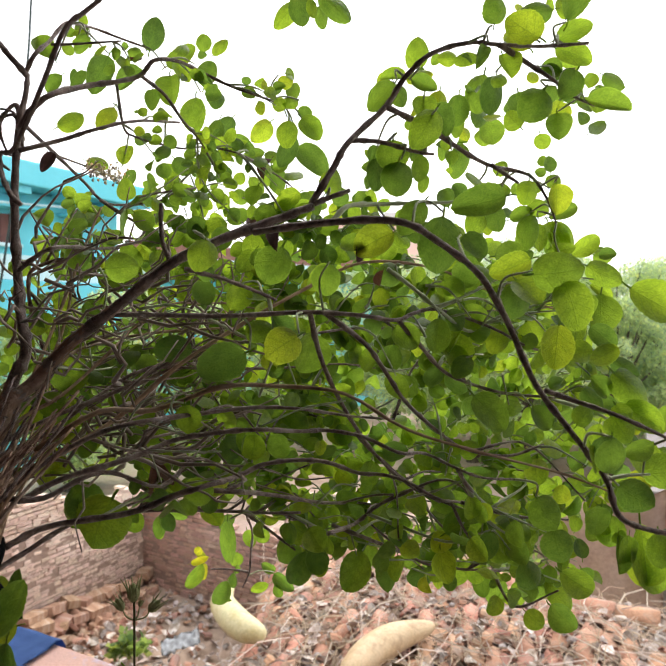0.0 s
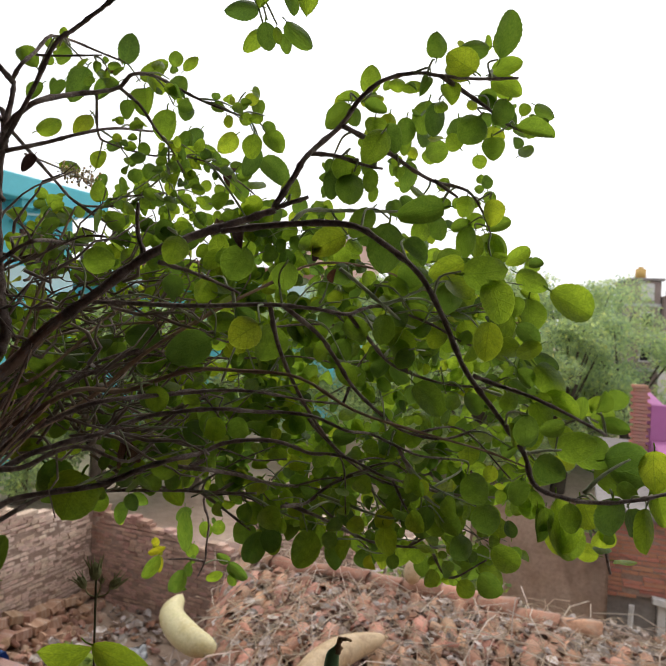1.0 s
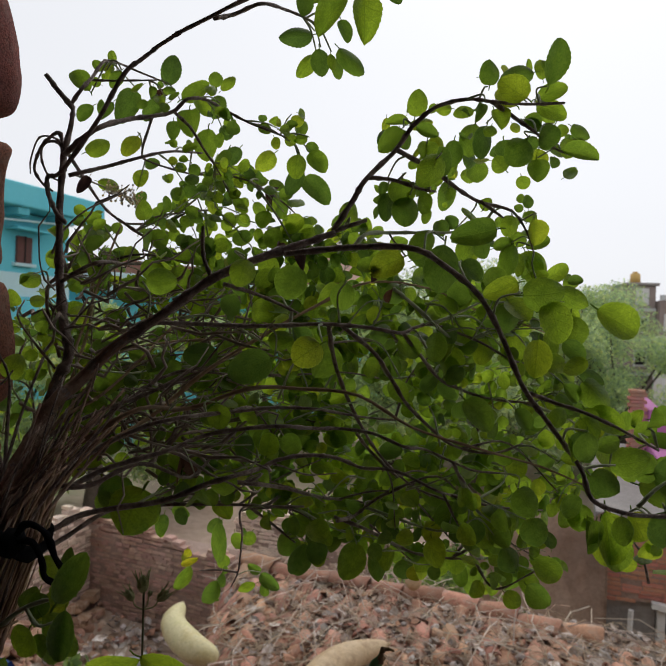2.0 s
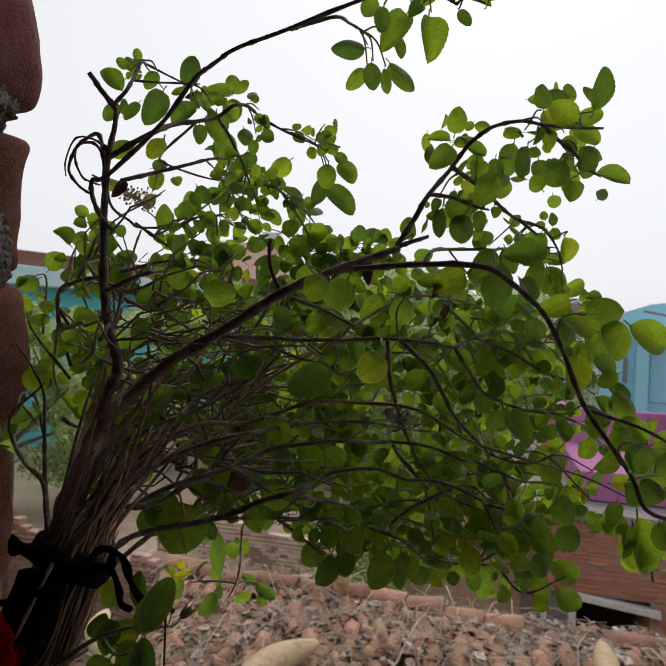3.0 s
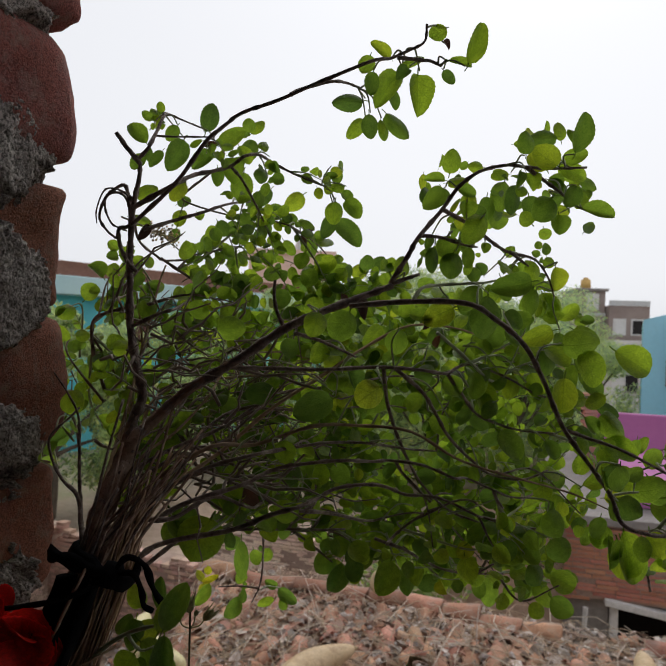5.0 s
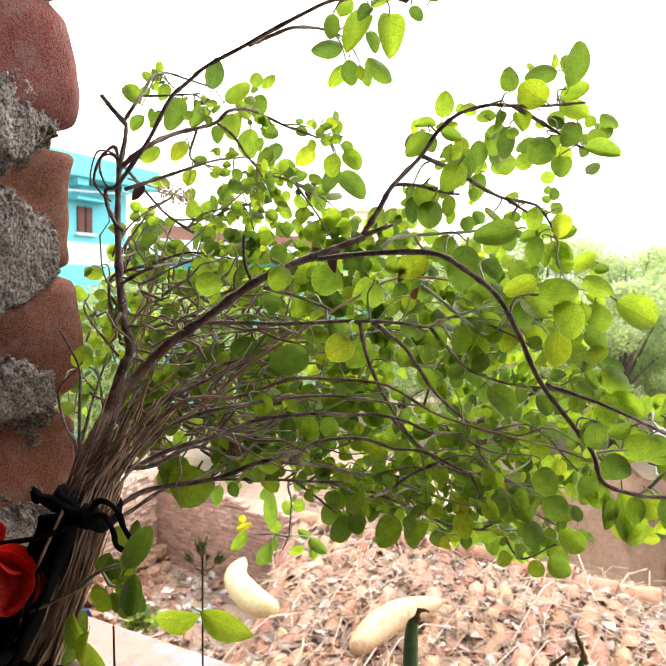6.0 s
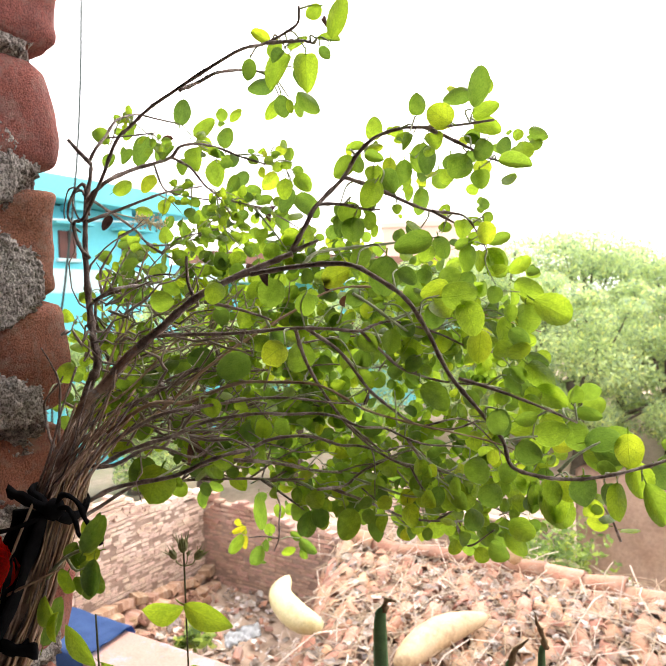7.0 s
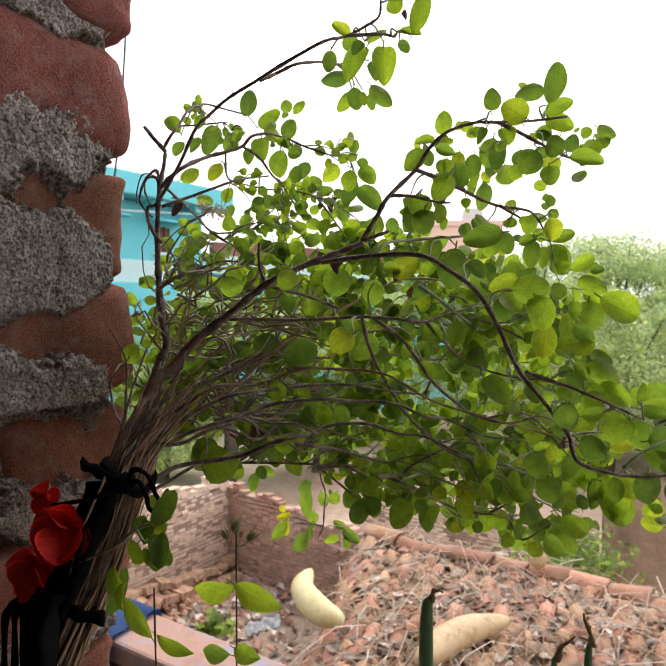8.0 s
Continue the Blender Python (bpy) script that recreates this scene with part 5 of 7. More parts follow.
LEAVES_APEX_2 = [
    (0.033, 0.297, 4.109, 0.0104, 0.0062, 196),
    (0.036, 0.273, 4.101, 0.0107, 0.0048, 245),
    (0.125, 0.385, 4.128, 0.0140, 0.0091, 337),
    (0.122, 0.385, 4.121, 0.0096, 0.0090, 7),
    (0.113, 0.375, 4.114, 0.0124, 0.0123, 257),
    (0.099, 0.372, 4.118, 0.0120, 0.0093, 62),
    (0.109, 0.375, 4.125, 0.0083, 0.0071, 70),
    (0.080, 0.308, 4.101, 0.0125, 0.0109, 250),
    (0.063, 0.330, 4.099, 0.0117, 0.0121, 287),
    (0.075, 0.320, 4.112, 0.0095, 0.0100, 344),
    (0.012, 0.331, 4.125, 0.0145, 0.0107, 83),
    (0.027, 0.329, 4.122, 0.0089, 0.0073, 180),
    (0.001, 0.328, 4.112, 0.0124, 0.0065, 175),
    (-0.004, 0.303, 4.095, 0.0160, 0.0106, 226),
    (0.013, 0.316, 4.109, 0.0120, 0.0065, 10),
]
LEAVES_APEX_3 = [
    (0.015, 0.302, 4.100, 0.0116, 0.0067, 341),
    (0.032, 0.322, 4.094, 0.0141, 0.0101, 270),
    (0.023, 0.320, 4.097, 0.0122, 0.0084, 266),
    (0.014, 0.278, 4.074, 0.0168, 0.0121, 237),
    (0.015, 0.300, 4.089, 0.0099, 0.0099, 270),
    (0.023, 0.310, 4.086, 0.0153, 0.0118, 296),
    (0.001, 0.285, 4.064, 0.0128, 0.0131, 270),
    (0.004, 0.282, 4.054, 0.0137, 0.0130, 263),
    (0.013, 0.287, 4.059, 0.0109, 0.0071, 263),
    (-0.005, 0.292, 4.058, 0.0141, 0.0082, 265),
    (-0.007, 0.298, 4.068, 0.0078, 0.0048, 254),
    (0.028, 0.306, 4.068, 0.0060, 0.0058, 270),
    (0.040, 0.391, 4.085, 0.0191, 0.0109, 261),
    (0.042, 0.380, 4.098, 0.0076, 0.0066, 309),
    (0.032, 0.380, 4.092, 0.0071, 0.0066, 254),
]
LEAVES_APEX_4 = [
    (0.004, 0.310, 4.098, 0.0107, 0.0085, 288),
    (0.084, 0.357, 4.076, 0.0079, 0.0071, 103),
    (0.086, 0.356, 4.067, 0.0075, 0.0072, 57),
    (0.083, 0.335, 4.054, 0.0142, 0.0113, 282),
    (0.095, 0.370, 4.053, 0.0151, 0.0084, 17),
    (0.069, 0.338, 4.058, 0.0119, 0.0100, 257),
    (0.072, 0.347, 4.039, 0.0175, 0.0107, 267),
    (0.080, 0.360, 4.038, 0.0157, 0.0077, 273),
    (0.090, 0.364, 4.038, 0.0190, 0.0129, 293),
    (0.094, 0.365, 4.041, 0.0164, 0.0096, 304),
    (0.109, 0.376, 4.035, 0.0169, 0.0099, 34),
    (0.118, 0.373, 4.029, 0.0097, 0.0075, 343),
    (0.058, 0.345, 4.060, 0.0070, 0.0072, 50),
    (0.058, 0.350, 4.072, 0.0078, 0.0069, 54),
    (0.078, 0.370, 4.066, 0.0068, 0.0103, 254),
]
LEAVES_APEX_5 = [
    (0.070, 0.355, 4.049, 0.0124, 0.0073, 17),
    (0.092, 0.360, 4.031, 0.0134, 0.0073, 15),
    (0.038, 0.286, 4.045, 0.0218, 0.0125, 190),
    (0.055, 0.350, 4.048, 0.0161, 0.0113, 279),
    (0.045, 0.345, 4.043, 0.0118, 0.0109, 252),
    (0.035, 0.340, 4.059, 0.0082, 0.0072, 123),
    (0.022, 0.277, 4.026, 0.0225, 0.0166, 268),
    (-0.006, 0.271, 4.026, 0.0169, 0.0122, 210),
    (0.035, 0.271, 4.025, 0.0120, 0.0087, 322),
    (0.070, 0.360, 4.023, 0.0145, 0.0111, 63),
]
LEAVES_CROWN_1 = [
    (0.063, 0.248, 4.014, 0.0180, 0.0140, 2),
    (0.068, 0.249, 4.001, 0.0181, 0.0133, 290),
    (0.119, 0.304, 4.004, 0.0231, 0.0174, 335),
    (0.050, 0.260, 4.002, 0.0130, 0.0113, 263),
    (0.050, 0.276, 4.017, 0.0165, 0.0103, 202),
    (0.097, 0.330, 4.002, 0.0110, 0.0081, 278),
    (0.108, 0.345, 3.997, 0.0200, 0.0158, 270),
    (0.093, 0.332, 3.991, 0.0166, 0.0089, 266),
    (0.101, 0.316, 3.987, 0.0145, 0.0096, 324),
    (0.100, 0.312, 3.979, 0.0145, 0.0089, 212),
    (0.112, 0.317, 3.973, 0.0138, 0.0077, 331),
    (0.114, 0.312, 3.963, 0.0220, 0.0139, 321),
    (0.119, 0.313, 3.950, 0.0205, 0.0128, 328),
    (0.135, 0.330, 3.947, 0.0136, 0.0072, 266),
    (0.148, 0.345, 3.947, 0.0140, 0.0086, 48),
]
LEAVES_CROWN_2 = [
    (0.119, 0.310, 3.931, 0.0186, 0.0146, 299),
    (0.139, 0.330, 3.923, 0.0200, 0.0136, 298),
    (0.102, 0.280, 3.922, 0.0124, 0.0122, 324),
    (0.023, 0.300, 3.987, 0.0150, 0.0109, 261),
    (0.076, 0.300, 3.983, 0.0193, 0.0137, 260),
    (0.088, 0.340, 4.014, 0.0109, 0.0100, 261),
    (0.112, 0.350, 4.018, 0.0195, 0.0117, 334),
    (0.116, 0.360, 4.029, 0.0082, 0.0062, 12),
    (0.071, 0.350, 4.027, 0.0093, 0.0068, 23),
    (0.036, 0.310, 3.972, 0.0120, 0.0096, 233),
    (0.031, 0.310, 4.009, 0.0107, 0.0088, 333),
    (0.100, 0.315, 3.964, 0.0127, 0.0086, 312),
    (0.089, 0.300, 3.953, 0.0108, 0.0084, 50),
    (0.070, 0.300, 3.951, 0.0120, 0.0092, 309),
    (0.101, 0.310, 3.935, 0.0181, 0.0116, 43),
]
LEAVES_CROWN_3 = [
    (0.049, 0.310, 3.951, 0.0214, 0.0135, 318),
    (0.097, 0.315, 3.958, 0.0122, 0.0086, 309),
]
LEAVES_SKIRT_1 = [
    (0.081, 0.240, 3.947, 0.0130, 0.0101, 270),
    (0.120, 0.302, 3.885, 0.0250, 0.0165, 291),
    (0.105, 0.290, 3.896, 0.0127, 0.0089, 270),
    (0.102, 0.300, 3.900, 0.0140, 0.0124, 270),
    (0.113, 0.274, 3.902, 0.0132, 0.0098, 276),
    (0.106, 0.363, 3.851, 0.0190, 0.0144, 329),
    (0.106, 0.395, 3.829, 0.0220, 0.0124, 314),
    (0.094, 0.404, 3.831, 0.0219, 0.0157, 262),
    (0.083, 0.407, 3.823, 0.0161, 0.0095, 273),
    (0.072, 0.414, 3.822, 0.0227, 0.0138, 273),
    (0.062, 0.410, 3.828, 0.0154, 0.0099, 270),
    (0.045, 0.410, 3.832, 0.0129, 0.0149, 278),
    (0.035, 0.410, 3.830, 0.0150, 0.0084, 272),
    (0.024, 0.410, 3.830, 0.0128, 0.0150, 283),
]
LEAVES_SKIRT_2 = [
    (0.142, 0.300, 3.885, 0.0057, 0.0074, 66),
    (0.089, 0.280, 3.912, 0.0120, 0.0102, 255),
    (0.074, 0.300, 3.907, 0.0166, 0.0138, 303),
    (0.082, 0.310, 3.889, 0.0145, 0.0142, 282),
    (0.065, 0.320, 3.884, 0.0147, 0.0146, 276),
    (0.051, 0.330, 3.878, 0.0122, 0.0134, 285),
]
LEAVES_FRINGE_1 = [
    (-0.048, 0.373, 3.847, 0.0207, 0.0132, 256),
    (-0.037, 0.366, 3.855, 0.0146, 0.0125, 270),
    (-0.016, 0.363, 3.851, 0.0222, 0.0158, 249),
    (0.003, 0.381, 3.842, 0.0212, 0.0114, 270),
    (-0.009, 0.400, 3.847, 0.0171, 0.0120, 276),
    (0.008, 0.400, 3.864, 0.0125, 0.0129, 251),
    (-0.151, 0.430, 3.848, 0.0149, 0.0089, 264),
    (-0.136, 0.420, 3.860, 0.0127, 0.0087, 340),
    (-0.130, 0.515, 3.766, 0.0220, 0.0129, 245),
    (-0.121, 0.519, 3.775, 0.0128, 0.0065, 273),
    (-0.122, 0.505, 3.811, 0.0323, 0.0120, 275),
    (-0.135, 0.550, 3.812, 0.0160, 0.0107, 221),
    (-0.101, 0.527, 3.766, 0.0157, 0.0080, 208),
    (-0.081, 0.530, 3.771, 0.0199, 0.0110, 316),
    (-0.097, 0.547, 3.776, 0.0126, 0.0080, 153),
]
LEAVES_FRINGE_2 = [
    (-0.085, 0.527, 3.765, 0.0118, 0.0075, 282),
    (-0.126, 0.550, 3.780, 0.0123, 0.0106, 257),
    (-0.103, 0.550, 3.802, 0.0130, 0.0106, 246),
    (-0.112, 0.540, 3.803, 0.0141, 0.0104, 291),
    (-0.162, 0.549, 3.764, 0.0233, 0.0114, 241),
    (-0.155, 0.537, 3.791, 0.0079, 0.0066, 275),
    (-0.152, 0.530, 3.786, 0.0148, 0.0057, 19),
    (-0.168, 0.600, 3.747, 0.0145, 0.0072, 272),
    (-0.170, 0.600, 3.762, 0.0133, 0.0069, 310),
]
LEAVES_TOP_1 = [
    (0.003, 0.246, 4.161, 0.0215, 0.0091, 66),
    (-0.013, 0.264, 4.173, 0.0093, 0.0084, 214),
    (-0.043, 0.260, 4.161, 0.0119, 0.0066, 143),
    (-0.046, 0.305, 4.171, 0.0112, 0.0091, 246),
    (-0.048, 0.252, 4.140, 0.0115, 0.0074, 262),
    (-0.037, 0.277, 4.147, 0.0216, 0.0116, 235),
    (-0.020, 0.274, 4.144, 0.0214, 0.0130, 270),
    (-0.030, 0.302, 4.151, 0.0123, 0.0071, 294),
    (-0.026, 0.307, 4.138, 0.0185, 0.0100, 313),
    (-0.042, 0.306, 4.136, 0.0133, 0.0096, 274),
    (-0.050, 0.311, 4.136, 0.0143, 0.0079, 233),
    (-0.033, 0.314, 4.136, 0.0105, 0.0059, 276),
    (-0.036, 0.300, 4.134, 0.0086, 0.0045, 277),
    (-0.024, 0.269, 4.160, 0.0121, 0.0045, 30),
    (-0.007, 0.261, 4.149, 0.0084, 0.0055, 304),
]
LEAVES_TOP_2 = [
    (-0.003, 0.252, 4.153, 0.0115, 0.0057, 355),
    (-0.056, 0.305, 4.150, 0.0170, 0.0100, 190),
    (-0.032, 0.254, 4.147, 0.0085, 0.0063, 229),
]
LEAVES_LEFTCROWN_1 = [
    (-0.185, 0.344, 4.136, 0.0158, 0.0103, 131),
    (-0.150, 0.411, 4.170, 0.0202, 0.0128, 74),
    (-0.123, 0.430, 4.171, 0.0102, 0.0095, 93),
    (-0.118, 0.452, 4.177, 0.0137, 0.0085, 49),
    (-0.123, 0.442, 4.155, 0.0171, 0.0126, 74),
    (-0.134, 0.420, 4.158, 0.0208, 0.0134, 36),
    (-0.166, 0.370, 4.130, 0.0219, 0.0134, 247),
    (-0.179, 0.370, 4.127, 0.0130, 0.0066, 230),
    (-0.188, 0.360, 4.122, 0.0123, 0.0082, 224),
    (-0.148, 0.369, 4.127, 0.0166, 0.0104, 222),
    (-0.128, 0.380, 4.124, 0.0189, 0.0145, 279),
    (-0.125, 0.420, 4.121, 0.0212, 0.0156, 266),
    (-0.139, 0.380, 4.119, 0.0125, 0.0083, 270),
    (-0.110, 0.438, 4.118, 0.0159, 0.0106, 233),
    (-0.116, 0.430, 4.111, 0.0201, 0.0102, 253),
]
LEAVES_LEFTCROWN_2 = [
    (-0.087, 0.440, 4.116, 0.0174, 0.0126, 223),
    (-0.101, 0.440, 4.107, 0.0149, 0.0119, 193),
    (-0.058, 0.373, 4.097, 0.0151, 0.0114, 270),
    (-0.045, 0.378, 4.101, 0.0150, 0.0115, 311),
    (-0.046, 0.397, 4.087, 0.0235, 0.0142, 311),
    (-0.061, 0.392, 4.091, 0.0189, 0.0106, 247),
    (-0.057, 0.388, 4.125, 0.0112, 0.0079, 97),
    (-0.056, 0.371, 4.114, 0.0085, 0.0064, 193),
    (-0.049, 0.382, 4.111, 0.0082, 0.0069, 344),
    (-0.074, 0.430, 4.082, 0.0191, 0.0123, 290),
    (-0.062, 0.402, 4.064, 0.0170, 0.0111, 218),
    (-0.055, 0.420, 4.066, 0.0128, 0.0105, 64),
    (-0.140, 0.440, 4.093, 0.0131, 0.0107, 315),
    (-0.170, 0.419, 4.096, 0.0134, 0.0096, 68),
    (-0.180, 0.450, 4.087, 0.0117, 0.0084, 61),
]
LEAVES_LEFTCROWN_3 = [
    (-0.184, 0.370, 4.105, 0.0150, 0.0116, 33),
    (-0.164, 0.373, 4.107, 0.0155, 0.0100, 241),
    (-0.219, 0.460, 4.073, 0.0125, 0.0094, 17),
    (-0.181, 0.367, 4.026, 0.0145, 0.0110, 300),
    (-0.116, 0.278, 4.015, 0.0144, 0.0122, 0),
    (-0.134, 0.469, 4.069, 0.0145, 0.0106, 265),
    (-0.123, 0.450, 4.047, 0.0135, 0.0106, 264),
    (-0.071, 0.330, 4.022, 0.0133, 0.0092, 236),
    (-0.034, 0.330, 4.014, 0.0155, 0.0100, 229),
    (-0.050, 0.320, 4.027, 0.0090, 0.0081, 264),
    (-0.134, 0.450, 4.096, 0.0101, 0.0085, 20),
    (-0.114, 0.450, 4.089, 0.0125, 0.0094, 228),
    (-0.103, 0.450, 4.087, 0.0084, 0.0080, 56),
    (-0.089, 0.440, 4.080, 0.0130, 0.0082, 315),
    (-0.114, 0.450, 4.071, 0.0090, 0.0104, 336),
]
LEAVES_LEFTCROWN_4 = [
    (-0.102, 0.450, 4.074, 0.0108, 0.0094, 310),
    (-0.209, 0.460, 4.100, 0.0156, 0.0094, 341),
    (-0.133, 0.450, 4.092, 0.0086, 0.0080, 254),
    (-0.091, 0.440, 4.100, 0.0142, 0.0082, 14),
    (-0.076, 0.430, 4.097, 0.0130, 0.0076, 329),
    (-0.163, 0.460, 4.105, 0.0071, 0.0082, 300),
    (-0.175, 0.460, 4.116, 0.0109, 0.0083, 26),
    (-0.114, 0.470, 4.066, 0.0112, 0.0058, 12),
    (-0.105, 0.470, 4.066, 0.0054, 0.0058, 333),
    (-0.098, 0.470, 4.068, 0.0055, 0.0048, 77),
]
LEAVES_OTHER_1 = [
    (0.092, 0.320, 3.979, 0.0127, 0.0111, 190),
    (-0.024, 0.280, 4.053, 0.0115, 0.0094, 70),
    (0.009, 0.262, 4.035, 0.0148, 0.0098, 230),
    (0.059, 0.330, 4.027, 0.0149, 0.0109, 20),
    (0.001, 0.300, 4.015, 0.0120, 0.0104, 210),
    (0.043, 0.330, 4.025, 0.0127, 0.0115, 250),
    (0.028, 0.330, 4.054, 0.0098, 0.0081, 100),
    (0.157, 0.318, 3.920, 0.0243, 0.0205, 350),
    (0.1160, 0.2965, 3.8910, 0.0271, 0.0162, 280),
    (0.1112, 0.2651, 3.9374, 0.0177, 0.0132, 15),
    (0.1426, 0.2889, 3.9293, 0.0191, 0.0133, 10),
    (0.1561, 0.2862, 3.9234, 0.0186, 0.0151, 275),
    (0.0988, 0.2620, 3.9271, 0.0145, 0.0121, 330),
    (0.1480, 0.3078, 3.9142, 0.0226, 0.0149, 345),
    (0.1449, 0.2901, 3.9120, 0.0112, 0.0083, 330),
    (0.1225, 0.2790, 3.9033, 0.0149, 0.0133, 300),
    (0.1278, 0.2627, 3.9056, 0.0190, 0.0140, 275),
    (0.1402, 0.3068, 3.8838, 0.0134, 0.0110, 250),
    (0.1041, 0.2938, 3.8924, 0.0158, 0.0087, 275),
    (0.0826, 0.2475, 3.9461, 0.0138, 0.0108, 285),
    (0.0971, 0.2583, 3.9467, 0.0114, 0.0075, 10),
    (0.1630, 0.2920, 3.9050, 0.0201, 0.0144, 285),
]
LEAVES_OTHER_2 = [
    (0.148, 0.330, 3.942, 0.0139, 0.0123, 15),
    (0.105, 0.300, 3.946, 0.0142, 0.0116, 310),
    (0.018, 0.410, 3.840, 0.0153, 0.0125, 250),
    (-0.130, 0.290, 3.897, 0.0249, 0.0238, 250),
    (-0.148, 0.300, 3.896, 0.0175, 0.0146, 240),
    (-0.138, 0.350, 3.879, 0.0130, 0.0117, 240),
    (-0.057, 0.380, 3.854, 0.0155, 0.0148, 230),
    (0.057, 0.400, 3.840, 0.0149, 0.0135, 265),
    (-0.163, 0.340, 4.136, 0.0107, 0.0075, 240),
    (-0.121, 0.380, 4.135, 0.0134, 0.0101, 300),
    (-0.112, 0.420, 4.132, 0.0130, 0.0101, 280),
    (-0.125, 0.450, 4.101, 0.0123, 0.0100, 320),
    (-0.156, 0.470, 4.086, 0.0136, 0.0112, 200),
    (-0.169, 0.460, 4.078, 0.0119, 0.0103, 160),
]
LEAVES_LEFT_1 = [
    (-0.183, 0.378, 4.027, 0.0165, 0.0131, 265),
    (-0.164, 0.388, 4.015, 0.0202, 0.0181, 200),
    (-0.217, 0.337, 3.967, 0.0148, 0.0129, 70),
    (-0.072, 0.249, 4.019, 0.0123, 0.0108, 260),
    (-0.054, 0.310, 4.019, 0.0182, 0.0165, 250),
    (-0.042, 0.264, 3.983, 0.0147, 0.0142, 220),
    (-0.069, 0.300, 4.003, 0.0123, 0.0112, 250),
    (-0.026, 0.280, 4.011, 0.0131, 0.0115, 260),
    (-0.036, 0.300, 3.978, 0.0183, 0.0166, 250),
    (-0.085, 0.278, 3.950, 0.0118, 0.0108, 280),
    (-0.071, 0.280, 3.975, 0.0214, 0.0161, 200),
    (-0.100, 0.300, 3.979, 0.0171, 0.0125, 180),
    (-0.120, 0.320, 3.969, 0.0120, 0.0102, 250),
    (-0.171, 0.310, 3.954, 0.0108, 0.0102, 250),
    (-0.151, 0.320, 3.961, 0.0109, 0.0103, 230),
]
LEAVES_LEFT_2 = [
    (-0.085, 0.300, 4.005, 0.0113, 0.0102, 290),
    (-0.201, 0.340, 3.990, 0.0077, 0.0071, 60),
    (-0.201, 0.340, 3.984, 0.0064, 0.0058, 330),
    (-0.092, 0.360, 4.036, 0.0129, 0.0109, 250),
    (-0.070, 0.340, 4.029, 0.0153, 0.0122, 280),
    (-0.154, 0.420, 4.041, 0.0132, 0.0125, 200),
    (-0.124, 0.420, 4.049, 0.0146, 0.0124, 250),
    (-0.101, 0.440, 4.059, 0.0150, 0.0105, 20),
    (-0.166, 0.360, 3.995, 0.0119, 0.0112, 250),
]
LEAVES_BASE_1 = [
    (-0.139, 0.224, 3.865, 0.0205, 0.0115, 325),
    (-0.133, 0.2175, 3.889, 0.0165, 0.0095, 58),
    (-0.180, 0.252, 3.826, 0.0290, 0.0110, 75),
    (-0.147, 0.236, 3.872, 0.0150, 0.0100, 200),
    (-0.143, 0.230, 3.858, 0.0140, 0.0095, 280),
    (-0.130, 0.215, 3.893, 0.0196, 0.0103, 62),
    (-0.136, 0.222, 3.866, 0.0187, 0.0096, 268),
    (-0.151, 0.222, 3.864, 0.0154, 0.0125, 245),
    (-0.152, 0.232, 3.871, 0.0149, 0.0084, 255),
    (-0.141, 0.242, 3.887, 0.0157, 0.0071, 95),
    (-0.155, 0.250, 3.883, 0.0114, 0.0088, 120),
    (-0.146, 0.224, 3.860, 0.0107, 0.0058, 275),
    (-0.168, 0.230, 3.842, 0.0174, 0.0095, 100),
    (-0.161, 0.225, 3.836, 0.0147, 0.0064, 265),
    (-0.156, 0.236, 3.875, 0.0100, 0.0075, 60),
]
LEAVES_END_1 = [
    (0.1654, 0.2680, 3.8981, 0.0247, 0.0126, 300),
    (0.1471, 0.2700, 3.8982, 0.0202, 0.0114, 278),
    (0.1765, 0.2850, 3.9192, 0.0101, 0.0090, 200),
    (0.1794, 0.2900, 3.9263, 0.0093, 0.0082, 160),
    (0.1755, 0.2900, 3.9076, 0.0140, 0.0105, 300),
    (0.1354, 0.2850, 3.9574, 0.0117, 0.0101, 20),
    (0.1252, 0.2750, 3.9574, 0.0096, 0.0085, 70),
    (0.1337, 0.2800, 3.9453, 0.0138, 0.0072, 350),
    (0.1301, 0.2900, 3.9302, 0.0178, 0.0135, 310),
    (0.1497, 0.3000, 3.9196, 0.0193, 0.0142, 340),
    (0.1441, 0.2800, 3.8993, 0.0138, 0.0113, 290),
]
# each group with its share of smaller leaves tucked in behind, and its chance tilt
LEAF_GROUPS = [
    (LEAVES_APEX_1, 2.4, 13),
    (LEAVES_APEX_2, 2.4, 13),
    (LEAVES_APEX_3, 2.4, 13),
    (LEAVES_APEX_4, 2.4, 13),
    (LEAVES_APEX_5, 2.4, 13),
    (LEAVES_CROWN_1, 0.9, 14),
    (LEAVES_CROWN_2, 0.9, 14),
    (LEAVES_CROWN_3, 0.9, 14),
    (LEAVES_SKIRT_1, 1.0, 15),
    (LEAVES_SKIRT_2, 1.0, 15),
    (LEAVES_FRINGE_1, 0.35, 14),
    (LEAVES_FRINGE_2, 0.35, 14),
    (LEAVES_TOP_1, 0, 12),
    (LEAVES_TOP_2, 0, 12),
    (LEAVES_LEFTCROWN_1, 0.35, 14),
    (LEAVES_LEFTCROWN_2, 0.35, 14),
    (LEAVES_LEFTCROWN_3, 0.35, 14),
    (LEAVES_LEFTCROWN_4, 0.35, 14),
    (LEAVES_OTHER_1, 0.6, 22),
    (LEAVES_OTHER_2, 0.6, 22),
    (LEAVES_LEFT_1, 1.2, 18),
    (LEAVES_LEFT_2, 1.2, 18),
    (LEAVES_BASE_1, 0, 20),
    (LEAVES_END_1, 0, 16),
]

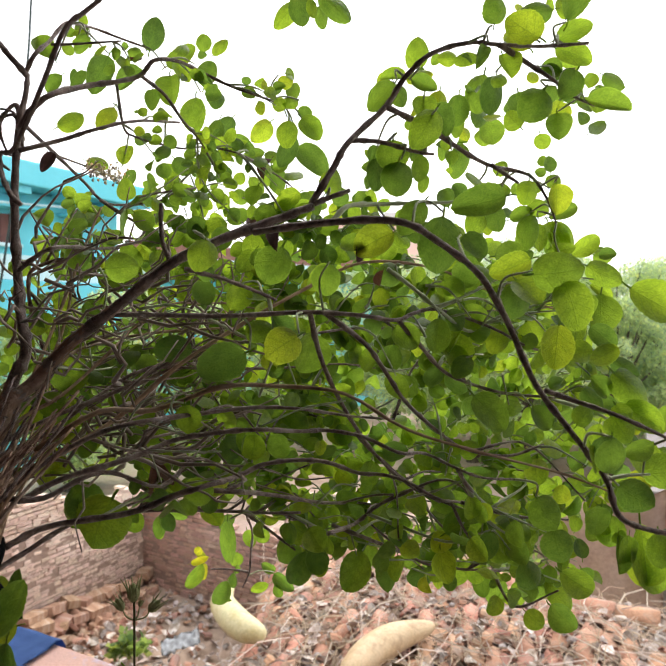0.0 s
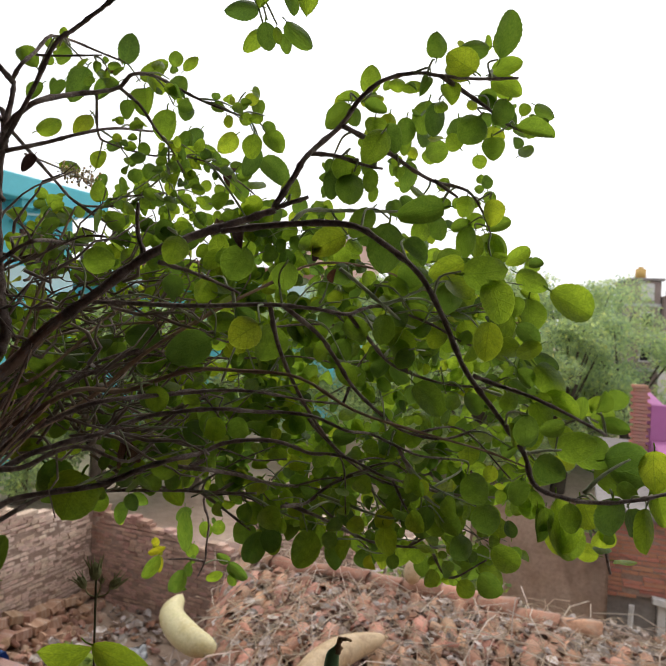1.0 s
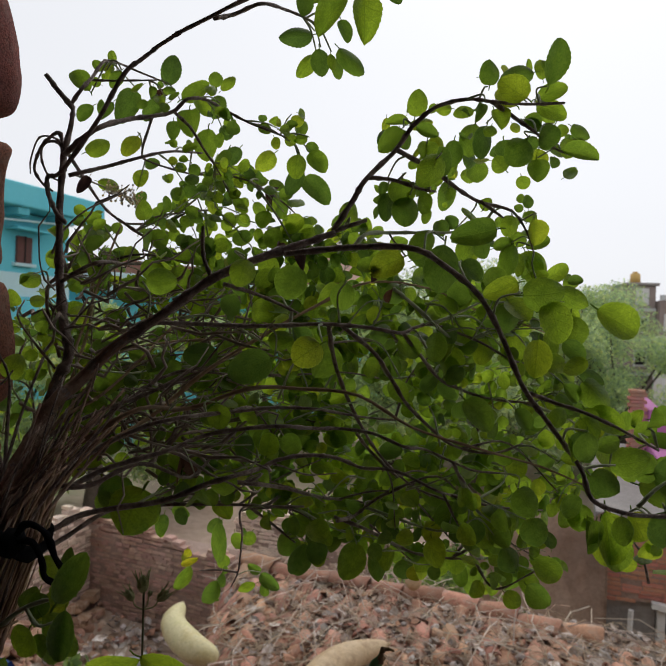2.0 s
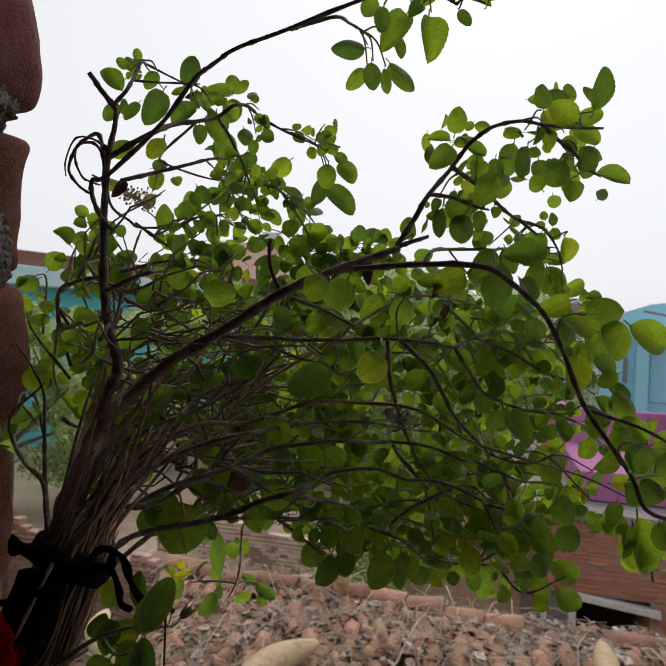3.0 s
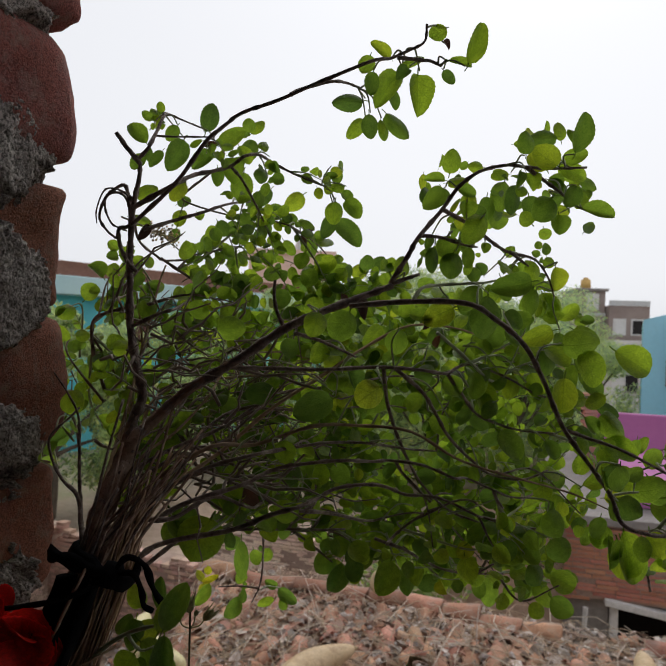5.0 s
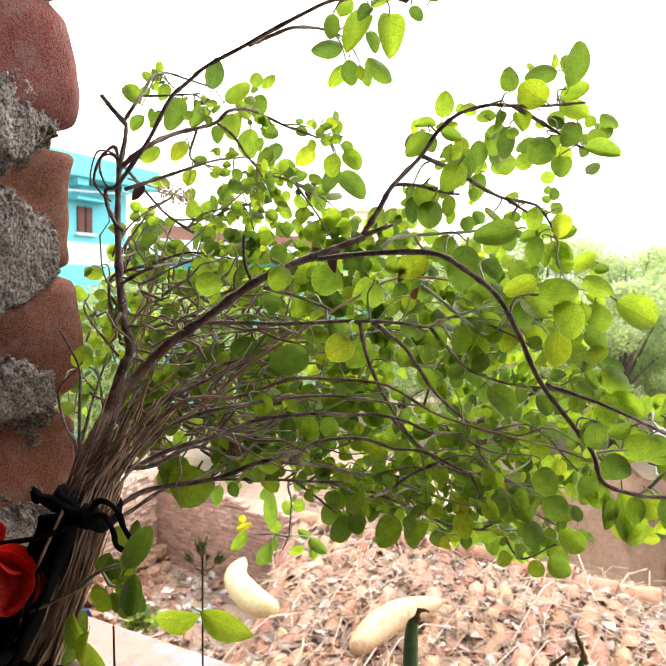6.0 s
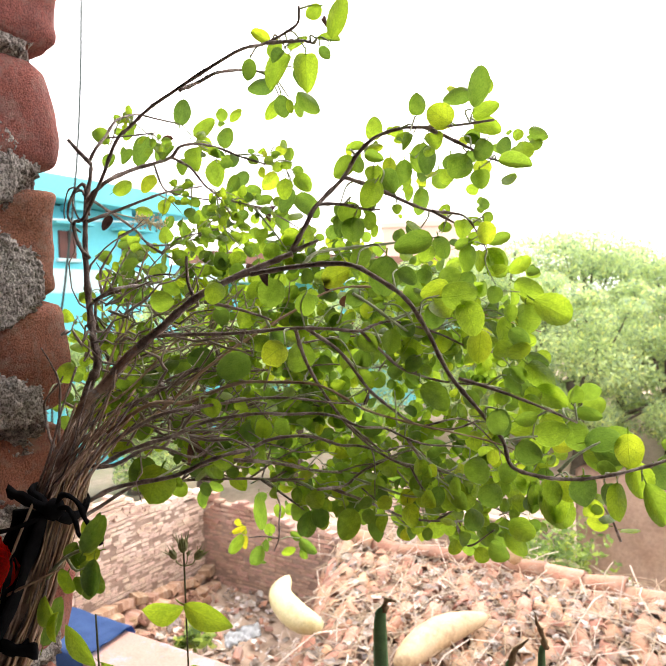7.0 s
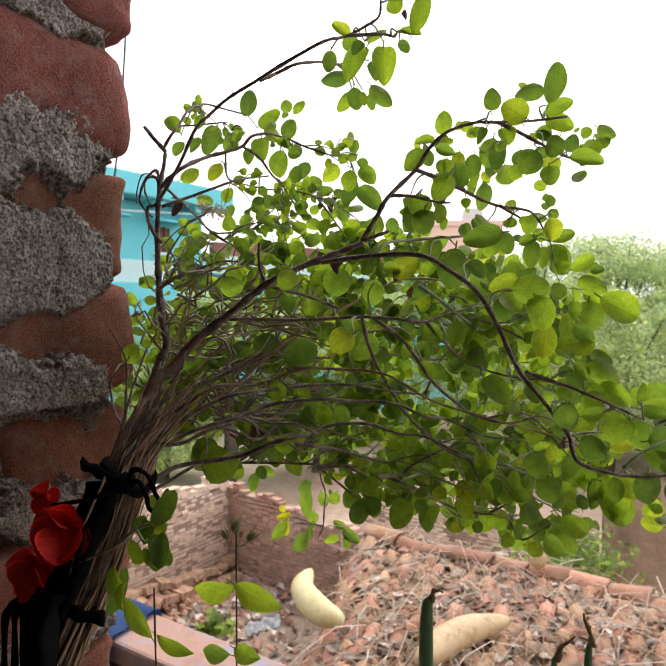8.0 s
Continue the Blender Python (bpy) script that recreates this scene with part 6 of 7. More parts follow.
THICK = {"wisp_a": (0.0013, 0.0004), "wisp_b": (0.0012, 0.0005), "main": (0.0038, 0.0016), "arm": (0.0014, 0.0008), "leader": (0.0031, 0.0010), "leader_b": (0.0013, 0.0006), "upper": (0.0014, 0.0007), "arch": (0.0015, 0.0005), "arch_b": (0.0010, 0.0005), "mid": (0.0012, 0.0006), "low_a": (0.0013, 0.0005), "low_b": (0.0013, 0.0005), "low_c": (0.0015, 0.0006), "low_d": (0.0013, 0.0007), "low_e": (0.0012, 0.0005), "leader_stub": (0.0015, 0.0012), "snag_b": (0.0012, 0.0009), "snag_c": (0.0011, 0.0008), "right_twig": (0.0013, 0.0005), "upper_side": (0.0013, 0.0005), "mid_b": (0.0012, 0.0006), "mid_c": (0.0012, 0.0005), "loop": (0.0011, 0.0013), "crown_b": (0.0007, 0.0004), "crown_f": (0.0008, 0.0005)}
for i, (key, pts) in enumerate(STEMS.items()):
    r0, r1 = THICK.get(key, (0.0011, 0.0006))
    stem(pts, r0, r1, DRY if key.startswith("tall") else (GREEN_TWIG if key in ("side_b", "back_a") else BARK), seed=i)


def join_leaves(name, leaves, label):
    """Many leaves as one mesh that keeps the vein coordinates."""
    vs, fs, uvs, n = [], [], [], 0
    for me, m in leaves:
        co = np.empty(len(me.vertices) * 3)
        me.vertices.foreach_get("co", co)
        vs.append(co.reshape(-1, 3) @ np.array(m.to_3x3()).T + np.array(m.translation))
        t = np.empty(len(me.loops) * 2)
        me.uv_layers[0].data.foreach_get("uv", t)
        uvs.append(t)
        fs.extend([tuple(n + v for v in f.vertices) for f in me.polygons])
        n += len(me.vertices)
    me = bpy.data.meshes.new(name)
    me.from_pydata(np.concatenate(vs).tolist(), [], fs)
    me.uv_layers.new(name="UVMap").data.foreach_set("uv", np.concatenate(uvs))
    me.materials.append(LEAF)
    me.polygons.foreach_set("use_smooth", [True] * len(me.polygons))
    ob = new(name, me)
    ob.parent = BUNDLE
    return tagged(ob, label, kind="stuff")


FILL = []


def placed_leaves(rows, seed, fill, lean=25):
    """Single leaves, each with a chance of one or two smaller ones tucked in behind it."""
    rng = random.Random(seed)
    for x, y, z, length, width, angle in rows:
        shape = rng.choice(LEAF_SHAPES if y < 0.53 or x > -0.14 or length > 0.016 else YELLOW_SHAPES)
        piece("leaf", shape, BUNDLE, BASE @ leaf_pose(Vector((x, y, z)), length * 1.08, width * 1.1, angle, rng, lean))
        for k in range(int(fill * 0.55) + (rng.random() < fill * 0.55 % 1)):
            p = Vector((x + rng.uniform(-0.6, 0.2) * length, y + rng.uniform(0.004, 0.02), z + rng.uniform(-0.5, 0.5) * length))
            s = rng.uniform(0.5, 0.9)
            FILL.append((rng.choice(LEAF_SHAPES), BASE @ leaf_pose(p, length * s, width * s, angle + rng.gauss(0, 60), rng, 50)))


for i, (rows, fill, lean) in enumerate(LEAF_GROUPS):
    placed_leaves(rows, 50 + i, fill, lean)


def leaf_stalks(groups):
    """Thin green stalks that join each single leaf to the nearest stem."""
    rng = random.Random(31)
    spots = [q for pts in STEMS.values() for q in curve_points(pts, 6)]
    bm = bmesh.new()
    for rows, _, _ in groups:
        for x, y, z, length, width, angle in rows:
            a = radians(angle)
            foot = Vector((x, y, z)) - Vector((math.cos(a), 0, math.sin(a))) * length * 0.6
            best = sorted(spots, key=lambda q: (q - foot).length)[rng.randrange(3)]
            if (best - foot).length > 0.024 or (x < -0.1 and z < 3.9):
                continue
            mid = best.lerp(foot, 0.5) + Vector((rng.gauss(0, 0.002), rng.gauss(0, 0.002), 0.003))
            tube(bm, curve_points([BASE @ best, BASE @ mid, BASE @ foot], 4), 0.00062, 0.0004, 5)
    tagged(part("leaf_stalk_growth", bm, GREEN_TWIG, BUNDLE, "fine downy green leaf stalks", True), kind="stuff")


leaf_stalks(LEAF_GROUPS)

# the crowded inner growth: twigs that fan out from the tie, with opposite pairs of leaves towards their ends
ZONES = [((-0.03, 0.365, 3.965), (0.12, 0.05, 0.08), 25), ((0.075, 0.345, 3.925), (0.1, 0.05, 0.085), 22), ((-0.1, 0.41, 4.045), (0.075, 0.06, 0.05), 26), ((0.06, 0.335, 4.0), (0.06, 0.035, 0.04), 18), ((-0.12, 0.36, 3.94), (0.07, 0.05, 0.06), 40), ((-0.09, 0.33, 3.955), (0.065, 0.03, 0.05), 14), ((-0.085, 0.35, 3.92), (0.06, 0.04, 0.02), 30), ((0.03, 0.38, 3.875), (0.11, 0.04, 0.03), 30), ((0.1, 0.31, 3.905), (0.05, 0.03, 0.03), 9), ((-0.235, 0.44, 3.98), (0.05, 0.05, 0.07), 70), ((0.06, 0.335, 3.883), (0.07, 0.03, 0.018), 14), ((0.07, 0.4, 3.85), (0.07, 0.03, 0.02), 15), ((-0.215, 0.46, 4.055), (0.022, 0.03, 0.035), 26)]


def inner_growth():
    rng = random.Random(8)
    twigs, green = bmesh.new(), bmesh.new()
    leaves = FILL
    roots = [q for key, pts in STEMS.items() if not key.startswith(("leader", "top", "snag", "stub", "wisp", "spray")) for q in curve_points(pts, 5)]
    wob = lambda s: Vector((rng.gauss(0, s), rng.gauss(0, s), rng.gauss(0, s)))
    for centre, radii, count in ZONES:
        for k in range(round(count * 0.34)):
            while True:
                q = Vector((rng.uniform(-1, 1), rng.uniform(-1, 1), rng.uniform(-1, 1)))
                if 0.2 < q.length < 1:
                    break
            end = Vector([c + r * v for c, r, v in zip(centre, radii, q)])
            end.z = max(end.z, 3.842 if centre[2] < 3.86 else 3.9 if end.x < -0.05 else 3.866)
            near = sorted((r for r in roots if r.x < end.x - 0.004), key=lambda r: abs((r - end).length - 0.055))
            start = near[rng.randrange(min(8, len(near)))] if near else TIE + Vector((0, 0.03, 0.03))
            if (start - end).length > 0.085:
                start = end + Vector((rng.uniform(0.0, 0.03), rng.uniform(-0.02, 0.02), rng.uniform(-0.05, -0.025)))
            way = end - start
            mid = start + way * 0.5 + wob(0.007) + Vector((0, 0, 0.12 * way.length * rng.uniform(-0.4, 1)))
            run = curve_points([BASE @ start, BASE @ mid, BASE @ end], 6)
            tube(twigs if rng.random() < 0.55 else green, run, rng.uniform(0.0006, 0.0011), 0.0004, 5, 0.3, 5, 0.05, k)
            n = len(run)
            gap = 0.012 / max(0.012, way.length) * n
            s = n * rng.uniform(0.15, 0.35)
            while s < n:
                i = int(s)
                p = run[i]
                d = (run[min(i + 1, n - 1)] - run[max(i - 1, 0)]).normalized()
                size = rng.uniform(0.008, 0.0165) * (0.75 if i > n - 3 else 1)
                spin = rng.uniform(0, math.pi)
                for sgn in (0, math.pi):
                    if rng.random() < 0.15:
                        continue
                    out = Matrix.Rotation(spin + sgn, 3, d) @ d.orthogonal().normalized()
                    tip = (out + d * 0.5 + Vector((0, 0, -0.25))).normalized()
                    up = (Vector((rng.gauss(0, 0.45), rng.gauss(-1.0, 0.35), 0.3 + rng.gauss(0, 0.35)))).normalized()
                    side = up.cross(tip).normalized()
                    m = Matrix((tip, side, tip.cross(side))).transposed().to_4x4()
                    m = Matrix.Translation(p + tip * size * 0.8) @ m @ Matrix.Diagonal((size, size * rng.uniform(0.7, 0.98), size, 1))
                    leaves.append((rng.choice(LEAF_SHAPES), m))
                s += gap * rng.uniform(0.8, 1.3)
    tagged(part("twig_tangle", twigs, BARK, BUNDLE, "thin brown inner twigs", True), kind="stuff")
    tagged(part("green_growth", green, GREEN_TWIG, BUNDLE, "thin green downy twigs", True), kind="stuff")
    join_leaves("inner_foliage", leaves, "crowded small green leaves inside the bundle")


inner_growth()
# outline of the far side of the spray, in x and z
FAR_SIDE = [(-0.12, 3.89), (-0.165, 4.0), (-0.19, 4.05), (-0.10, 4.062), (-0.03, 4.066), (0.04, 4.045), (0.09, 4.015), (0.13, 3.95), (0.118, 3.85), (0.03, 3.845), (-0.05, 3.85)]


def far_foliage():
    """The far side of the spray: loose layers of leaves on thin green side twigs, lit from behind."""
    rng = random.Random(61)
    twigs, leaves = bmesh.new(), []

    def inside(x, z):
        odd = False
        for (x0, z0), (x1, z1) in zip(FAR_SIDE, FAR_SIDE[1:] + FAR_SIDE[:1]):
            if (z0 > z) != (z1 > z) and x < x0 + (x1 - x0) * (z - z0) / (z1 - z0):
                odd = not odd
        return odd

    for k in range(400):
        x, z = rng.uniform(-0.19, 0.13), rng.uniform(3.84, 4.07)
        if not inside(x, z):
            continue
        y = rng.uniform(0.385, 0.45) + 0.25 * max(0, -0.05 - x)
        way = Vector((rng.gauss(0.8, 0.3), rng.gauss(0, 0.3), rng.gauss(-0.15, 0.35))).normalized() * rng.uniform(0.014, 0.03)
        p = Vector((x, y, z))
        run = curve_points([BASE @ (p - way * 0.5), BASE @ (p + Vector((0, 0, 0.003))), BASE @ (p + way * 0.5)], 3)
        tube(twigs, run, 0.0005, 0.0003, 4)
        for f in (0.2, 0.62, 1.0):
            q = p + way * (f - 0.5)
            for sgn in (-1, 1):
                if rng.random() < 0.12:
                    continue
                size = rng.uniform(0.008, 0.0145)
                ang = math.degrees(math.atan2(way.z, way.x)) + sgn * rng.uniform(35, 85)
                off = Vector((math.cos(radians(ang)), rng.uniform(-0.25, 0.25), math.sin(radians(ang)))) * size * 0.75
                leaves.append((rng.choice(LEAF_SHAPES), BASE @ leaf_pose(q + off, size, size * rng.uniform(0.74, 0.95), ang, rng, 48)))
    tagged(part("far_twig_growth", twigs, GREEN_TWIG, BUNDLE, "fine green twigs on the far side", True), kind="stuff")
    join_leaves("far_foliage", leaves, "bright backlit leaves on the far side of the bundle")


far_foliage()


def crown_sprays():
    """Fine green side twigs in the high left crown, with opposite pairs of very small leaves."""
    rng = random.Random(53)
    bm = bmesh.new()
    small = []
    runs = [(key, curve_points(STEMS[key], 6)) for key in ("arch", "arch", "arch_b", "arch_b", "cross_a", "cross_c", "cross_c", "cross_d", "crown_b", "crown_f", "crown_f", "leader_tip")]
    for k in range(30):
        key, run = runs[k % len(runs)]
        i = int(len(run) * rng.uniform(0.45, 0.98))
        p = run[min(i, len(run) - 2)]
        on = (run[min(i + 1, len(run) - 1)] - run[i - 1]).normalized()
        way = (on * rng.uniform(0.5, 1.2) + Vector((rng.gauss(0, 0.3), rng.gauss(0.15, 0.4), rng.gauss(-0.15, 0.5)))).normalized() * rng.uniform(0.012, 0.032)
        pts = curve_points([BASE @ p, BASE @ (p + way * 0.5 + Vector((0, 0, 0.002))), BASE @ (p + way)], 5)
        tube(bm, pts, 0.0006, 0.0003, 5, 0.3, 4, 0.1, k)
        for s in (0.35, 0.68, 1.0):
            q = pts[int(s * (len(pts) - 1))]
            for sgn in (-1, 1):
                if rng.random() < 0.25:
                    continue
                size = rng.uniform(0.0045, 0.0095)
                ang = math.degrees(math.atan2(way.z, way.x)) + sgn * rng.uniform(30, 80)
                off = Vector((math.cos(radians(ang)), rng.uniform(-0.3, 0.3), math.sin(radians(ang)) - 0.2)) * size * 0.75
                small.append((rng.choice(LEAF_SHAPES), leaf_pose(q + off, size, size * rng.uniform(0.7, 0.95), ang, rng, 45)))
    tagged(part("crown_twig_growth", bm, GREEN_TWIG, BUNDLE, "fine green twigs of the high crown", True), kind="stuff")
    join_leaves("crown_foliage", small, "very small pale green leaves of the high crown")


crown_sprays()


def kinked(pts, rng, amount):
    """The same run with small crooked bends at added nodes."""
    run = curve_points(pts, 3)
    return [run[0]] + [q + Vector((rng.gauss(0, amount), rng.gauss(0, amount), rng.gauss(0, amount))) for q in run[1:-1]] + [run[-1]]


def fanning_stalks():
    """Long thin stalks that leave the tie and arch outwards through the leaves."""
    rng = random.Random(23)
    pale, brown = bmesh.new(), bmesh.new()
    for k in range(6):
        u = rng.random()
        end = Vector((rng.uniform(-0.06, 0.13), rng.uniform(0.29, 0.42), 0))
        end.z = 3.885 + 0.15 * u - 0.25 * max(0, end.x - 0.05)
        start = TIE + Vector((rng.uniform(-0.012, 0.02), rng.uniform(0.0, 0.03), rng.uniform(0.01, 0.05)))
        lift = rng.uniform(0.0, 0.05)
        pts = [start, start.lerp(end, 0.3) + Vector((0, 0, lift * 0.9)), start.lerp(end, 0.65) + Vector((rng.gauss(0, 0.012), rng.gauss(0, 0.012), lift * 0.8 + rng.gauss(0, 0.014))), end]
        tube(pale if rng.random() < 0.4 else brown, curve_points([BASE @ q for q in kinked(pts, rng, 0.0028)], 4), rng.uniform(0.0008, 0.0013), 0.0004, 6, 0.3, 5, 0.06, k)
    tagged(part("pale_stalk_growth", pale, DRY, BUNDLE, "thin pale arching stalks", True), kind="stuff")
    tagged(part("brown_stalk_growth", brown, BARK, BUNDLE, "thin brown arching stalks", True), kind="stuff")


fanning_stalks()


def fine_side_twigs():
    """Very thin downy side twigs between the leaves, in opposite pairs."""
    rng = random.Random(29)
    bm = bmesh.new()
    spots = [q for key, pts in STEMS.items() if key.startswith(("mid", "low", "back")) for q in curve_points(pts, 5)]
    for k in range(45):
        p = rng.choice(spots) + Vector((rng.gauss(0, 0.006), rng.uniform(-0.008, 0.02), rng.gauss(0, 0.006)))
        way = Vector((rng.gauss(0.7, 0.5), rng.gauss(0, 0.35), rng.gauss(0.05, 0.45))).normalized() * rng.uniform(0.012, 0.04)
        bow = Vector((0, 0, rng.uniform(-0.2, 0.3) * way.length))
        tube(bm, curve_points([BASE @ p, BASE @ (p + way * 0.5 + bow), BASE @ (p + way)], 4), rng.uniform(0.0004, 0.0007), 0.0003, 5, 0.4, 3, 0.1, k)
    tagged(part("fine_growth", bm, GREEN_TWIG, BUNDLE, "very thin pale downy side twigs", True), kind="stuff")


fine_side_twigs()


def dry_thicket():
    """Bare dry side twigs that cross at every angle above the tie."""
    rng = random.Random(17)
    bm = bmesh.new()
    for k in range(175):
        p = TIE + Vector((rng.uniform(-0.025, 0.08), rng.uniform(0.03, 0.14), 0.0))
        p.z += rng.uniform(0.005, 0.11) * (1.1 - (p.x - TIE.x) * 3.5)
        way = Vector((rng.gauss(0.7, 0.5), rng.gauss(0.1, 0.5), rng.gauss(0.35, 0.45))).normalized() * rng.uniform(0.02, 0.065)
        if p.x < TIE.x + 0.025:
            way.x = abs(way.x)
        bend = Vector((rng.gauss(0, 0.008), rng.gauss(0, 0.008), rng.gauss(0, 0.008)))
        run = [BASE @ q for q in kinked([p, p + way * 0.5 + bend, p + way], rng, 0.0022)]
        tube(bm, run, rng.uniform(0.0005, 0.0011), 0.0003, 5, 0.3, 3, 0.1, k)
    tagged(part("dry_growth", bm, GREY_TWIG, BUNDLE, "bare dry grey side twigs", True), kind="stuff")


dry_thicket()


SHEAF = [Vector((-0.259, 0.231, 3.67)), Vector((-0.201, 0.237, 3.812)), Vector((-0.184, 0.24, 3.85)), TIE]


def sheaf_axis(z):
    """The middle line of the bound stalks at height z, below and above the tie."""
    if z > TIE.z:
        return TIE + Vector((0.2, 0.45, 1)) * (z - TIE.z)
    lo, hi = next((p, q) for p, q in zip(SHEAF, SHEAF[1:]) if z <= q.z)
    return lo.lerp(hi, (z - lo.z) / (hi.z - lo.z))


def stalk_sheaf():
    """The bare lower stalks, gathered at the tie and spreading a little below and above it."""
    rng = random.Random(3)
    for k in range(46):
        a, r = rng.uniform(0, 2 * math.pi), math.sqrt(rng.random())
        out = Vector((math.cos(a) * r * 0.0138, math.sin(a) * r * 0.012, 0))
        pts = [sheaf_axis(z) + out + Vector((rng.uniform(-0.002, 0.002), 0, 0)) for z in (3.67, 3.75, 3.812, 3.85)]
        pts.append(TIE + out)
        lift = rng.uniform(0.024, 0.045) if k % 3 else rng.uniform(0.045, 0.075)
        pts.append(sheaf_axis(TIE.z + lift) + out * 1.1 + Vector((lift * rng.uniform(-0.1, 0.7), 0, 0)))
        # pale bark right and dark bark left put the side light into the colour
        paint_lit = out.x > 0.002
        stem(kinked(pts, rng, 0.0007), rng.uniform(0.001, 0.002), rng.uniform(0.0003, 0.0007), rng.choice((DRY, DRY, RED_BARK) if paint_lit and k % 3 else (RED_BARK, RED_BARK, BARK)), 3, k, 0.12)


stalk_sheaf()


def loose_fibres():
    """Thin splintered fibres and bark strips round the sheaf, some of them standing off."""
    rng = random.Random(37)
    pale, dark = bmesh.new(), bmesh.new()
    for k in range(64):
        a = rng.uniform(0, 2 * math.pi)
        ox, oy = math.cos(a), math.sin(a)
        z0, z1 = rng.uniform(3.672, 3.87), rng.uniform(3.89, 3.932)
        pts = []
        for i in range(5):
            z = z0 + (z1 - z0) * i / 4
            c = sheaf_axis(z)
            wide = 0.0125 + (0.02 if z < TIE.z else -0.1) * min(0.06, abs(z - TIE.z)) * rng.uniform(-0.9, 0.9)
            pts.append(Vector((c.x + ox * wide + rng.gauss(0, 0.0012), c.y + oy * wide + rng.gauss(0, 0.0012), z)))
        # more pale fibres on the right, so the lit side comes from their colour
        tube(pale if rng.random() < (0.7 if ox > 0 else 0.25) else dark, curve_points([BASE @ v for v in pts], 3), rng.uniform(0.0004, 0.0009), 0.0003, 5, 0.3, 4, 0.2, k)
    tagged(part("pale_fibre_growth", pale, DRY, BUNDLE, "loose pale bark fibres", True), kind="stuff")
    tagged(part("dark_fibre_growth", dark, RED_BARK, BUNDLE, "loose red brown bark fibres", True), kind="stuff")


loose_fibres()
# pale downy shoots on the outer end of the spray
stem([(0.1138, 0.2620, 3.9171), (0.1205, 0.2640, 3.9232), (0.1283, 0.2670, 3.9278), (0.1370, 0.2700, 3.9317)], 0.0011, 0.0005, GREEN_TWIG, 4, 93, 0.1)
stem([(0.0860, 0.2620, 3.9336), (0.0941, 0.2620, 3.9356), (0.1035, 0.2640, 3.9359)], 0.0009, 0.0005, GREEN_TWIG, 4, 94, 0.1)
# two thin loose straws that cross the sheaf in front
stem([(-0.172, 0.226, 3.905), (-0.184, 0.222, 3.876), (-0.195, 0.221, 3.84)], 0.0008, 0.0005, DRY, 4, 91, 0.1)
stem([(-0.190, 0.224, 3.853), (-0.176, 0.222, 3.860), (-0.159, 0.232, 3.867)], 0.0009, 0.0005, DRY, 4, 92, 0.1)
# the thick woody lower stems, which run up into the main branch, the leader and a lower limb
MAIN, LEAD, LOW = STEMS["main"], STEMS["leader"], STEMS["low_a"]
for k, (dx, dy, r, up) in enumerate(((0.0, -0.004, 0.0066, MAIN[1:8]), (-0.008, 0.002, 0.0052, [*[Vector(p) + Vector((-0.003, 0.002, 0)) for p in MAIN[1:5]], *LEAD[1:4]]), (0.007, 0.004, 0.0032, LOW[:2]))):
    stem([*[p + Vector((dx, dy, 0)) for p in SHEAF], *up], r, r * 0.34, RED_BARK, 5, 70 + k, 0.08)


def withered_bits():
    """Dead curled leaves, a dry seed spike and the curled dry shoots beside the leader."""
    rng = random.Random(41)
    for x, y, z, length, angle in ((-0.1076, 0.3045, 3.9197, 0.024, 258), (-0.176, 0.33, 4.072, 0.012, 240), (-0.046, 0.27, 4.028, 0.012, 275), (-0.058, 0.272, 4.032, 0.009, 260), (-0.075, 0.4, 4.083, 0.013, 250), (-0.142, 0.36, 4.135, 0.009, 200), (-0.012, 0.275, 4.023, 0.010, 265), (-0.008, 0.266, 4.168, 0.007, 300), (-0.003, 0.285, 4.012, 0.008, 255)):
        piece("leaf", rng.choice(OLD_SHAPES), BUNDLE, BASE @ leaf_pose(Vector((x, y, z)), length, length * 0.5, angle, rng, 30))
    # dry shoots that curl out from the leader and back to it
    curl = [Vector(p) for p in [(-0.1775, 0.3090, 4.0775), (-0.1814, 0.3120, 4.0898), (-0.1896, 0.3160, 4.0954), (-0.1977, 0.3200, 4.0920), (-0.2005, 0.3220, 4.0833), (-0.1968, 0.3200, 4.0744), (-0.1882, 0.3150, 4.0687), (-0.1804, 0.3090, 4.0654)]]
    mid = sum(curl, Vector()) / len(curl)
    for k, (grow, slip, r) in enumerate(((1.0, 0.0, 0.0012), (0.8, 0.004, 0.0009), (1.12, -0.004, 0.0007))):
        turn = Euler((0, radians(rng.uniform(-16, 16)), 0)).to_matrix()
        run = [mid + turn @ (p - mid) * grow + Vector((rng.gauss(0, 0.0011), slip, slip * 0.5 + rng.gauss(0, 0.0011))) for p in curl]
        stem(run if k < 2 else run[:6], r, r * 0.5, BARK, 5, k, 0.3)
    spike = bmesh.new()
    a, b = Vector((-0.189, 0.402, 4.085)), Vector((-0.174, 0.428, 4.081))
    for k in range(130):
        on = a.lerp(b, rng.random())
        p = BASE @ (on + Vector((rng.gauss(0, 0.0022), rng.gauss(0, 0.0026), rng.gauss(0, 0.003))))
        tube(spike, [BASE @ on, (BASE @ on + p) / 2 + Vector((0, 0, -0.0004)), p], 0.0002, 0.0002, 3)
        bmesh.ops.create_icosphere(spike, subdivisions=1, radius=rng.uniform(0.0006, 0.001), matrix=Matrix.Translation(p))
    tube(spike, [BASE @ (a + (a - b) * 0.9), BASE @ a, BASE @ b], 0.0007, 0.0004, 5)
    part("seed_spike", spike, SEED, BUNDLE, "dry pale seed spike", True)


withered_bits()


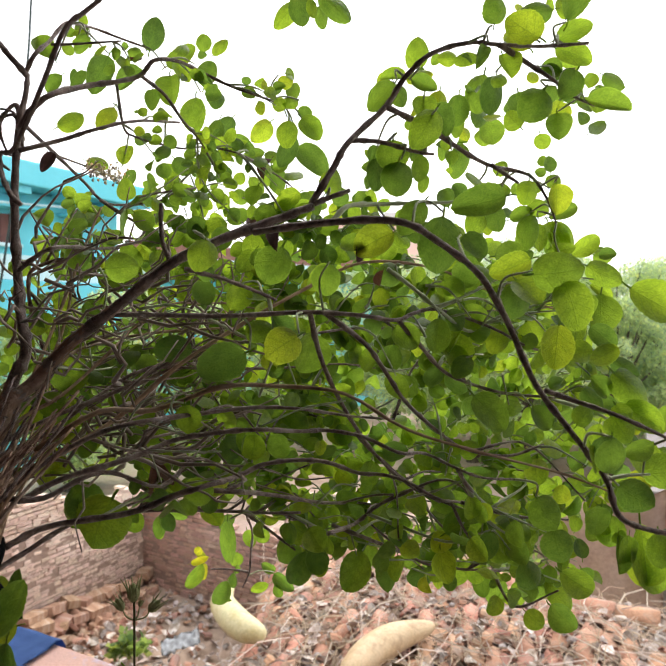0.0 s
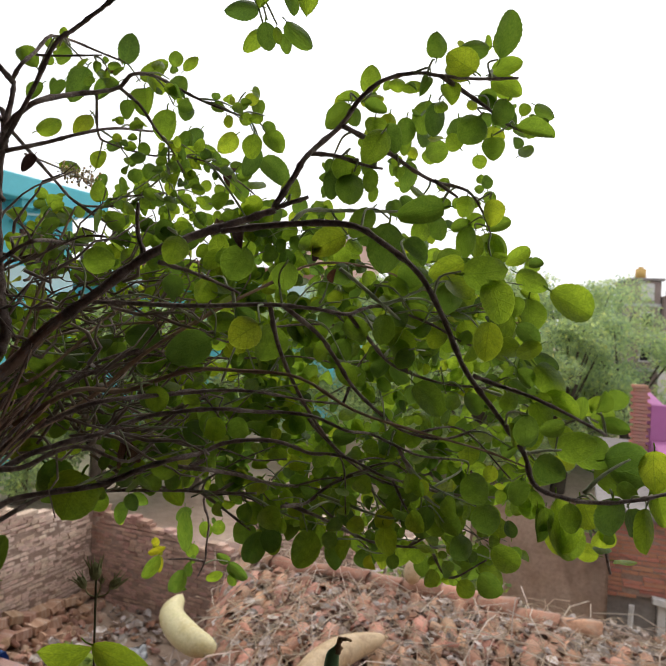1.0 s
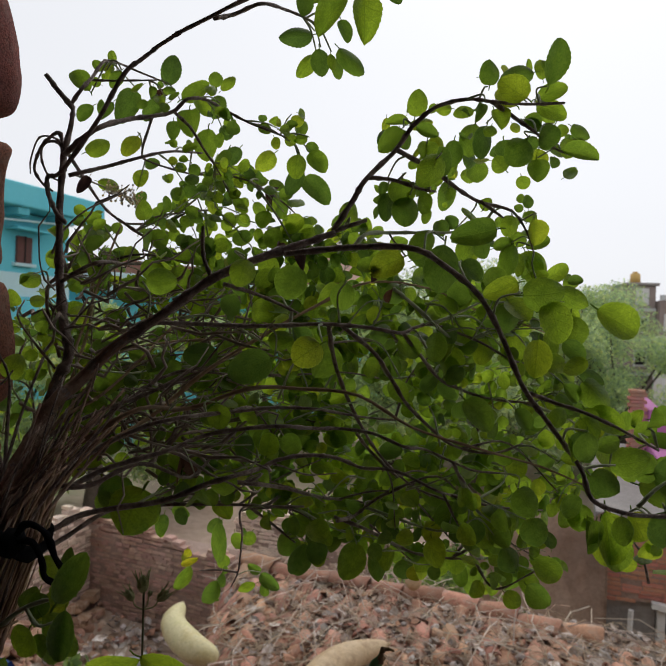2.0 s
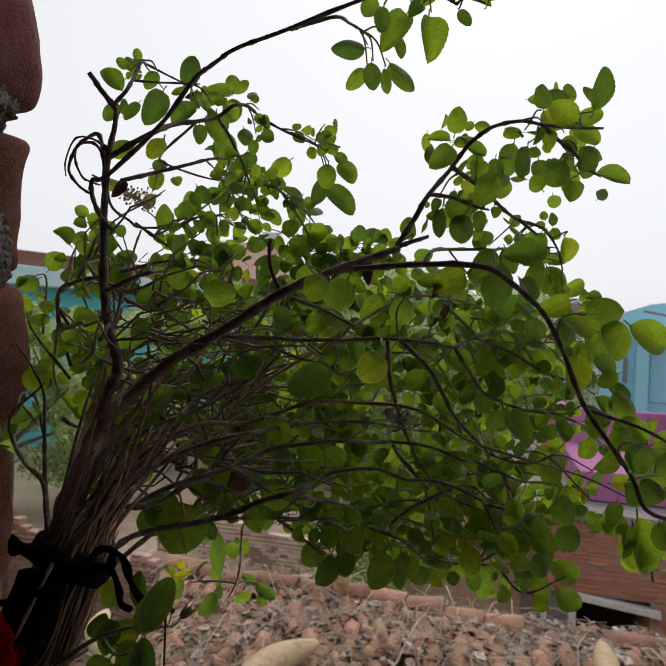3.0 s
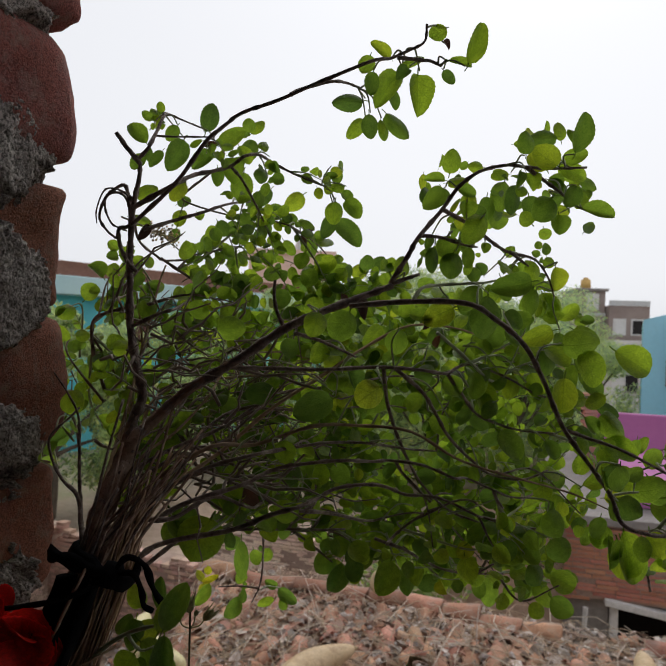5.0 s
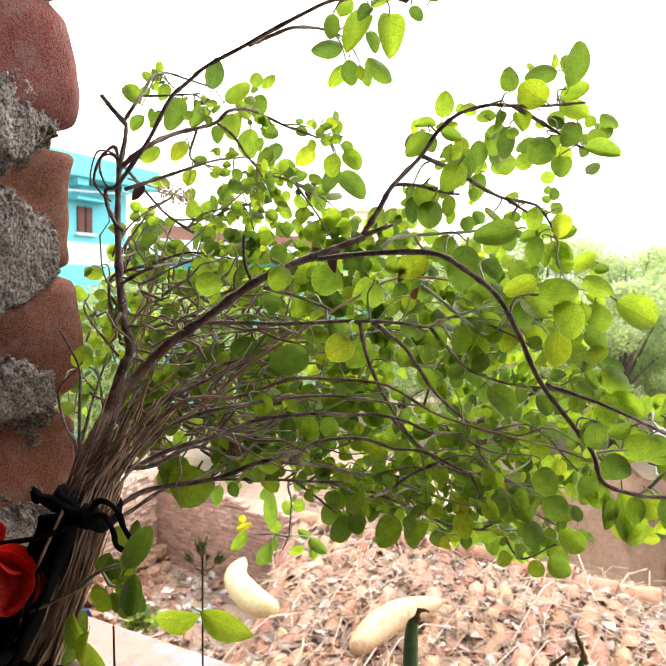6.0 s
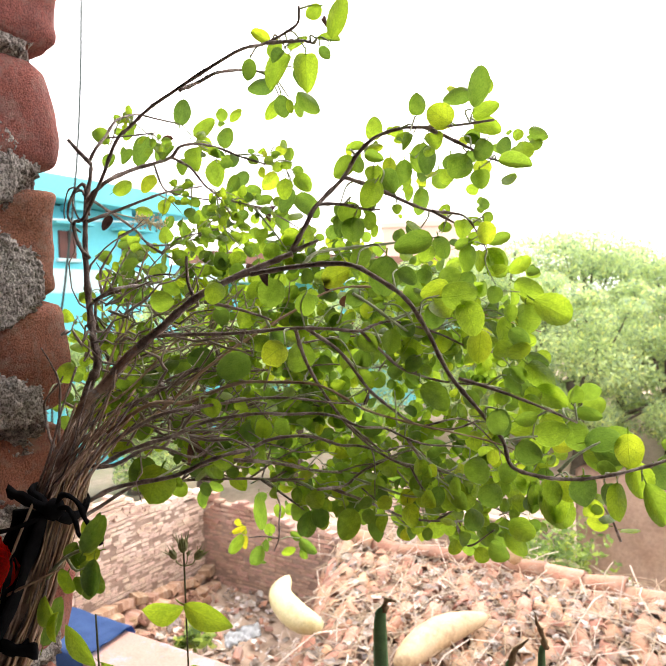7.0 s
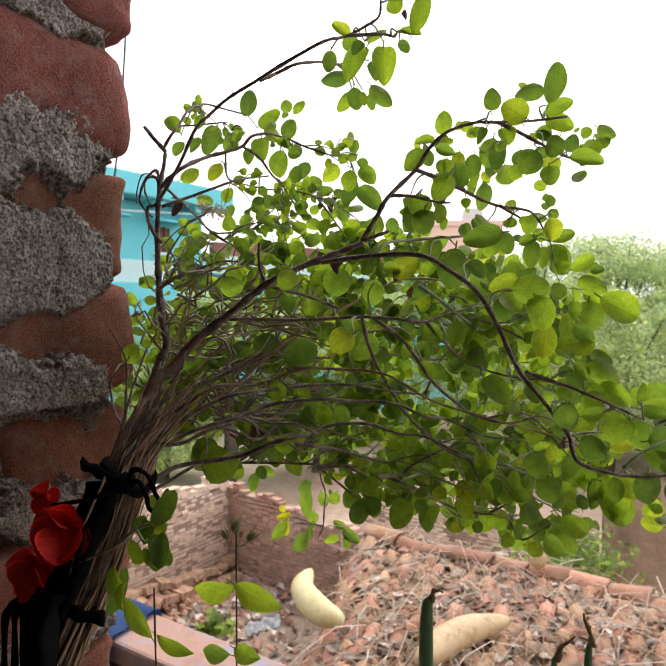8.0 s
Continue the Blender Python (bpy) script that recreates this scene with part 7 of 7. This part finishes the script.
# ---- things round the bundle ----
def ribbon(pts, width, thick, steps=6, seed=0):
    """A soft flattened strip of cloth along pts."""
    rng = random.Random(seed)
    bm = bmesh.new()
    run = curve_points(pts, steps)
    rings = []
    side = Vector((0.2, -0.3, 0.9))
    for i, p in enumerate(run):
        d = (run[min(i + 1, len(run) - 1)] - run[max(i - 1, 0)]).normalized()
        side = (side - d * side.dot(d)).normalized()
        up = d.cross(side)
        k = 1 + 0.25 * math.sin(i * 0.9 + seed) + rng.uniform(-0.1, 0.1)
        ring = []
        for c, h in ((-1, 0), (-0.5, 0.8), (0.5, 0.9), (1, 0), (0.5, -0.8), (-0.5, -0.9)):
            ring.append(bm.verts.new(p + side * c * width * k / 2 + up * h * thick / 2))
        rings.append(ring)
    for r0, r1 in zip(rings, rings[1:]):
        for k in range(6):
            bm.faces.new((r0[k], r0[(k + 1) % 6], r1[(k + 1) % 6], r1[k]))
    bm.faces.new(rings[0][::-1])
    bm.faces.new(rings[-1])
    return bm


def cloth_tie():
    tie = tagged(empty("cloth_tie", pose(0, 0, 0)), "black cotton strip knotted round the basil stalks", "cloth strip")
    c = TIE + Vector((-0.001, 0.0, -0.004))
    ring = [c + Vector((math.cos(a) * 0.0148, math.sin(a) * 0.0148, 0.003 * math.sin(a * 2) - 0.006 * math.cos(a))) for a in [2 * math.pi * i / 10 for i in range(11)]]
    part("band", ribbon(ring, 0.007, 0.004, 4, 1), BLACK_CLOTH, tie, "", True)
    k = c + Vector((0.008, -0.018, 0.0))
    part("band", ribbon([c + Vector((-0.021, -0.0155, 0.0085)), c + Vector((-0.012, -0.0185, 0.0065)), c + Vector((-0.002, -0.0195, 0.003)), k + Vector((0.003, 0.0, -0.003))], 0.0082, 0.0045, 5, 2), BLACK_CLOTH, tie, "", True)
    part("loop", ribbon([k, k + Vector((0.007, -0.003, 0.009)), k + Vector((0.015, -0.002, 0.005)), k + Vector((0.018, 0.0, -0.005)), k + Vector((0.022, 0.002, -0.013)), k + Vector((0.026, 0.002, -0.02))], 0.0033, 0.0026, 5, 3), BLACK_CLOTH, tie, "", True)
    part("loop", ribbon([k, k + Vector((0.01, -0.004, 0.002)), k + Vector((0.014, -0.003, -0.006)), k + Vector((0.015, -0.002, -0.013)), k + Vector((0.019, -0.001, -0.016))], 0.0032, 0.0026, 5, 4), BLACK_CLOTH, tie, "", True)
    bm = bmesh.new()
    bmesh.ops.create_icosphere(bm, subdivisions=2, radius=0.0055, matrix=Matrix.Translation(k))
    for v in bm.verts:
        v.co += noise.noise_vector(v.co * 160) * 0.003
    part("knot", bm, BLACK_CLOTH, tie, "", True)
    part("string", ribbon([k + Vector((-0.004, -0.002, -0.003)), k + Vector((-0.02, -0.006, -0.009)), k + Vector((-0.038, -0.002, -0.014)), k + Vector((-0.06, 0.004, -0.019))], 0.0026, 0.0024, 6, 5), BLACK_CLOTH, tie, "black string", True)
    low = tagged(empty("cloth_tie", pose(0, 0, 0)), "second black cloth strip low on the basil stalks", "cloth strip")
    c2 = Vector((-0.198, 0.238, 3.822))
    ring = [c2 + Vector((math.cos(a) * 0.0135, math.sin(a) * 0.0135, 0.003 * math.sin(a * 3))) for a in [2 * math.pi * i / 10 for i in range(11)]]
    part("band", ribbon(ring, 0.008, 0.004, 4, 6), BLACK_CLOTH, low, "", True)
    part("end", ribbon([c2 + Vector((0.004, -0.0125, 0.001)), c2 + Vector((0.014, -0.014, 0.0)), c2 + Vector((0.024, -0.0115, -0.001))], 0.011, 0.005, 4, 7), BLACK_CLOTH, low, "", True)
    # folds of the same cloth that lie down the shaded side of the stalks between the two ties
    for i, (dx, w) in enumerate(((-0.011, 0.012), (-0.004, 0.012), (-0.015, 0.010), (0.002, 0.010))):
        run = [sheaf_axis(z) + Vector((dx - 0.004 * (3.9 - z) / 0.08, -0.0148 + abs(dx + 0.004) * 0.3 - 0.001 * i, 0)) for z in (3.899, 3.88, 3.86, 3.84, 3.822)]
        part("fold", ribbon(run, w, 0.003, 4, 20 + i), BLACK_CLOTH, low, "creased fold along the stalks", True)
    # the wide folded end that hangs down in front, and loose cords beside it
    for i, (x, w) in enumerate(((-0.199, 0.013), (-0.207, 0.014), (-0.214, 0.012), (-0.203, 0.012))):
        y = 0.215 + 0.003 * i
        part("end", ribbon([Vector((x + 0.004, y, 3.838)), Vector((x, y - 0.003, 3.825)), Vector((x - 0.003, y - 0.002, 3.78)), Vector((x - 0.005, y, 3.7))], w, 0.004, 5, 8 + i), BLACK_CLOTH, low, "wide folded hanging end", True)
    for i, (x, dx) in enumerate(((-0.222, -0.012), (-0.22, -0.007), (-0.219, -0.002))):
        part("cord", ribbon([Vector((x + 0.006, 0.22, 3.836)), Vector((x + dx * 0.6, 0.217, 3.826)), Vector((x + dx, 0.218, 3.80)), Vector((x + dx * 1.1, 0.22, 3.7))], 0.0042, 0.003, 5, 15 + i), BLACK_CLOTH, low, "frayed hanging cord", True)


cloth_tie()

PETAL_SHAPES = [leaf_mesh("petal", s + 70, PETAL, 0.45 - 0.3 * s, 0.5 - 0.5 * s, 0.7, False) for s in range(3)]


def red_flower(p, size, count, seed, label):
    rng = random.Random(seed)
    f = tagged(empty("red_flower", pose(*p)), label, "flower", "red flowers on the tie")
    for k in range(count + 1):
        a = 2 * math.pi * k / count + rng.uniform(-0.3, 0.3)
        out = Vector((math.cos(a), -0.15 + rng.uniform(-0.25, 0.15), math.sin(a) * 0.9)).normalized()
        if k == count:
            out = Vector((0.25, -0.45, -0.9)).normalized()
        up = Vector((rng.gauss(0, 0.25), -1, rng.gauss(0, 0.25))).normalized()
        side = up.cross(out).normalized()
        m = Matrix((out, side, out.cross(side))).transposed().to_4x4()
        piece("petal", rng.choice(PETAL_SHAPES), f, Matrix.Translation(out * size * 0.28 + Vector((0, -0.004 * (k == count), 0))) @ m @ Matrix.Diagonal((size * 0.78, size * rng.uniform(0.85, 1.1), size * 0.8, 1)))
    bm = bmesh.new()
    bmesh.ops.create_icosphere(bm, subdivisions=2, radius=size * 0.16)
    part("centre", bm, PETAL, f, "", True)
    return f


red_flower((-0.199, 0.226, 3.872), 0.028, 6, 1, "large red flower hanging on the black string")
red_flower((-0.22, 0.226, 3.845), 0.024, 5, 2, "smaller red flower hanging on the black string")
red_flower((-0.214, 0.232, 3.888), 0.015, 4, 3, "half open red flower on the black string")
SPRIG_SHAPES = [leaf_mesh("leaf", s + 90, SPRIG_LEAF, 0.12, 0.7, 0.92, True, 0.85) for s in range(3)]


def garden_sprig(name, top, foot, pairs, seed, label, buds=False):
    """An upright shoot with opposite leaves and, on one, a cluster of narrow green buds."""
    rng = random.Random(seed)
    t = tagged(empty(name, pose(*foot)), label, "plant", "young shoots in the planter")
    inv = t.matrix_world.inverted()
    bm = bmesh.new()
    mid = Vector(top).lerp(Vector(foot), 0.5) + Vector((0.003, 0, 0))
    tube(bm, curve_points([inv @ Vector(foot), inv @ mid, inv @ Vector(top)], 8), 0.0010, 0.0006, 7, 0.2, 6)
    part("stem", bm, SHOOT_STEM, t, "thin dark stem", True)
    for p, length, width, angle in pairs:
        piece("leaf", rng.choice(SPRIG_SHAPES), t, inv @ leaf_pose(Vector(p), length, width, angle, rng, 16))
    if buds:
        b0 = inv @ Vector(top) + Vector((0, 0, -0.012))
        for k, (sx, sy, sz, ln) in enumerate(((-0.007, 0.0, 0.006, 0.0078), (-0.0008, 0.001, 0.0112, 0.0105), (0.0095, 0.0, 0.0065, 0.0088), (0.0035, -0.001, 0.0092, 0.004))):
            bm = bmesh.new()
            e = b0 + Vector((sx, sy, sz))
            d = Vector((sx * 1.2, sy, 0.012)).normalized()
            tube(bm, curve_points([b0, b0.lerp(e, 0.5) + Vector((sx * 0.2, 0, -0.001)), e], 4), 0.0005, 0.0004, 6)
            part("bud_stalk", bm, BUD, t, "", True)
            bm = bmesh.new()
            turn = d.to_track_quat("Z", "Y")
            bmesh.ops.create_uvsphere(bm, u_segments=12, v_segments=9, radius=1.0)
            for v in bm.verts:
                slim = 1 - 0.35 * max(0, v.co.z)
                v.co = e + turn @ Vector((v.co.x * ln * 0.34 * slim, v.co.y * ln * 0.34 * slim, ln * (0.45 + 0.55 * v.co.z)))
            bud = part("bud", bm, BUD, t, "downy green bud", True)
            for j in range(7):
                az = 2 * math.pi * (j + rng.uniform(-0.2, 0.2)) / 7
                way = Vector((math.cos(az), math.sin(az), 0))
                run = [e + turn @ (way * ln * r + Vector((0, 0, ln * h))) for r, h in ((0.26, 0.25), (0.33, 0.7), (rng.uniform(0.3, 0.75), rng.uniform(1.0, 1.45)))]
                bm = bmesh.new()
                tube(bm, curve_points(run, 3), ln * 0.1, ln * 0.015, 6)
                part("sepal", bm, BUD, bud, "", True)
    return t


garden_sprig("shoot", (-0.146, 0.372, 3.824), (-0.150, 0.366, 3.500), [((-0.1635, 0.366, 3.7775), 0.0345, 0.0205, 192), ((-0.1270, 0.366, 3.776), 0.042, 0.0195, 335), ((-0.162, 0.366, 3.727), 0.0236, 0.0155, 175), ((-0.136, 0.366, 3.730), 0.0234, 0.0153, 345)], 1, "green shoot with opposite leaves and a bud cluster", True)
garden_sprig("shoot", (-0.180, 0.300, 3.807), (-0.181, 0.300, 3.500), [((-0.194, 0.300, 3.784), 0.0355, 0.0125, 136), ((-0.166, 0.300, 3.767), 0.0300, 0.0115, 345)], 2, "slender green shoot with narrow leaves")


def aloe(p, height, lean, seed, label, blades, taper, tips):
    t = tagged(empty("aloe", pose(p[0], p[1], p[2])), label, "plant")
    for k, (dx, h, w) in enumerate([(lean + u, height + v, w) for u, v, w in blades]):
        bm = bmesh.new()
        run = curve_points([(0.004 * k, 0.003 * k, 0), (dx * 0.5, 0.004 * k, h * 0.5), (dx, 0, h * 0.92), (dx * 1.1 + 0.004, -0.001, h)], 6)
        rings = []
        for i, q in enumerate(run):
            s = i / (len(run) - 1)
            r = w * (1 - s**taper) + 0.0006
            rings.append([bm.verts.new(q + Vector((math.cos(a) * r, math.sin(a) * r * 0.55, 0))) for a in [2 * math.pi * j / 8 for j in range(8)]])
        for r0, r1 in zip(rings, rings[1:]):
            for j in range(8):
                bm.faces.new((r0[j], r0[(j + 1) % 8], r1[(j + 1) % 8], r1[j]))
        bm.faces.new(rings[-1])
        leaf = part("leaf", bm, ALOE, t, "", True)
        if k < len(tips):
            bm = bmesh.new()
            e = run[-1]
            tube(bm, curve_points([e + Vector((0, 0, -0.007)), *[e + Vector((x, 0.001, z)) for x, z in tips[k]]], 5), 0.0024, 0.0005, 6, 0.35, 4, 0.3, seed + k)
            part("withered_tip", bm, WITHERED, leaf, "withered brown tip", True)
    return t


aloe((0.006, 0.386, 3.5), 0.284, -0.003, 1, "stiff upright green aloe leaf with a brown tip", [(0, 0, 0.0056), (0.012, -0.108, 0.006), (-0.014, -0.142, 0.006)], 4.0, [[(0.001, 0.001), (0.005, 0.002), (0.009, 0.001)]])
aloe((0.129, 0.385, 3.5), 0.269, -0.008, 2, "green aloe leaf with a withered brown tip", [(0, -0.006, 0.0052), (-0.023, -0.02, 0.0045), (0.01, -0.13, 0.006)], 1.5, [[(-0.003, 0.005), (-0.006, 0.011), (-0.007, 0.017)], [(0.003, 0.004), (0.008, 0.008), (0.013, 0.013)]])


def planter():
    p = tagged(empty("planter", PILLAR_M), "plain cement planter trough filled with soil", "planter")
    part("trough", boxed((0.0, 0.02, 2.4), (2.2, 0.34, 3.5), 0.01), CONCRETE, p)
    bm = bmesh.new()
    grid = [[bm.verts.new((0.03 + 2.14 * i / 40, 0.05 + 0.26 * j / 6, 3.505 + noise.noise(Vector((i, j, 0)) * 0.6) * 0.006)) for i in range(41)] for j in range(7)]
    for r0, r1 in zip(grid, grid[1:]):
        for i in range(40):
            bm.faces.new((r0[i], r0[i + 1], r1[i + 1], r1[i]))
    part("soil", bm, EARTH, p, "dark soil", True)


planter()
slab("wall_parapet", (0.0, -0.23, 2.5), (3.6, 0.0, 3.66), CONCRETE, "low cement parapet beside the brick pillar", 0.008)


def lower_ledge():
    """The painted wall top on the next lower roof, with a blue cloth laid over its end."""
    w = tagged(empty("painted_wall", PILLAR_M), "low wall with worn pale pink painted top", "wall")
    part("wall", boxed((-1.5, 0.91, 1.1), (1.4, 1.06, 2.93)), MAROON, w, "maroon painted side")
    part("coping", boxed((-1.5, 0.885, 2.931), (1.4, 1.08, 3.0), 0.012), PINK_LEDGE, w, "pale pink coping with bluish stains")
    c = tagged(empty("blue_cloth", PILLAR_M), "folded dark blue cotton cloth on the pink wall top", "cloth")
    bm = bmesh.new()
    n = 26
    grid = []
    for j in range(n + 1):
        row = []
        for i in range(n + 1):
            a, s = -1.52 + 0.37 * i / n, j / n
            b = 0.76 + 0.38 * s
            over = max(0, 0.88 - b) + max(0, b - 1.09)
            z = 3.008 - over * 3.2 + 0.005 * noise.noise(Vector((a * 14, b * 22, 0))) + 0.005
            row.append(bm.verts.new((a - 0.05 * s, max(0.865, min(1.1, b)), z)))
        grid.append(row)
    for r0, r1 in zip(grid, grid[1:]):
        for i in range(n):
            bm.faces.new((r0[i], r0[i + 1], r1[i + 1], r1[i]))
    bmesh.ops.solidify(bm, geom=bm.faces[:], thickness=0.008)
    part("sheet", bm, BLUE_CLOTH, c, "", True)


lower_ledge()


def gourd(pts, r, label, seed, skin=None):
    """A long pale gourd, swollen at one end, with a short dry stalk."""
    g = tagged(empty("ash_gourd", pose(*pts[0])), label, "gourd", "gourds on the tile heap")
    inv = g.matrix_world.inverted()
    run = curve_points([inv @ Vector(p) for p in pts], 7)
    bm = bmesh.new()
    rings = []
    side = Vector((0.1, 0.2, 1))
    for i, p in enumerate(run):
        s = i / (len(run) - 1)
        d = (run[min(i + 1, len(run) - 1)] - run[max(i - 1, 0)]).normalized()
        side = (side - d * side.dot(d)).normalized()
        up = d.cross(side)
        k = r * max(0.06, (math.sin(math.pi * min(1, max(0, s * 0.96 + 0.02))) ** 0.42)) * (0.82 + 0.26 * s)
        rings.append([bm.verts.new(p + (side * math.cos(a) + up * math.sin(a)) * k * (1 + 0.02 * math.sin(5 * a + seed))) for a in [2 * math.pi * j / 16 for j in range(16)]])
    for r0, r1 in zip(rings, rings[1:]):
        for j in range(16):
            bm.faces.new((r0[j], r0[(j + 1) % 16], r1[(j + 1) % 16], r1[j]))
    bm.faces.new(rings[0][::-1])
    bm.faces.new(rings[-1])
    part("body", bm, skin or GOURD, g, "", True)
    bm = bmesh.new()
    e = run[0] - (run[1] - run[0]).normalized() * 0.03
    tube(bm, [run[0], (run[0] + e) / 2, e], 0.012, 0.008, 7, 0.1, 2)
    part("stalk", bm, DRY, g, "short dry stalk", True)
    return g


gourd([(-0.844, 3.555, 2.440), (-0.842, 3.367, 2.420), (-0.703, 3.160, 2.410), (-0.565, 3.084, 2.400)], 0.075, "curved pale cream gourd lying on the broken tiles", 1)
gourd([(0.254, 3.232, 2.420), (0.076, 3.104, 2.420), (-0.043, 2.974, 2.410), (-0.158, 2.779, 2.400)], 0.08, "long tan gourd lying on the tiled roof", 2, RIPE_GOURD)
gourd([(1.719, 3.164, 2.440), (1.650, 2.983, 2.420), (1.550, 2.742, 2.410)], 0.065, "orange tinged ripe gourd on the tiled roof", 3, RIPE_GOURD)
gourd([(0.484, 4.020, 2.536), (0.479, 4.023, 2.390)], 0.055, "small yellowish gourd standing at the roof edge", 4, RIPE_GOURD)


def hanging_wire():
    w = tagged(empty("overhead_wire", pose(-2.2, 3.9, 0)), "thin dark cable hanging beyond the pillar", "cable")
    bm = bmesh.new()
    tube(bm, curve_points([(0.12, 0, 7.5), (0.03, 0, 6.0), (0.0, 0, 5.5), (-0.06, 0, 4.9), (-0.17, 0, 4.2), (-0.3, 0, 3.4), (-0.34, 0, 1.6)], 6), 0.008, 0.008, 6)
    part("cable", bm, WIRE, w, "", True)


hanging_wire()


stem([(-0.178, 0.238, 3.852), (-0.158, 0.228, 3.872), (-0.141, 0.219, 3.882), (-0.132, 0.215, 3.884)], 0.0012, 0.0006, GREEN_TWIG, 5, 91)
stem([(-0.152, 0.224, 3.876), (-0.146, 0.222, 3.87), (-0.139, 0.222, 3.872)], 0.0008, 0.0005, GREEN_TWIG, 4, 92)
